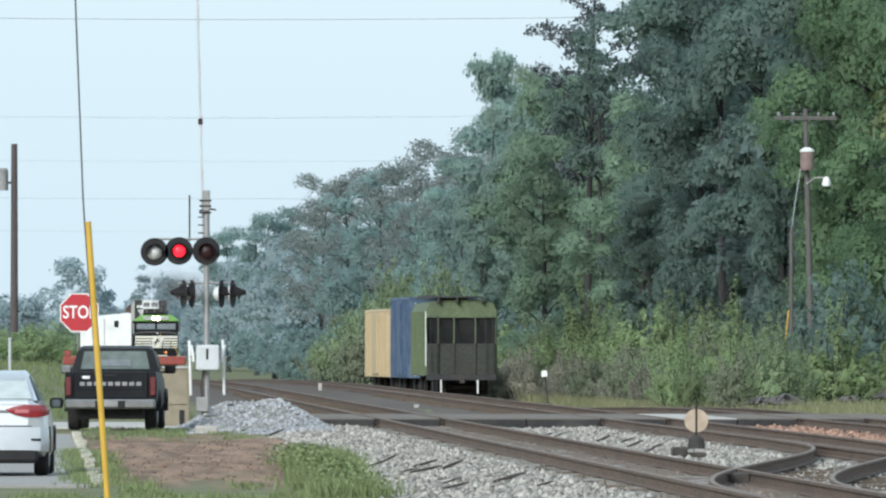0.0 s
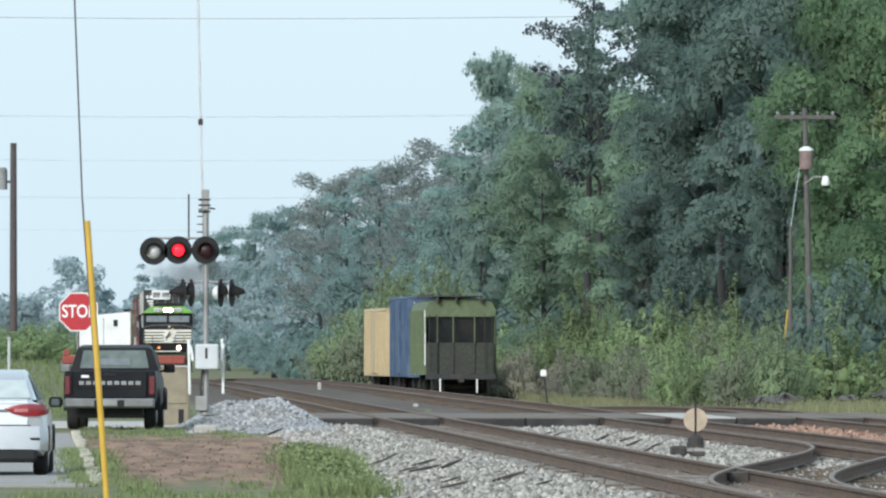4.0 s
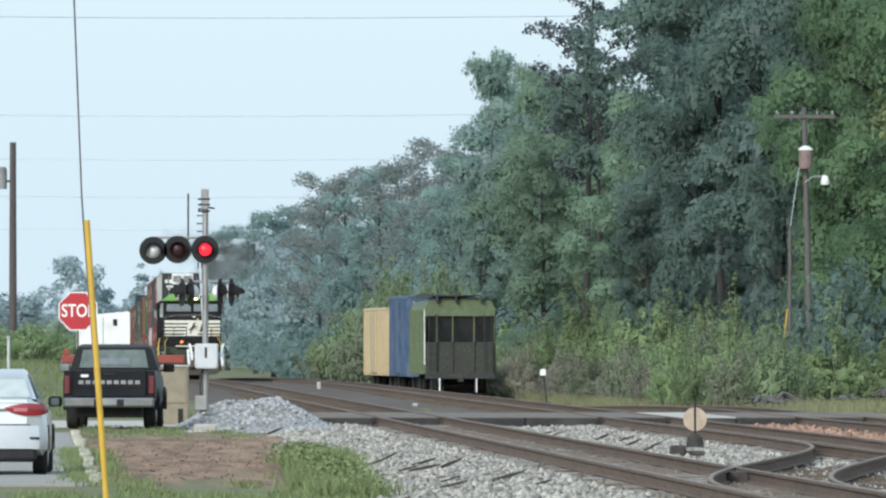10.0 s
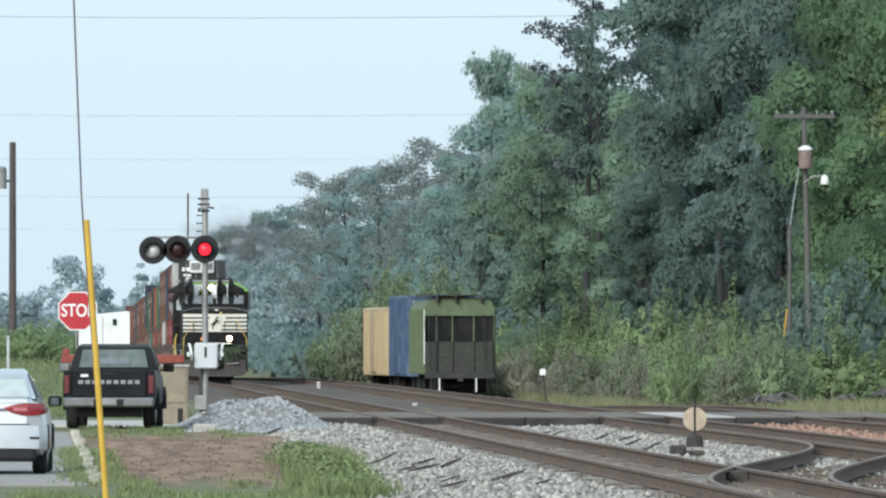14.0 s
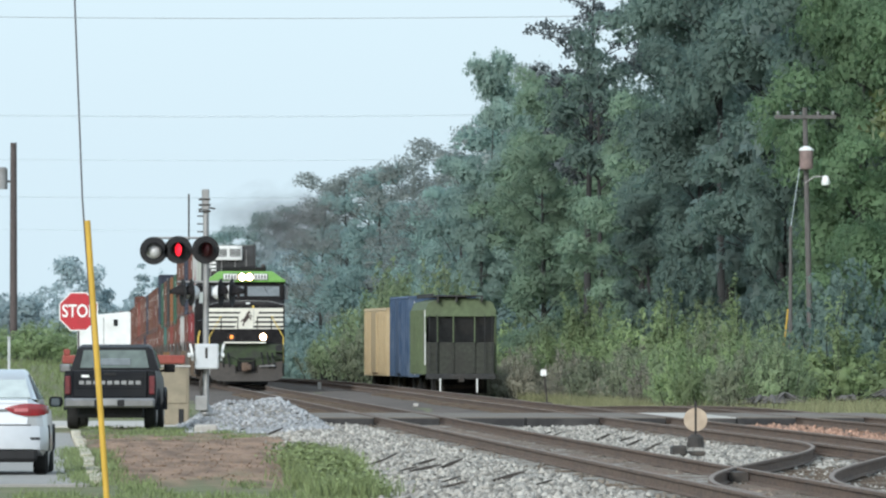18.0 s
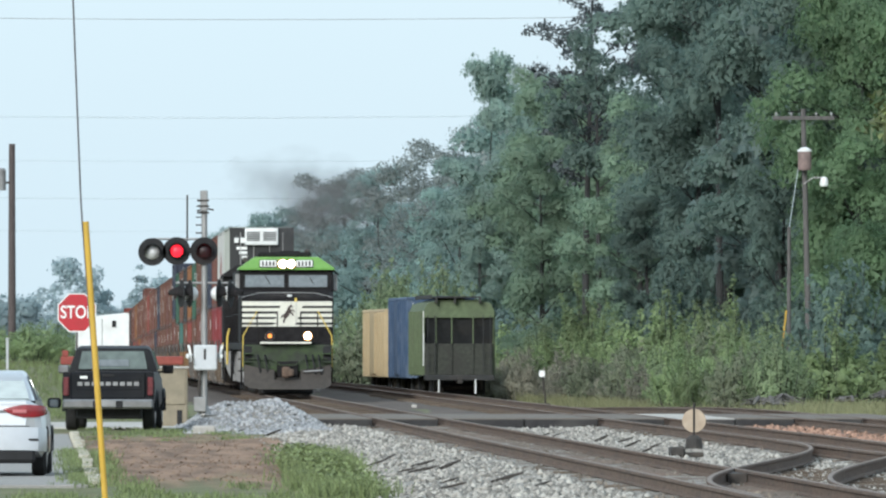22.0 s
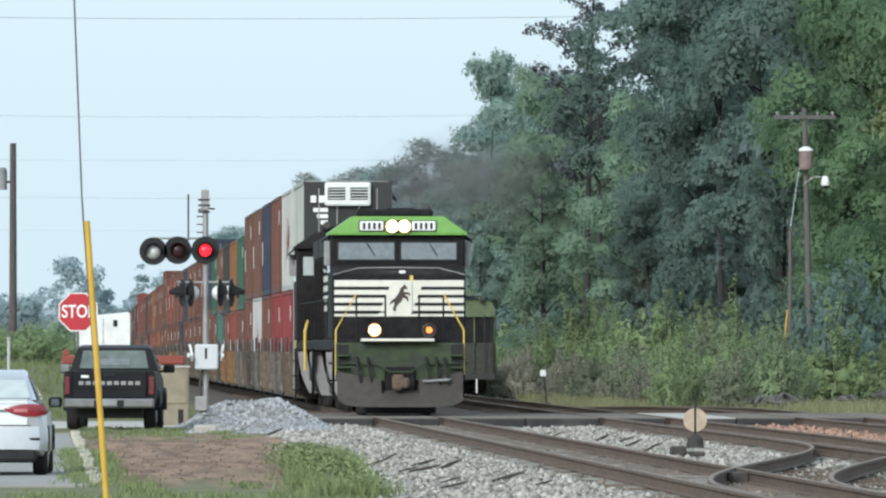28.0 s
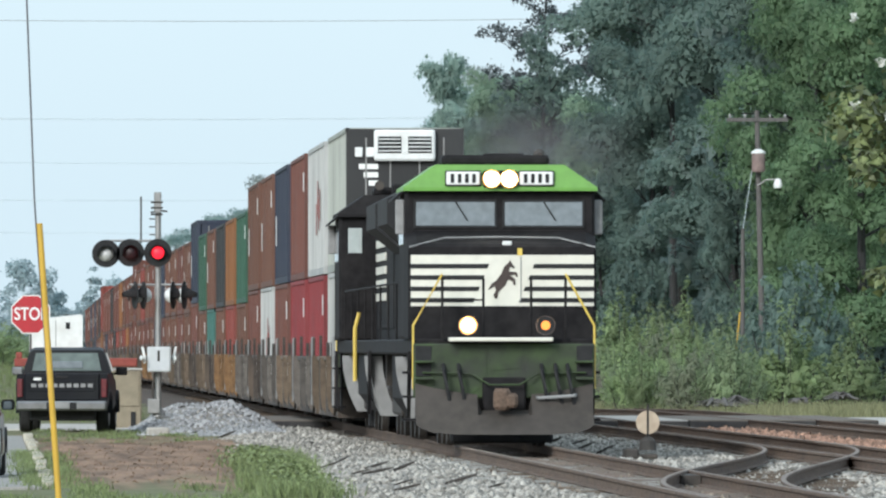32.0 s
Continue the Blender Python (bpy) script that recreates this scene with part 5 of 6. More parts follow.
def strip():
    while True:
        y = g.uniform(138, 188)
        x = verge(y) - 0.22 + g.normal() * 0.24 + 0.2 * math.sin(round(y / 7) * 11.9)
        if noise.noise(Vector((x * 1.6, y * 0.16, 6))) > -0.12:
            return x, y


def near_verge():
    while True:
        y = g.uniform(112, 166)
        x = g.uniform(-3.0, 4.0) if y < 150 else g.uniform(1.1, 4.0)
        if noise.noise(Vector((x * 1.1, y * 0.09, 4))) > (y - 138) * 0.035:
            return x, y


def kerb_side():
    y = g.uniform(150, 200)
    return 0.62 + g.normal() * 0.13 + 0.5 * (g.random() < 0.25), y


def far_verge():
    while True:
        x, y = g.uniform(0.9, 4.4), g.uniform(226, 250)
        if noise.noise(Vector((x * 1.3, y * 0.12, 9))) + (y - 238) * 0.03 > 0:
            return x, y


def field():
    return g.uniform(-14, 4), g.uniform(290, 480)


def wayside():
    y = g.uniform(300, 520)
    return g.uniform(21.8, 25.5) + (11 * g.random() if y < 430 else 0), y


for name, n, where, lo, hi, label in (("grass_strip", 2600, strip, 0.08, 0.3, "green grass along the ballast edge"), ("kerb_weeds", 700, kerb_side, 0.05, 0.16, "weeds growing along the kerb"), ("verge_grass", 3000, near_verge, 0.04, 0.12, "short green verge grass"),
                                      ("crossing_grass", 480, far_verge, 0.03, 0.09, "short grass round the parked pickup"), ("field_grass", 6000, field, 0.1, 0.35, "green field grass beyond the crossing"),
                                      ("wayside_grass", 7000, wayside, 0.15, 0.6, "rough grass below the shrubs")):
    kind_ = "dry_grass" if name == "wayside_grass" else "grass"
    tagged(part(name, quads(name, blades(n, where, lo, hi), 3, kind_), kind_), label, "grass", kind="stuff")

def bare_patch():
    y = g.uniform(156, 238)
    return g.uniform(1.1, 3.5 + 1.3 * (y - 150) / 80 + 0.5 * noise.noise(Vector((0, y * 0.1, 2)))), y


spots = np.array([(x, y, ground_height(x, y) + 0.004) for x, y in (bare_patch() for i in range(3600))])
clods = stones(spots[:600], 0.016, g)
tagged(part("earth_clods", quads("earth_clods", clods[0][:, clods[1]].reshape(-1, 3, 3), 3, "clod"), "clod"), "crumbled brown clods on the bare earth", "earth", kind="stuff")
tagged(part("straw", quads("straw", leaves(spots[2000:], 0.03, g, up=3.0)[:, :3] * np.array((1, 1, 1)) + np.array((0, 0, 0.012)), 3, "straw"), "straw"), "dry straw and dead grass on the bare earth", "straw", kind="stuff")
weeds = np.array([(verge(yw) - 0.24 + g.normal() * 0.2, yw, g.uniform(0.0, 0.22)) for yw in np.repeat(g.uniform(138, 190, 130), 40) + g.normal(scale=0.25, size=5200)])
tagged(part("broad_weeds", quads("broad_weeds", leaves(weeds, 0.035, g), 4, "grass"), "grass"), "broad-leaved bright green weeds along the ballast", "weeds", kind="stuff")


# ---- crossing signal with gate ----
SIGNAL = pose(3.65, 244, 0.0)
signal = thing("crossing_signal", "silver mast crossing signal with round black-hooded red lamps", "crossing signal", SIGNAL)
part("foundation", Shape().box(-0.25, 0.25, -0.25, 0.25, -0.2, 0.12, 0.04), "concrete", signal)
part("mast", Shape().tube([(0, 0, 0.3), (0, 0, 5.15)], 0.065, 14).lathe([(0.0, 0.35), (0.16, 0.35), (0.15, 0.42), (0.08, 0.55), (0.0, 0.55)], "z", 16), "galv", signal, smooth=True)
part("mast_cap", Shape().box(-0.09, 0.07, -0.09, 0.09, 4.75, 5.2, 0.02), "galv", signal)
for z in (4.72, 4.86, 4.98):
    part("clamp", Shape().box(-0.16, 0.10, -0.1, 0.1, z - 0.02, z + 0.02, 0.01), "iron", signal)
part("cross_arm", Shape().tube([(-1.1, 0, 4.15), (0.1, 0, 4.15)], 0.025, 8), "galv", signal)
part("cross_arm", Shape().tube([(-0.62, 0, 3.2), (0.62, 0, 3.2)], 0.025, 8), "galv", signal)
part("bell_post", Shape().tube([(-0.37, 0.05, 4.1), (-0.37, 0.05, 5.1)], 0.022, 6), "iron", signal)
for z in (4.28, 4.45, 4.62):
    part("mast_step", Shape().tube([(-0.19, 0.0, z), (-0.06, 0.0, z)], 0.016, 6), "iron", signal)
part("mast_hook", Shape().tube([(-0.16, 0.0, 4.76), (0.06, 0.0, 4.80), (0.20, 0.0, 4.78)], 0.022, 6), "iron", signal)
part("gate_case", Shape().box(-0.23, 0.27, -0.32, 0.10, 1.32, 1.86, 0.03), "case_grey", signal, "white gate machine case")
part("case_latch", Shape().box(-0.02, 0.03, -0.34, -0.318, 1.55, 1.78, 0.01), "iron", signal)
for s_ in (-1, 1):
    shield = [(s_ * (0.285 + 0.055 * k * k), 1.50 + 0.36 * k) for k in (0, 0.3, 0.6, 0.85, 1.0)]
    part("side_shield", Shape().loft([[(x + 0.02, -0.10, z), (x + 0.02 + s_ * 0.05, -0.10, z), (x + 0.02 + s_ * 0.05, 0.06, z), (x + 0.02, 0.06, z)] for x, z in shield]), "white_metal", signal, "curved white counterweight plate")
part("junction_box", Shape().box(-0.23, 0.04, -0.24, -0.08, 0.42, 0.74, 0.02), "galv", signal, "small grey junction box")
part("conduit", Shape().tube([(-0.06, -0.12, 1.35), (-0.12, -0.12, 1.0), (-0.08, -0.1, 0.4)], 0.03, 6), "iron", signal)


def lamp(parent, x, z, turn, lit):
    """A round hooded lamp; the hood opens along its own -Y."""
    at = pose(x, -0.10, z) @ pose(0, 0, 0, 0, 0, turn)
    body = part("lamp", Shape().lathe([(0.0, 0.10), (0.12, 0.08), (0.18, 0.0), (0.18, -0.02), (0.0, -0.02)], "y", 24), "black", parent, "black lamp shell", True, at)
    if not lit:
        part("shell_back", Shape().lathe([(0.0, 0.17), (0.07, 0.155), (0.13, 0.11), (0.165, 0.04), (0.17, -0.01), (0.0, -0.01)], "y", 24), "lens_back", body, "silver lamp back", True)
    part("backboard", Shape().lathe([(0.13, -0.03), (0.30, -0.03), (0.30, -0.015), (0.13, -0.015)], "y", 32), "black_matte", body, smooth=True)
    n = 14
    ring = [(math.radians(-20 + 220 * k / (n - 1)), 0.19) for k in range(n)]
    hood = Shape().loft([[(f_ * r_ * math.cos(a), yy, f_ * r_ * math.sin(a)) for a, r_ in ring] + [(f_ * (r_ - 0.012) * math.cos(a), yy, f_ * (r_ - 0.012) * math.sin(a)) for a, r_ in reversed(ring)] for yy, f_ in ((-0.03, 1.0), (-0.16, 0.95 if lit else 0.7), (-0.30, 0.9 if lit else 0.35))])
    part("hood", hood, "black", body)
    if lit == "silver":
        part("shell_back", Shape().lathe([(0.0, -0.16), (0.09, -0.14), (0.16, -0.06), (0.17, -0.03), (0.0, -0.03)], "y", 24), "lens_back", body, "silver lamp back", True)
        return None
    lens = Shape().lathe([(0.0, -0.032), (0.09, -0.024), (0.135, 0.0), (0.09, 0.024), (0.0, 0.032)], "y", 24)
    disc = part("flasher", lens, "red_glow" if lit else "red_dark", body, "round red lens, glowing on one face", True, pose(0, -0.16, 0))
    if lit:
        disc.data.materials.append(MAT["red_dark"])
        for p in disc.data.polygons:
            p.material_index = 1 if p.center.y > 0 else 0
    return disc


FLASH_MIDDLE = lamp(signal, -0.60, 4.09 - 0.2, 0, True)
FLASH_RIGHT = lamp(signal, -0.01, 4.09 - 0.2, 0, True)
lamp(signal, -1.13, 3.87, 0, "silver")
for x, turn in ((-0.48, -76), (0.30, 76), (0.54, 76), (-0.30, -76)):
    lamp(signal, x, 2.97, turn, False)

gate = part("gate_arm", Shape().box(-0.024, 0.024, -0.05, 0.05, 0.2, 8.4, 0.008), "arm_grey", signal, "white crossing gate arm", False)
for k in range(6):
    part("arm_stripe", Shape().box(0.0245, 0.0275, -0.045, 0.045, 1.2 + 1.2 * k, 1.6 + 1.2 * k), "stop_red", gate)
for z in (2.4, 5.0, 8.3):
    part("arm_lamp", Shape().box(-0.05, 0.05, -0.06, 0.06, z, z + 0.14, 0.02), "red_dark", gate)
for s in (-0.36, 0.36):
    part("counterweight_plate", Shape().box(s - 0.03, s + 0.03, -0.05, 0.05, -0.85, 0.35, 0.02), "white_metal", gate)
part("arm_pivot", Shape().tube([(-0.38, 0, 0), (0.38, 0, 0)], 0.05, 10), "galv", gate)


# ---- stop sign ----
def letters(text, size, mat, parent, m):
    cu = bpy.data.curves.new("lettering", "FONT")
    cu.body, cu.size, cu.align_x, cu.align_y, cu.extrude, cu.offset = text, size, "CENTER", "CENTER", 0.002, 0.006
    ob = bpy.data.objects.new("lettering_curve", cu)
    scene.collection.objects.link(ob)
    me = bpy.data.meshes.new_from_object(ob.evaluated_get(bpy.context.evaluated_depsgraph_get()))
    bpy.data.objects.remove(ob)
    return part("lettering", me, mat, parent, m=m)


sign = thing("stop_sign", "red octagonal stop sign with white border on a post", "stop sign", pose(0.94, 254.6, -0.05))
octagon = lambda r_: [(r_ * math.cos(math.radians(22.5 + 45 * k)), 2.642 + r_ * math.sin(math.radians(22.5 + 45 * k))) for k in range(8)]
plate = part("sign_plate", Shape().prism(octagon(0.473), -0.004, 0.0), "sign_white", sign)
part("red_face", Shape().prism(octagon(0.444), -0.007, -0.0045), "stop_red", plate)
letters("STOP", 0.40, "sign_white", plate, pose(0, -0.0095, 2.642, 90, 0, 0) @ Matrix.Diagonal((0.78, 1, 1, 1)))
part("sign_post", Shape().box(-0.02, 0.02, 0.002, 0.03, 0.0, 3.06), "iron", sign)

# ---- poles and wires ----
left_pole = thing("utility_pole", "dark timber utility pole in the field", "utility pole", pose(-1.05, 510, -0.1))
part("pole", Shape().tube([(0, 0, 0), (0, 0, 11.1)], [0.19, 0.14], 12), "pole_dark", left_pole, smooth=True)
part("transformer", Shape().lathe([(0.0, 9.0), (0.28, 9.0), (0.28, 9.9), (0.2, 10.0), (0.0, 10.0)], "z", 16, (-0.55, 0, 0)), "grey_metal", left_pole, smooth=True)
part("bracket", Shape().box(-0.5, 0, -0.05, 0.05, 9.3, 9.4), "iron", left_pole)
pole = thing("utility_pole", "grey timber utility pole with crossarm, transformer and lamp", "utility pole", pose(30.5, 448, -0.4))
part("pole", Shape().tube([(0.25, 0, 0), (-0.02, 0, 11.7)], [0.125, 0.10], 12), "pole", pole, smooth=True)
arm = part("crossarm", Shape().box(-1.22, 1.22, -0.16, -0.06, 11.25, 11.4, 0.01), "pole", pole)
for x in (-1.1, -0.5, 0.5, 1.1):
    part("insulator", Shape().lathe([(0.0, 11.4), (0.03, 11.4), (0.06, 11.48), (0.04, 11.55), (0.0, 11.56)], "z", 10, (x, -0.1, 0)), "grey_metal", arm)
part("transformer", Shape().lathe([(0.0, 9.25), (0.25, 9.25), (0.27, 9.35), (0.27, 9.98), (0.0, 9.98)], "z", 18, (0.02, -0.35, 0)), "rusty_can", pole, "rusty transformer can", True)
part("transformer_lid", Shape().lathe([(0.29, 9.98), (0.29, 10.05), (0.1, 10.16), (0.0, 10.16)], "z", 18, (0.02, -0.35, 0)), "white_metal", pole, "white transformer lid", True)
lamp_arm = part("lamp_arm", Shape().tube([(0.0, -0.1, 8.7), (0.35, -0.2, 8.95), (0.78, -0.25, 8.95)], 0.03, 8), "galv", pole, smooth=True)
part("street_lamp_head", Shape().lathe([(0.05, 9.0), (0.12, 8.95), (0.18, 8.75), (0.16, 8.62), (0.0, 8.58)], "z", 16, (0.8, -0.25, 0)), "white_metal", lamp_arm, "white street lamp head", True)
stub = thing("stub_pole", "thin grey stub pole beside the utility pole", "pole", pose(29.9, 448, -0.4))
part("pole", Shape().tube([(0, 0, 0), (0.02, 0, 7.0)], [0.10, 0.07], 10), "pole", stub, smooth=True)
part("service_wire", Shape().tube([(0.02, 0, 6.9), (0.18, 0, 8.0), (0.4, 0, 9.4)], 0.015, 5), "wire_pale", stub)
stake = thing("marker_stake", "thin yellow marker stake in the brush", "marker", pose(29.3, 446, -0.3))
part("stake", Shape().box(-0.03, 0.03, -0.03, 0.03, 0, 3.6, 0.01, pose(0, 0, 0, 0, 6, 0)), "guard", stake)

guy = thing("guy_wire", "yellow plastic guard on a leaning guy wire", "guy wire", pose(0.580, 86, -0.05))
part("guard", Shape().tube([(0.0, 0, 0.0), (-0.196, 0, 2.81)], 0.024, 10), "guard", guy, smooth=True)
part("wire", Shape().tube([(0.0, 0, -0.1), (-0.222, 0, 2.8), (-0.235, 0, 3.0), (-0.297, 0, 4.6), (-0.34, 0, 9.4)], 0.008, 6), "wire", guy)
span_wire = thing("span_wire", "grey steel span wire high over the verge", "cable", pose(0, 86, 9.3))
part("wire", Shape().tube([(-30, 0, 0.6), (-0.34, 0, 0.05), (30, 0, 0.6)], 0.01, 6), "wire", span_wire)


def power_line(y, z, sag, r_, n, spread, mat="wire_pale"):
    t = thing("power_line", "thin pale power cables high across the sky", "cable", pose(0, y, 0), "power lines")
    for k in range(n):
        pts = [(x, k * spread, z + k * 0.12 + sag * ((x - 20) / 120) ** 2) for x in range(-140, 190, 10)]
        part("cable", Shape().tube(pts, r_, 5), mat, t)
        for x, _, top_z in (pts[0], pts[-1]):
            part("pole", Shape().tube([(x, k * spread, -1), (x, k * spread, top_z + 0.2)], [0.3, 0.2], 8), "pole", t)


for y, top, r_, n in ((1150, 28, 0.03, 1), (1350, 203, 0.022, 3), (1400, 280, 0.022, 2), (1450, 346, 0.028, 2), (1500, 404, 0.018, 2)):
    power_line(y, 1.8 + (613 - top - 4) * y / 20000, 3.0, r_, n, 2.0, "wire_pale" if top > 100 else "grey_metal")


# ---- vehicles ----
def wheel(parent, x, y, r_, w, rim):
    t = part("wheel", Shape().lathe([(0.0, -w / 2), (r_ * 0.9, -w / 2), (r_, -w / 2 + 0.04), (r_, w / 2 - 0.04), (r_ * 0.9, w / 2), (0.0, w / 2)], "x", 28, (x, y, r_)), "rubber", parent, smooth=True)
    s = 1 if x > 0 else -1
    part("rim", Shape().lathe([(0.0, s * (w / 2 + 0.012)), (r_ * 0.35, s * (w / 2 + 0.012)), (r_ * 0.62, s * (w / 2 + 0.004)), (r_ * 0.62, s * (w / 2 - 0.05)), (0.0, s * (w / 2 - 0.05))], "x", 24, (x, y, r_)), rim, t, smooth=True)


def body_rings(sections, k=2):
    """Car-like cross sections: y, half width, floor, shoulder height, half width at top, top."""
    rings = []
    for y, w, z0, zs, wt, zt in sections:
        rings.append([(-w * 0.93, y, z0), (w * 0.93, y, z0), (w, y, z0 + 0.12), (w * 1.0, y, (z0 + zs) / 2), (w * 0.97, y, zs - 0.03), (wt, y, zt - 0.04), (wt * 0.9, y, zt),
                      (-wt * 0.9, y, zt), (-wt, y, zt - 0.04), (-w * 0.97, y, zs - 0.03), (-w, y, (z0 + zs) / 2), (-w, y, z0 + 0.12)])
    return rings


# pickup: +Y is its front, the origin between the wheels on the ground
pickup = thing("pickup_truck", "dark old full-size pickup truck parked on the grass", "pickup truck", pose(1.75, 250, -0.005, 0, 0, -3.2) @ Matrix.Scale(1.03, 4))
bed = part("bed", Shape().loft([[(-w, y, z) for w, z in ((0.90, 0.55), (0.97, 0.62), (0.985, 0.95), (0.965, 1.20), (0.955, 1.24))] + [(w, y, z) for w, z in ((0.955, 1.24), (0.965, 1.20), (0.985, 0.95), (0.97, 0.62), (0.90, 0.55))] for y in (-2.62, -2.56, -0.62)]), "truck_paint", pickup, "dark teal pickup bed", True)
# black sheet on the closed bed stands for its shaded inside
part("bed_cavity", Shape().box(-0.80, 0.80, -2.50, -0.75, 1.236, 1.246), "black_matte", bed)
gate_t = part("tailgate", Shape().box(-0.80, 0.80, -2.665, -2.60, 0.66, 1.24, 0.03), "truck_paint", pickup)
part("tailgate_panel", Shape().box(-0.70, 0.70, -2.672, -2.66, 0.86, 1.12, 0.01), "truck_paint", gate_t)
for k in range(9):
    x = -0.60 + 0.15 * k
    part("letter_bar", Shape().box(x - 0.052, x + 0.052, -2.677, -2.671, 0.95, 1.03), "grey_metal", gate_t, "worn pale letter bar")
part("tailgate_handle", Shape().box(-0.13, 0.13, -2.682, -2.664, 1.14, 1.20, 0.01), "black_matte", gate_t)
part("sticker", Shape().box(-0.60, -0.44, -2.680, -2.6655, 1.10, 1.155), "sign_white", gate_t)
for s in (-1, 1):
    part("tail_light", Shape().box(s * 0.895 - 0.06, s * 0.895 + 0.06, -2.675, -2.60, 0.74, 1.13, 0.02), "old_tail", pickup)
    part("mirror", Shape().box(s * 1.12 - 0.12, s * 1.12 + 0.12, 0.62, 0.72, 1.20, 1.38, 0.03), "chrome" if s < 0 else "black", pickup)
    part("mirror_arm", Shape().tube([(s * 0.9, 0.7, 1.22), (s * 1.05, 0.67, 1.25)], 0.025, 6), "black", pickup)
bumper = part("rear_bumper", Shape().box(-0.96, 0.96, -2.86, -2.68, 0.46, 0.66, 0.04), "chrome", pickup, "worn chrome rear bumper")
part("licence_plate", Shape().box(-0.15, 0.15, -2.868, -2.861, 0.52, 0.64), "grey_metal", bumper)
# black plates set on the bumper either side of the licence plate
for x in (-0.245, 0.245):
    part("plate_recess", Shape().box(x - 0.075, x + 0.075, -2.866, -2.861, 0.48, 0.63), "black_matte", bumper)
part("cab", Shape().loft(body_rings([(-0.60, 0.955, 0.55, 1.24, 0.955, 1.26), (-0.56, 0.955, 0.50, 1.24, 0.80, 1.74), (-0.35, 0.96, 0.45, 1.25, 0.77, 1.80), (0.45, 0.96, 0.45, 1.25, 0.76, 1.80), (0.70, 0.96, 0.45, 1.24, 0.74, 1.72), (1.15, 0.96, 0.45, 1.22, 0.86, 1.24)])), "truck_paint", pickup, smooth=True)
part("hood", Shape().loft(body_rings([(1.10, 0.96, 0.45, 1.18, 0.88, 1.22), (2.2, 0.95, 0.45, 1.12, 0.86, 1.15), (2.5, 0.93, 0.5, 1.05, 0.82, 1.06)])), "truck_paint", pickup, smooth=True)
rear = part("rear_window", Shape().loft([[(-0.74, -0.63, 1.30), (0.74, -0.63, 1.30), (0.66, -0.60, 1.68), (-0.66, -0.60, 1.68)], [(-0.74, -0.60, 1.30), (0.74, -0.60, 1.30), (0.66, -0.57, 1.68), (-0.66, -0.57, 1.68)]]), "rear_glass", pickup, "rear window with the view through it put into its colour")
# paler plate painted in for the brighter view past the seats
part("rear_seat_view", Shape().box(-0.3, 0.34, -0.645, -0.632, 1.36, 1.5, 0.004), "glass_light", rear)
for s in (-1, 1):
    part("cab_window", Shape().loft([[(s * 0.95, -0.35, 1.29), (s * 0.95, 0.75, 1.29), (s * 0.82, 0.55, 1.68), (s * 0.82, -0.30, 1.68)], [(s * 0.93, -0.35, 1.29), (s * 0.93, 0.75, 1.29), (s * 0.80, 0.55, 1.68), (s * 0.80, -0.30, 1.68)]]), "glass", pickup)
    for y_ in (-1.62, 1.72):
        wheel(pickup, s * 0.82, y_, 0.37, 0.26, "chrome")
        part("arch", Shape().tube([(s * 0.985, y_ + 0.46 * math.cos(a), 0.40 + 0.46 * math.sin(a)) for a in (math.pi * k / 10 for k in range(11))], 0.03, 6), "truck_paint", pickup)
part("underbody", Shape().box(-0.7, 0.7, -2.45, 2.3, 0.24, 0.6, 0.03), "black_matte", pickup)

car = thing("sedan", "silver four-door sedan parked by the kerb", "car", pose(-0.675, 162.6, -0.02, 0, 0, -1.6))
part("body", Shape().loft(body_rings([(-2.27, 0.74, 0.44, 0.97, 0.64, 1.02), (-2.20, 0.83, 0.36, 1.0, 0.69, 1.055), (-1.95, 0.875, 0.28, 1.0, 0.72, 1.07), (-1.3, 0.885, 0.24, 0.99, 0.74, 1.05), (0, 0.885, 0.22, 0.96, 0.76, 1.0), (1.2, 0.88, 0.24, 0.92, 0.74, 0.96), (1.9, 0.86, 0.26, 0.82, 0.68, 0.86), (2.3, 0.72, 0.35, 0.66, 0.55, 0.70)])), "silver", car, "silver car body", True)
part("roof", Shape().loft(body_rings([(-1.80, 0.73, 0.95, 1.02, 0.65, 1.07), (-1.25, 0.76, 0.95, 1.05, 0.585, 1.40), (-0.8, 0.77, 0.95, 1.08, 0.565, 1.485), (0.0, 0.77, 0.95, 1.05, 0.56, 1.495), (0.5, 0.77, 0.9, 1.02, 0.56, 1.40), (1.25, 0.76, 0.9, 0.98, 0.66, 1.0)])), "silver", car, smooth=True)
part("rear_window", Shape().loft([[(-0.64, -1.80, 1.10), (0.64, -1.80, 1.10), (0.53, -1.24, 1.40), (-0.53, -1.24, 1.40)], [(-0.64, -1.75, 1.06), (0.64, -1.75, 1.06), (0.53, -1.18, 1.37), (-0.53, -1.18, 1.37)]]), "pale_glass", car, "pale sloping rear window")
lid = part("boot_lid", Shape().loft([[(-0.60, -2.29, 0.72), (0.60, -2.29, 0.72), (0.64, -2.285, 0.98), (0.60, -2.24, 1.06), (-0.60, -2.24, 1.06), (-0.64, -2.285, 0.98)], [(-0.60, -2.22, 0.72), (0.60, -2.22, 0.72), (0.64, -2.2, 0.98), (0.60, -1.9, 1.085), (-0.60, -1.9, 1.085), (-0.64, -2.2, 0.98)]]), "silver", car, smooth=True)
part("lid_trim", Shape().box(-0.33, 0.33, -2.305, -2.28, 0.90, 0.935, 0.006), "chrome", lid)
part("licence_plate", Shape().box(-0.16, 0.16, -2.30, -2.287, 0.75, 0.87), "sign_white", lid)
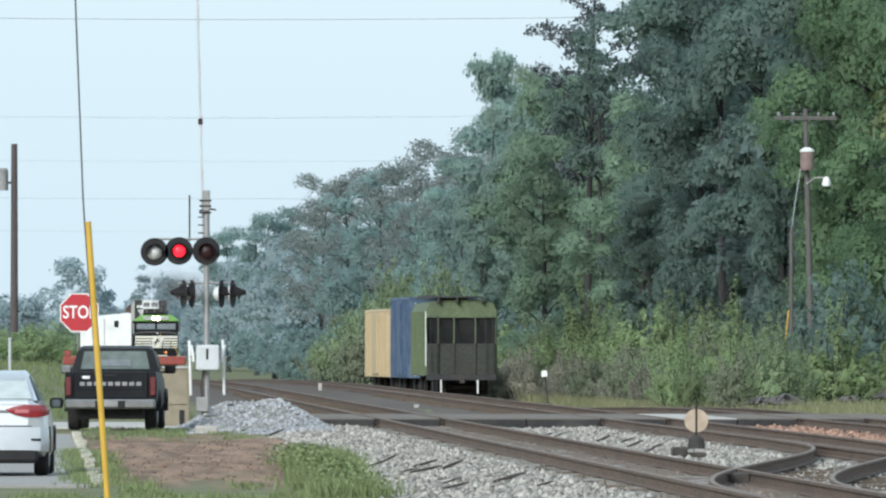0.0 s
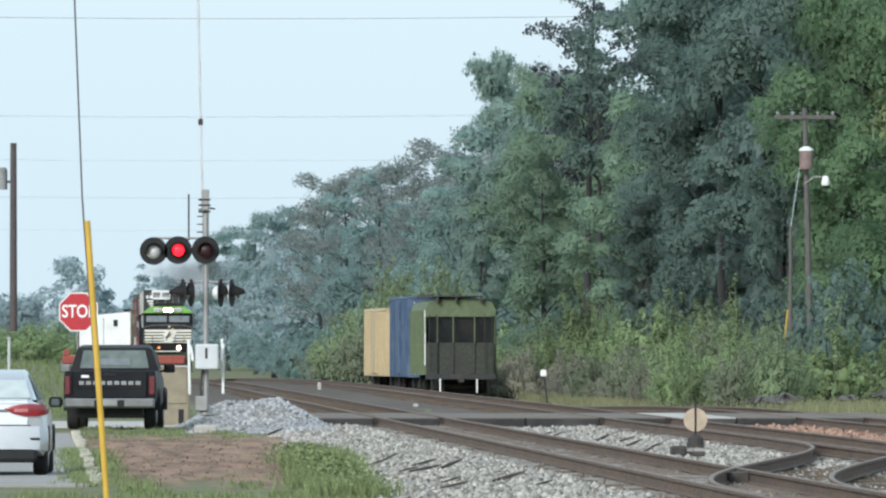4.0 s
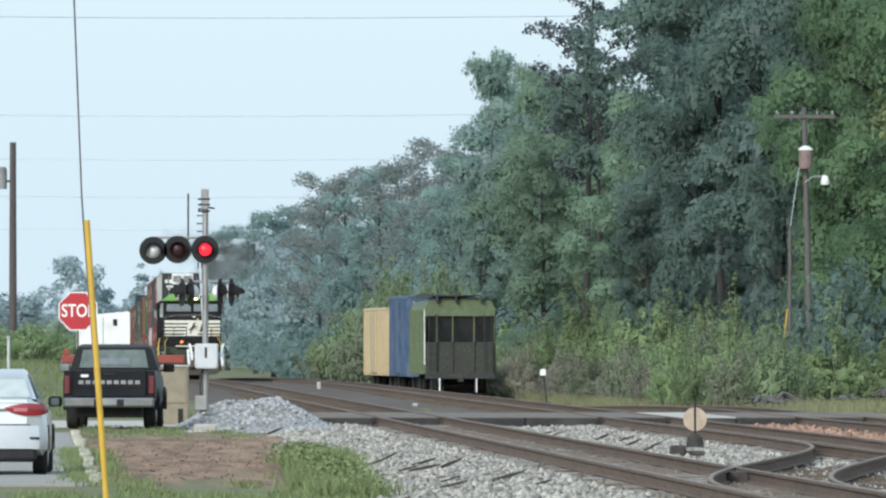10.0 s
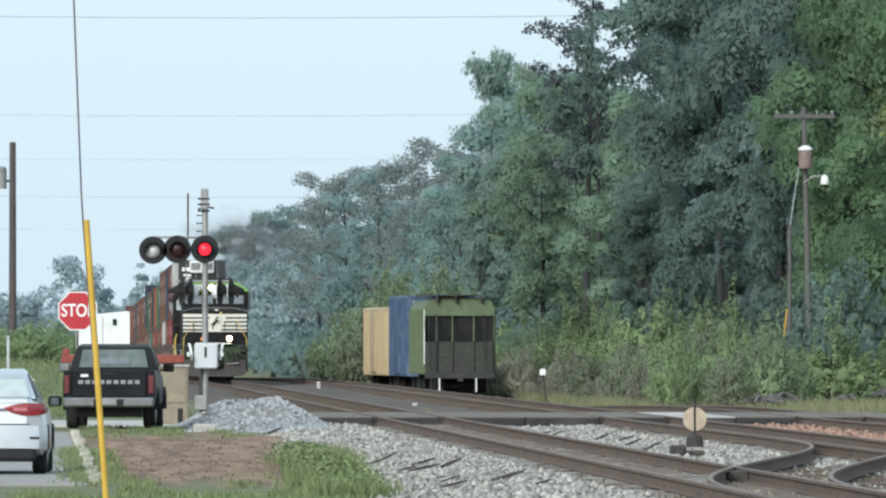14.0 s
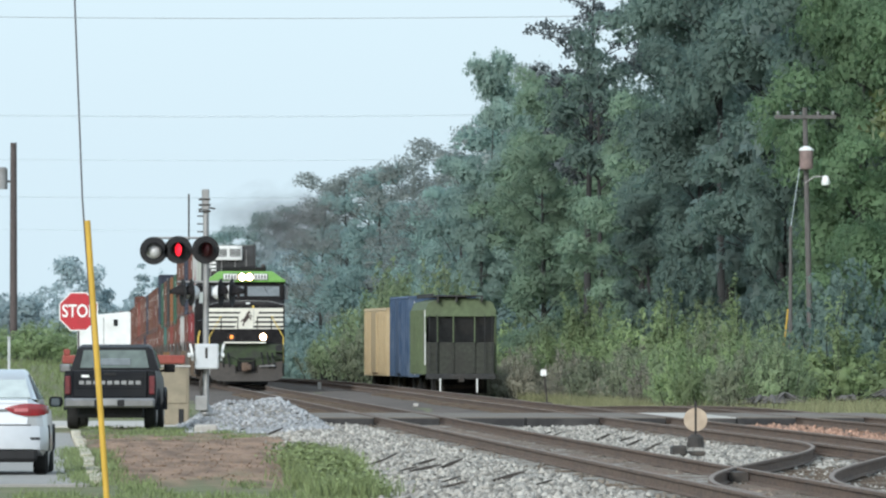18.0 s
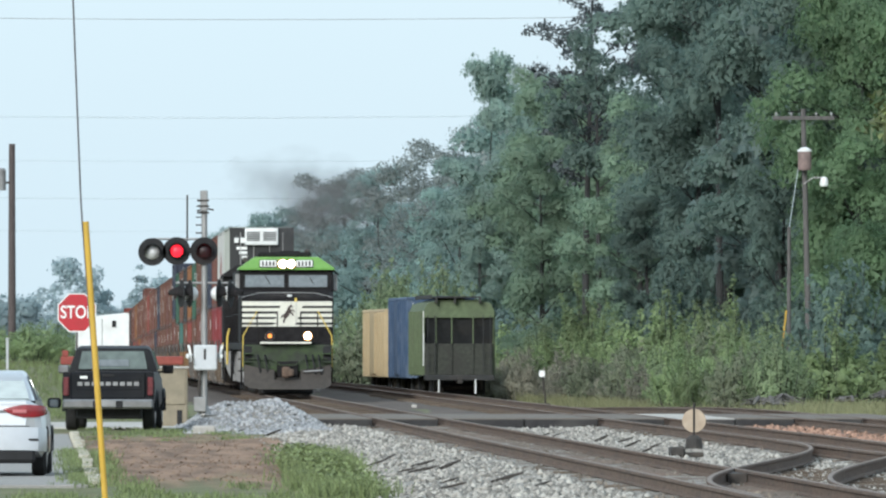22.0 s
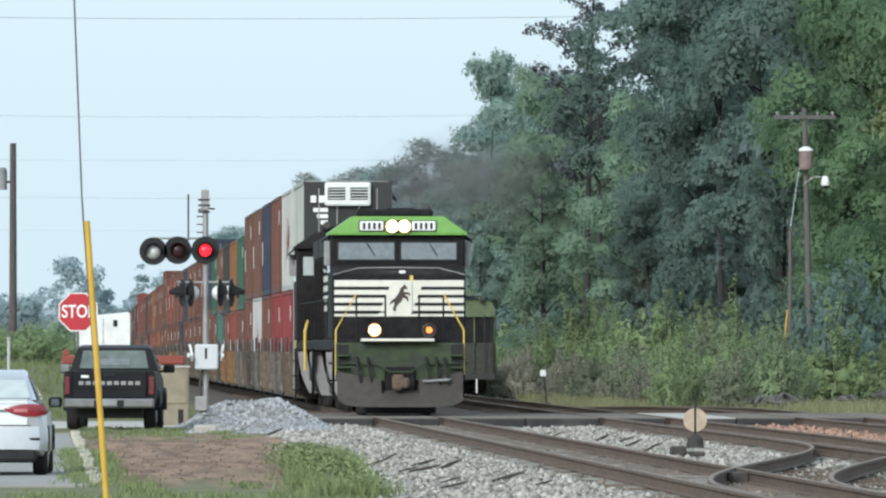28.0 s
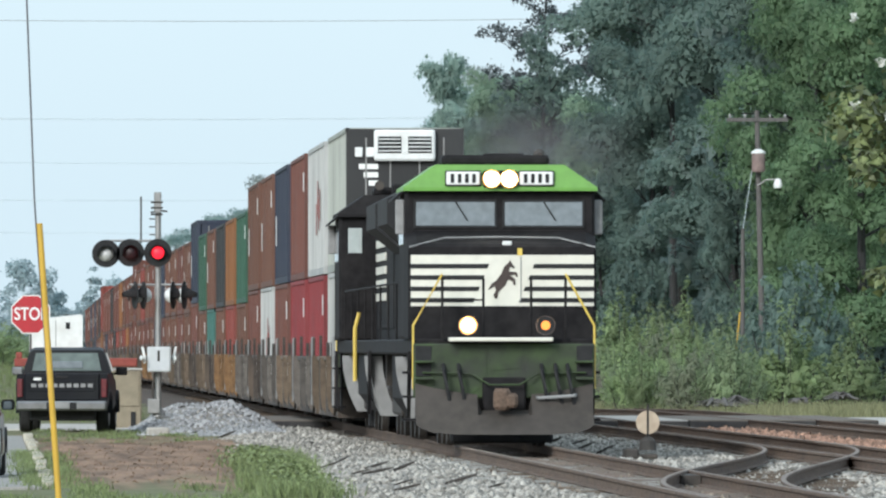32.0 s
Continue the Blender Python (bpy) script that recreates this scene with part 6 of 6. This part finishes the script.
for s_ in (-1, 1):
    part("side_window", Shape().loft([[(s_ * 0.765, -1.15, 1.07), (s_ * 0.765, 0.85, 1.05), (s_ * 0.60, 0.35, 1.38), (s_ * 0.60, -0.85, 1.42)], [(s_ * 0.74, -1.15, 1.07), (s_ * 0.74, 0.85, 1.05), (s_ * 0.58, 0.35, 1.38), (s_ * 0.58, -0.85, 1.42)]]), "glass", car)
    tail = part("tail_light", Shape().loft([[(s_ * a, y_, z0), (s_ * a, y_ - 0.012, (z0 + z1) / 2), (s_ * a, y_, z1), (s_ * (a - 0.06), y_ + 0.09, z1), (s_ * (a - 0.06), y_ + 0.09, z0)]
                                            for a, y_, z0, z1 in ((0.30, -2.30, 0.925, 0.955), (0.42, -2.312, 0.87, 0.99), (0.58, -2.315, 0.835, 1.015), (0.74, -2.295, 0.835, 1.01), (0.84, -2.22, 0.85, 1.0), (0.895, -2.08, 0.875, 0.985), (0.905, -1.92, 0.905, 0.965))]), "tail_red", car, "red wrap-around tail lamp", True)
    part("reverse_lens", Shape().box(s_ * 0.52 - 0.10, s_ * 0.52 + 0.10, -2.335, -2.31, 0.895, 0.945, 0.005), "tail_pink", tail)
    mir = part("mirror", Shape().box(s_ * 0.93 - 0.10, s_ * 0.93 + 0.10, 0.72, 0.86, 0.95, 1.10, 0.04), "black", car)
    part("mirror_glass", Shape().box(s_ * 0.93 - 0.075, s_ * 0.93 + 0.06, 0.705, 0.722, 0.965, 1.075, 0.02), "glass", mir)
    # black plate laid on the bumper as a slot, reflects nothing
    part("reflector", Shape().box(s_ * 0.70 - 0.09, s_ * 0.70 + 0.09, -2.335, -2.32, 0.50, 0.535, 0.005), "black_matte", car, "black plate drawn as a bumper slot")
    for y_ in (-1.42, 1.30):
        wheel(car, s_ * 0.775, y_, 0.315, 0.21, "galv")
        part("arch", Shape().tube([(s_ * 0.885, y_ + 0.36 * math.cos(a), 0.33 + 0.36 * math.sin(a)) for a in (math.pi * k / 10 for k in range(11))], 0.016, 6), "black_matte", car)
part("rear_bumper", Shape().loft([[(-w, y, z0), (w, y, z0), (w * 1.01, y, z0 + 0.14), (w, y + 0.03, z0 + 0.33), (-w, y + 0.03, z0 + 0.33), (-w * 1.01, y, z0 + 0.14)] for y, w, z0 in ((-2.345, 0.60, 0.37), (-2.31, 0.78, 0.36), (-2.2, 0.86, 0.35), (-1.85, 0.89, 0.34))]), "silver", car, smooth=True)
part("bumper_skirt", Shape().box(-0.74, 0.74, -2.32, -2.0, 0.20, 0.38, 0.04), "black_matte", car)
part("boot_seam", Shape().box(-0.66, 0.66, -2.30, -2.25, 0.700, 0.712), "black_matte", car)
part("underbody", Shape().box(-0.7, 0.7, -2.1, 2.1, 0.18, 0.32, 0.02), "black_matte", car)

# trailer rig and cabinet beyond the pickup
rig = thing("flatbed_trailer", "faded red flatbed trailer loaded with a white box", "trailer", pose(2.3, 300, -0.05))
part("deck", Shape().box(-1.62, 1.62, -1.2, 4.5, 1.40, 1.62, 0.03), "trailer_red", rig)
for x in (-1.5,):
    part("stake_side", Shape().box(x - 0.08, x + 0.08, -1.2, 4.5, 1.62, 1.78, 0.02), "trailer_red", rig)
for x in (-1.25, 1.25):
    for y_ in (0.6, 1.6):
        wheel(rig, x, y_, 0.45, 0.28, "grey_metal")
part("chassis", Shape().box(-0.9, 0.9, -1.0, 4.4, 0.85, 1.4, 0.03), "iron", rig)
box_load = thing("white_box_body", "plain white box body standing on the red trailer", "box body", pose(1.78, 300, 1.57))
part("shell", Shape().prism([(-0.70, 0.0), (0.70, 0.0), (0.70, 1.14), (0.62, 1.16), (-0.70, 1.02)], -0.9, 2.4), "white_metal", box_load)
part("vent", Shape().box(0.25, 0.36, -0.93, -0.899, 0.78, 0.95, 0.01), "black_matte", box_load)
part("door_seam", Shape().box(-0.02, 0.0, -0.905, -0.899, 0.05, 1.0), "grey_metal", box_load)
cab2 = thing("utility_cabinet", "tan metal utility cabinet beside the crossing", "cabinet", pose(3.20, 262, -0.06))
part("case", Shape().box(-0.42, 0.33, -0.4, 0.4, 0.0, 1.38, 0.03), "tan", cab2)
part("cabinet_lid", Shape().box(-0.45, 0.36, -0.43, 0.43, 1.38, 1.43, 0.02), "concrete", cab2)
part("cabinet_door", Shape().box(-0.38, 0.27, -0.415, -0.401, 0.55, 1.32, 0.01), "tan", cab2)
part("vent", Shape().box(0.08, 0.2, -0.412, -0.401, 0.05, 0.42), "black_matte", cab2)


# ---- parked freight cars ----
def freight_trucks(t, half):
    for y in (-half + 2.2, half - 2.2):
        truck = part("truck_frame", Shape().box(-1.1, -0.9, y - 1.1, y + 1.1, 0.5, 0.95, 0.05).box(0.9, 1.1, y - 1.1, y + 1.1, 0.5, 0.95, 0.05).box(-1.1, 1.1, y - 0.3, y + 0.3, 0.6, 1.1), "iron", t)
        wheel_pair(truck, y - 0.85, 0.42)
        wheel_pair(truck, y + 0.85, 0.42)
        part("brake_rigging", Shape().box(-1.25, 1.25, y - 0.6, y + 0.6, 0.30, 1.12, 0.05), "black_matte", t, "dark brake gear")
    part("coupler", Shape().box(-0.12, 0.12, -half - 0.6, half + 0.6, 0.82, 1.06, 0.03), "iron", t)


HY = 520.0


def heading(y):
    return math.degrees(math.atan2(yard_track(y - 8) - yard_track(y + 8), 16))


hz = dip(19, HY)
hopper = thing("hopper_car", "olive green covered hopper car with dark slanted end", "freight car", pose(yard_track(HY), HY, hz, 0, 0, heading(HY)))
freight_trucks(hopper, 8.2)
outline = [(-1.58, 1.15), (1.58, 1.15), (1.60, 4.1), (1.45, 4.45), (0.8, 4.62), (-0.8, 4.62), (-1.45, 4.45), (-1.60, 4.1)]
part("body", Shape().loft([[(x, -5.9, z) for x, z in outline], [(x, 7.4, z) for x, z in outline]]), "hopper", hopper, "olive green hopper body")
part("end_band", Shape().loft([[(x, y_, max(z, 3.80)) for x, z in outline] for y_ in (-7.6, -5.88)]), "hopper", hopper, "olive green end band under the roof")
# shade below the end band is put into this sheet's colour
part("slope_sheet", Shape().loft([[(-1.56, -7.5, 3.82), (1.56, -7.5, 3.82), (1.56, -5.95, 1.2), (-1.56, -5.95, 1.2)], [(-1.56, -7.4, 3.86), (1.56, -7.4, 3.86), (1.56, -5.9, 1.2), (-1.56, -5.9, 1.2)]]), "hopper_dark", hopper, "slanted end sheet coloured dark for its shade")
for s_ in (-1, 1):
    part("end_wing", Shape().prism([(-7.6, 3.82), (-5.9, 3.82), (-5.9, 1.2), (-7.0, 1.2)], s_ * 1.58 - 0.02, s_ * 1.58 + 0.02, "x"), "hopper", hopper)
part("end_sheet", Shape().box(-1.56, 1.56, -7.50, -7.42, 1.2, 2.62, 0.02), "hopper_end", hopper, "dark olive lower end sheet")
for x in (-1.05, -0.33, 0.64):
    part("end_post", Shape().box(x - 0.028, x + 0.028, -7.66, -7.58, 2.62, 3.9, 0.01), "hopper", hopper)
    part("end_stiffener", Shape().box(x - 0.05, x + 0.05, -7.56, -7.501, 1.22, 2.62, 0.02), "hopper_end", hopper)
for s_ in (-1, 1):
    part("end_ladder", Shape().tube([(s_ * 1.42, -7.70, 1.3), (s_ * 1.42, -7.70, 3.9)], 0.02, 5).tube([(s_ * 1.10, -7.70, 1.3), (s_ * 1.10, -7.70, 3.9)], 0.02, 5)
         .box(min(s_ * 1.42, s_ * 1.10), max(s_ * 1.42, s_ * 1.10), -7.715, -7.69, 1.6, 1.63).box(min(s_ * 1.42, s_ * 1.10), max(s_ * 1.42, s_ * 1.10), -7.715, -7.69, 2.2, 2.23), "hopper_dark", hopper)
part("end_beam", Shape().box(-1.58, 1.58, -8.2, -7.42, 0.95, 1.2, 0.03), "hopper_dark", hopper)
for x in (-0.95, 0.72):
    part("grab_rail", Shape().box(x - 0.035, x + 0.035, -8.22, -8.18, 0.35, 0.98, 0.005), "white_metal", hopper, "white end bar")
part("roof_walk", Shape().box(-1.05, 0.95, -7.9, 8.0, 4.70, 4.76).box(-1.3, -1.24, -8.0, 8.0, 4.66, 4.84), "hopper_dark", hopper)
for x in (-1.05, -0.2, 0.95):
    part("walk_bracket", Shape().box(x - 0.04, x + 0.04, -7.95, -7.6, 4.45, 4.74), "hopper_dark", hopper)
for k in range(9):
    part("roof_hatch", Shape().lathe([(0.0, 4.6), (0.3, 4.6), (0.3, 4.72), (0.0, 4.76)], "z", 12, (0, -6.4 + 1.6 * k, 0)), "hopper_dark", hopper)
for s in (-1, 1):
    for k in range(11):
        part("side_post", Shape().box(s * 1.60 - 0.05, s * 1.60 + 0.05, -7.3 + 1.44 * k, -7.18 + 1.44 * k, 1.2, 4.1), "hopper", hopper)
part("corner_strip", Shape().box(-1.63, -1.58, -7.43, -7.36, 1.6, 4.1), "white_metal", hopper, "white corner strip")


def boxcar(y, label, mat, height, offset):
    t = thing("box_car", label, "freight car", pose(yard_track(y) + offset, y, hz, 0, 0, heading(y)))
    freight_trucks(t, 8.0)
    part("body", Shape().box(-1.58, 1.58, -7.6, 7.6, 1.0, height - 0.15, 0.02), mat, t)
    part("roof", Shape().prism([(-1.6, height - 0.15), (1.6, height - 0.15), (1.55, height - 0.05), (0, height), (-1.55, height - 0.05)], -7.65, 7.65), mat, t)
    for s in (-1, 1):
        part("sliding_door", Shape().box(s * 1.62 - 0.04, s * 1.62 + 0.04, -1.5, 1.5, 1.15, height - 0.3, 0.02), mat, t)
        for k in range(10):
            yy_ = -7.3 + 1.5 * k
            if abs(yy_) > 1.8:
                part("side_post", Shape().box(s * 1.60 - 0.035, s * 1.60 + 0.035, yy_ - 0.05, yy_ + 0.05, 1.05, height - 0.2), mat, t)
    part("ladder", Shape().tube([(-1.3, -7.66, 1.1), (-1.3, -7.66, height - 0.3)], 0.02, 5).tube([(-0.9, -7.66, 1.1), (-0.9, -7.66, height - 0.3)], 0.02, 5), "white_metal", t)
    return t


boxcar(HY + 17.6, "dull blue steel boxcar on the storage track", "box_blue", 4.86, 0.0)
boxcar(HY + 35.2, "pale tan covered freight car on the storage track", "box_tan", 4.36, 0.0)

# ---- trackside small things ----
stand = thing("switch_stand", "low switch stand with round tan target beside the crossover", "switch stand", pose(10.85, 186, 0.0))
part("stand_base", Shape().box(-0.40, -0.16, -0.35, 0.35, 0.0, 0.17, 0.03).box(-0.2, 0.15, -0.3, 0.3, 0.0, 0.08, 0.02).lathe([(0.0, 0.14), (0.15, 0.14), (0.13, 0.30), (0.06, 0.36), (0.0, 0.36)], "z", 14), "iron", stand)
part("stand_post", Shape().tube([(0, 0, 0.2), (0, 0, 0.9)], 0.018, 8), "iron", stand)
part("target", Shape().lathe([(0.0, -0.012), (0.195, -0.012), (0.195, 0.0), (0.0, 0.0)], "y", 28, (0.0, -0.02, 0.60)), "target", stand, "round faded tan target")
part("target_spine", Shape().box(-0.016, 0.016, -0.042, -0.033, 0.35, 0.82), "black_matte", stand)
far_stand = thing("switch_stand", "far switch stand with white target beside the storage track", "switch stand", pose(16.9, 376, -0.25))
part("stand_base", Shape().box(-0.25, 0.25, -0.2, 0.2, 0.0, 0.2, 0.02), "iron", far_stand)
part("stand_post", Shape().tube([(0.1, 0, 0.1), (-0.02, 0, 1.15)], 0.03, 8), "wood_dark", far_stand)
part("target", Shape().box(-0.14, 0.06, -0.03, -0.01, 1.08, 1.30, 0.04), "sign_white", far_stand, "white target flag")
for x, y_, h in ((12.0, 480, 0.32), (11.5, 343, 0.10)):
    mk = thing("track_marker", "small white marker post beside the rails", "marker", pose(x, y_, -0.02))
    part("marker_post", Shape().box(-0.08, 0.08, -0.05, 0.05, 0.0, h, 0.02), "concrete", mk)
old_ties = [(5.75, 168, 20), (5.5, 160, 33), (5.35, 146, 24), (6.2, 149, 18), (4.4, 246, 85), (3.8, 246.5, 80), (5.0, 239, 70), (10.8, 205, 40), (11.1, 203, 30), (11.2, 215, 15)]
sr = random.Random(12)
old_ties += [(sr.uniform(5.0, 6.6), sr.uniform(141, 182), sr.uniform(-200, 200)) for k in range(7)] + [(sr.uniform(10.2, 12.2), sr.uniform(165, 230), sr.uniform(-200, 200)) for k in range(4)]
for x, y_, a in old_ties:
    st = thing("timber_scrap", "broken dark piece of old tie on the ballast", "timber", pose(x, y_, bed_height(x, y_) + 0.07, 0, -tr.uniform(8, 24), a * 0.3), "timber scraps")
    st.matrix_basis = st.matrix_basis @ Matrix.Diagonal((*(tr.uniform(0.3, 0.9),) * 3, 1))
    part("splinter", Shape().loft([[(-0.3, -0.02, 0), (-0.3, 0.02, 0), (-0.3, 0.02, 0.03), (-0.3, -0.02, 0.03)], [(0.05, -0.035, -0.02), (0.05, 0.03, -0.02), (0.05, 0.03, 0.04), (0.05, -0.03, 0.035)], [(0.3, -0.012, 0), (0.3, 0.03, 0), (0.3, 0.02, 0.025), (0.3, -0.01, 0.02)]]), "wood_dark", st)
for x, y_, z_, s in ((24.4, 378, -0.1, 1.0), (25.2, 381, -0.1, 1.15), (27.3, 380, 0.0, 0.6), (29.0, 384, 0.1, 0.9)):
    pile = thing("brush_pile", "pile of dead grey branches and roots", "brush pile", pose(x, y_, z_, 0, 0, s * 200) @ Matrix.Diagonal((1.15, 1.15, 0.6, 1)), "brush piles")
    q = random.Random(int(x * 10))
    for k in range(14):
        a, l_ = q.uniform(0, 6.28), q.uniform(0.3, 0.75) * s
        part("branch", Shape().tube([(math.cos(a) * l_, math.sin(a) * l_, 0.0), (q.uniform(-0.2, 0.2), q.uniform(-0.2, 0.2), q.uniform(0.15, 0.5) * s), (-math.cos(a + 0.5) * l_, -math.sin(a + 0.5) * l_, q.uniform(0, 0.3))], [0.05, 0.06, 0.02], 6), "pole", pile)
# flowering tree at the edge of the wood
gm = tree_meshes(44, 13, 2.6, 0.22, "leaf_gold", "round", 18, 0.13, 0.6)
bloom_tree = thing("flowering_tree", "waxy yellow-green tree with large white blossoms", "tree", pose(26.3, 312, -0.2))
part("trunk", gm[0], "bark", bloom_tree)
part("crown", gm[1], "leaf_gold", bloom_tree)
q = np.random.default_rng(4)
bloom = quads("blossom", leaves(np.repeat([[0, 0, 0]], 9, 0) + q.normal(scale=0.05, size=(9, 3)), 0.15, q), 4, "petal")
for k in range(16):
    a, z_ = q.uniform(0, 6.28), q.uniform(4, 12)
    part("blossom", bloom, "petal", bloom_tree, m=pose(math.cos(a) * 2.4, -abs(math.sin(a)) * 2.6, z_, 0, 0, k * 40))

post = thing("white_post", "slim pale grey post standing in the field", "post", pose(-1.03, 420, -0.1))
part("post_shaft", Shape().box(-0.05, 0.05, -0.05, 0.05, 0.0, 2.2, 0.02), "arm_grey", post)
part("post_cap", Shape().box(-0.07, 0.07, -0.07, 0.07, 2.2, 2.27, 0.02), "arm_grey", post)


# ---- exhaust smoke: soft rigid puffs that ride behind the stack ----
def smoke_material():
    m = bpy.data.materials.new("diesel_smoke")
    m.use_nodes = True
    n, l = m.node_tree.nodes, m.node_tree.links
    tc = n.new("ShaderNodeTexCoord")
    flat = n.new("ShaderNodeMapping")
    flat.inputs["Scale"].default_value = (1, 0, 1)
    l.new(tc.outputs["Object"], flat.inputs[0])
    dist = n.new("ShaderNodeVectorMath")
    dist.operation = "LENGTH"
    l.new(flat.outputs[0], dist.inputs[0])
    tex = n.new("ShaderNodeTexNoise")
    tex.inputs["Scale"].default_value, tex.inputs["Detail"].default_value = 1.6, 5
    l.new(flat.outputs[0], tex.inputs["Vector"])
    bend = n.new("ShaderNodeMath")
    bend.operation = "MULTIPLY_ADD"
    bend.inputs[1].default_value, bend.inputs[2].default_value = 1.1, -0.55
    l.new(tex.outputs["Fac"], bend.inputs[0])
    tot = n.new("ShaderNodeMath")
    tot.operation = "ADD"
    l.new(dist.outputs["Value"], tot.inputs[0])
    l.new(bend.outputs[0], tot.inputs[1])
    fade = n.new("ShaderNodeMapRange")
    fade.interpolation_type = "SMOOTHSTEP"
    fade.inputs[1].default_value, fade.inputs[2].default_value, fade.inputs[3].default_value, fade.inputs[4].default_value = 0.0, 0.9, 0.27, 0.0
    l.new(tot.outputs[0], fade.inputs[0])
    b = n["Principled BSDF"]
    b.inputs["Base Color"].default_value = (0.10, 0.10, 0.105, 1)
    b.inputs["Roughness"].default_value = 1.0
    b.inputs["Specular IOR Level"].default_value = 0.0
    l.new(fade.outputs[0], b.inputs["Alpha"])
    return m


MAT["smoke"] = smoke_material()


def puff_mesh(seed):
    bm = bmesh.new()
    bmesh.ops.create_icosphere(bm, subdivisions=4, radius=1.0)
    for v in bm.verts:
        v.co *= 1.0 + 0.22 * noise.noise(v.co * 1.7 + Vector((seed * 7.1, 0, 0)))
    me = bpy.data.meshes.new("puff")
    bm.to_mesh(me)
    bm.free()
    me.polygons.foreach_set("use_smooth", [True] * len(me.polygons))
    return me


SMOKE = []
# sideways from the stack, behind the headlight, height, size across, height, drift a second (back, up)
for i, (dx, back, z, w, h, up) in enumerate(((0.7, 13, 5.7, 1.2, 0.9, 0.0), (1.7, 22, 6.4, 2.1, 1.4, 0.01), (3.0, 34, 7.0, 3.0, 1.9, 0.015), (1.8, 52, 7.2, 3.8, 2.0, 0.02))):
    ob = tagged(new("smoke_puff", puff_mesh(i)), "thin dark grey diesel smoke above the locomotives", "smoke", "smoke puffs", "stuff")
    ob.data.materials.append(MAT["smoke"])
    ob.scale = (w, 2.5, h)
    SMOKE.append((ob, dx, back, z, up))


# ---- everything that moves ----
def flash_rows(base, turns):
    """Rows of a lamp that turns half round at each moment in turns; it starts with the lit face out."""
    rows, angle = [(0.0, base)], 0
    for s in turns:
        for k in range(4):
            rows.append((s + k / FPS, base @ pose(0, 0, 0, 0, 0, angle + 60 * k)))
        angle += 180
    return rows + [(32.1, base @ pose(0, 0, 0, 0, 0, angle))]


def motions():
    for row in train:
        ob, back, turn = row[:3]
        z = row[3] if len(row) > 3 else 0.0
        walk(ob, [(t, pose(MAIN - 0.045 * (back < 1), TRAIN_START - TRAIN_SPEED * t + back, z + fall(TRAIN_START - TRAIN_SPEED * t + back), 0, 0, turn)) for t in range(0, 33, 4)])
    for i, (ob, dx, back, z, up) in enumerate(SMOKE):
        walk(ob, [(t, pose(MAIN + dx + 0.12 * i * max(0, t - 23) + 0.3 * math.sin(t * 0.7 + i), TRAIN_START - TRAIN_SPEED * t + back + 0.9 * i * max(0, t - 23) ** 1.5, z + 0.15 * math.sin(t * 0.9 + 2 * i) + up * t - 0.08 * i * max(0, t - 23) + fall(TRAIN_START - TRAIN_SPEED * t), 0, 8 * math.sin(t * 0.5 + i), 0)) for t in range(0, 33, 2)])
    # gate: upright, then swinging down away from the camera
    base = pose(0.0, 0.22, 1.62)
    angles = [(0, 0), (3.2, 0), (3.9, 4), (5.5, 25), (6, 30.4), (6.5, 35.5), (7, 39.5), (7.5, 45.5), (8, 52), (8.5, 57.8), (9, 64), (9.5, 70), (10, 76), (10.5, 82), (11, 87), (11.4, 89.5), (32, 89.5)]
    walk(gate, [(t, base @ pose(0, 0, 0, 0, -1.5 * max(0.0, 1 - a / 25), 0) @ pose(0, 0, 0, -a, 0, 0)) for t, a in angles])
    # crossing lamps wink in turn every 1.286 s
    period = 1.286
    on = [period * (k - 0.58) for k in range(0, 27)]
    right = sorted([s for s in on if s > 0] + [s + 0.53 * period for s in on if s + 0.53 * period > 0])
    walk(FLASH_RIGHT, flash_rows(pose(0, -0.16, 0, 0, 0, 180), [s for s in right if s < 31.9]))
    walk(FLASH_MIDDLE, flash_rows(pose(0, -0.16, 0), [s for s in right if s < 31.9]))
    # ditch lights change over about once a second
    for ob, x in DITCH:
        first = 0 if x < 0 else 180
        walk(ob, flash_rows(pose(x, -1.70, 2.20, 0, 0, first), [0.985 + 1.045 * k for k in range(30)]))


motions()
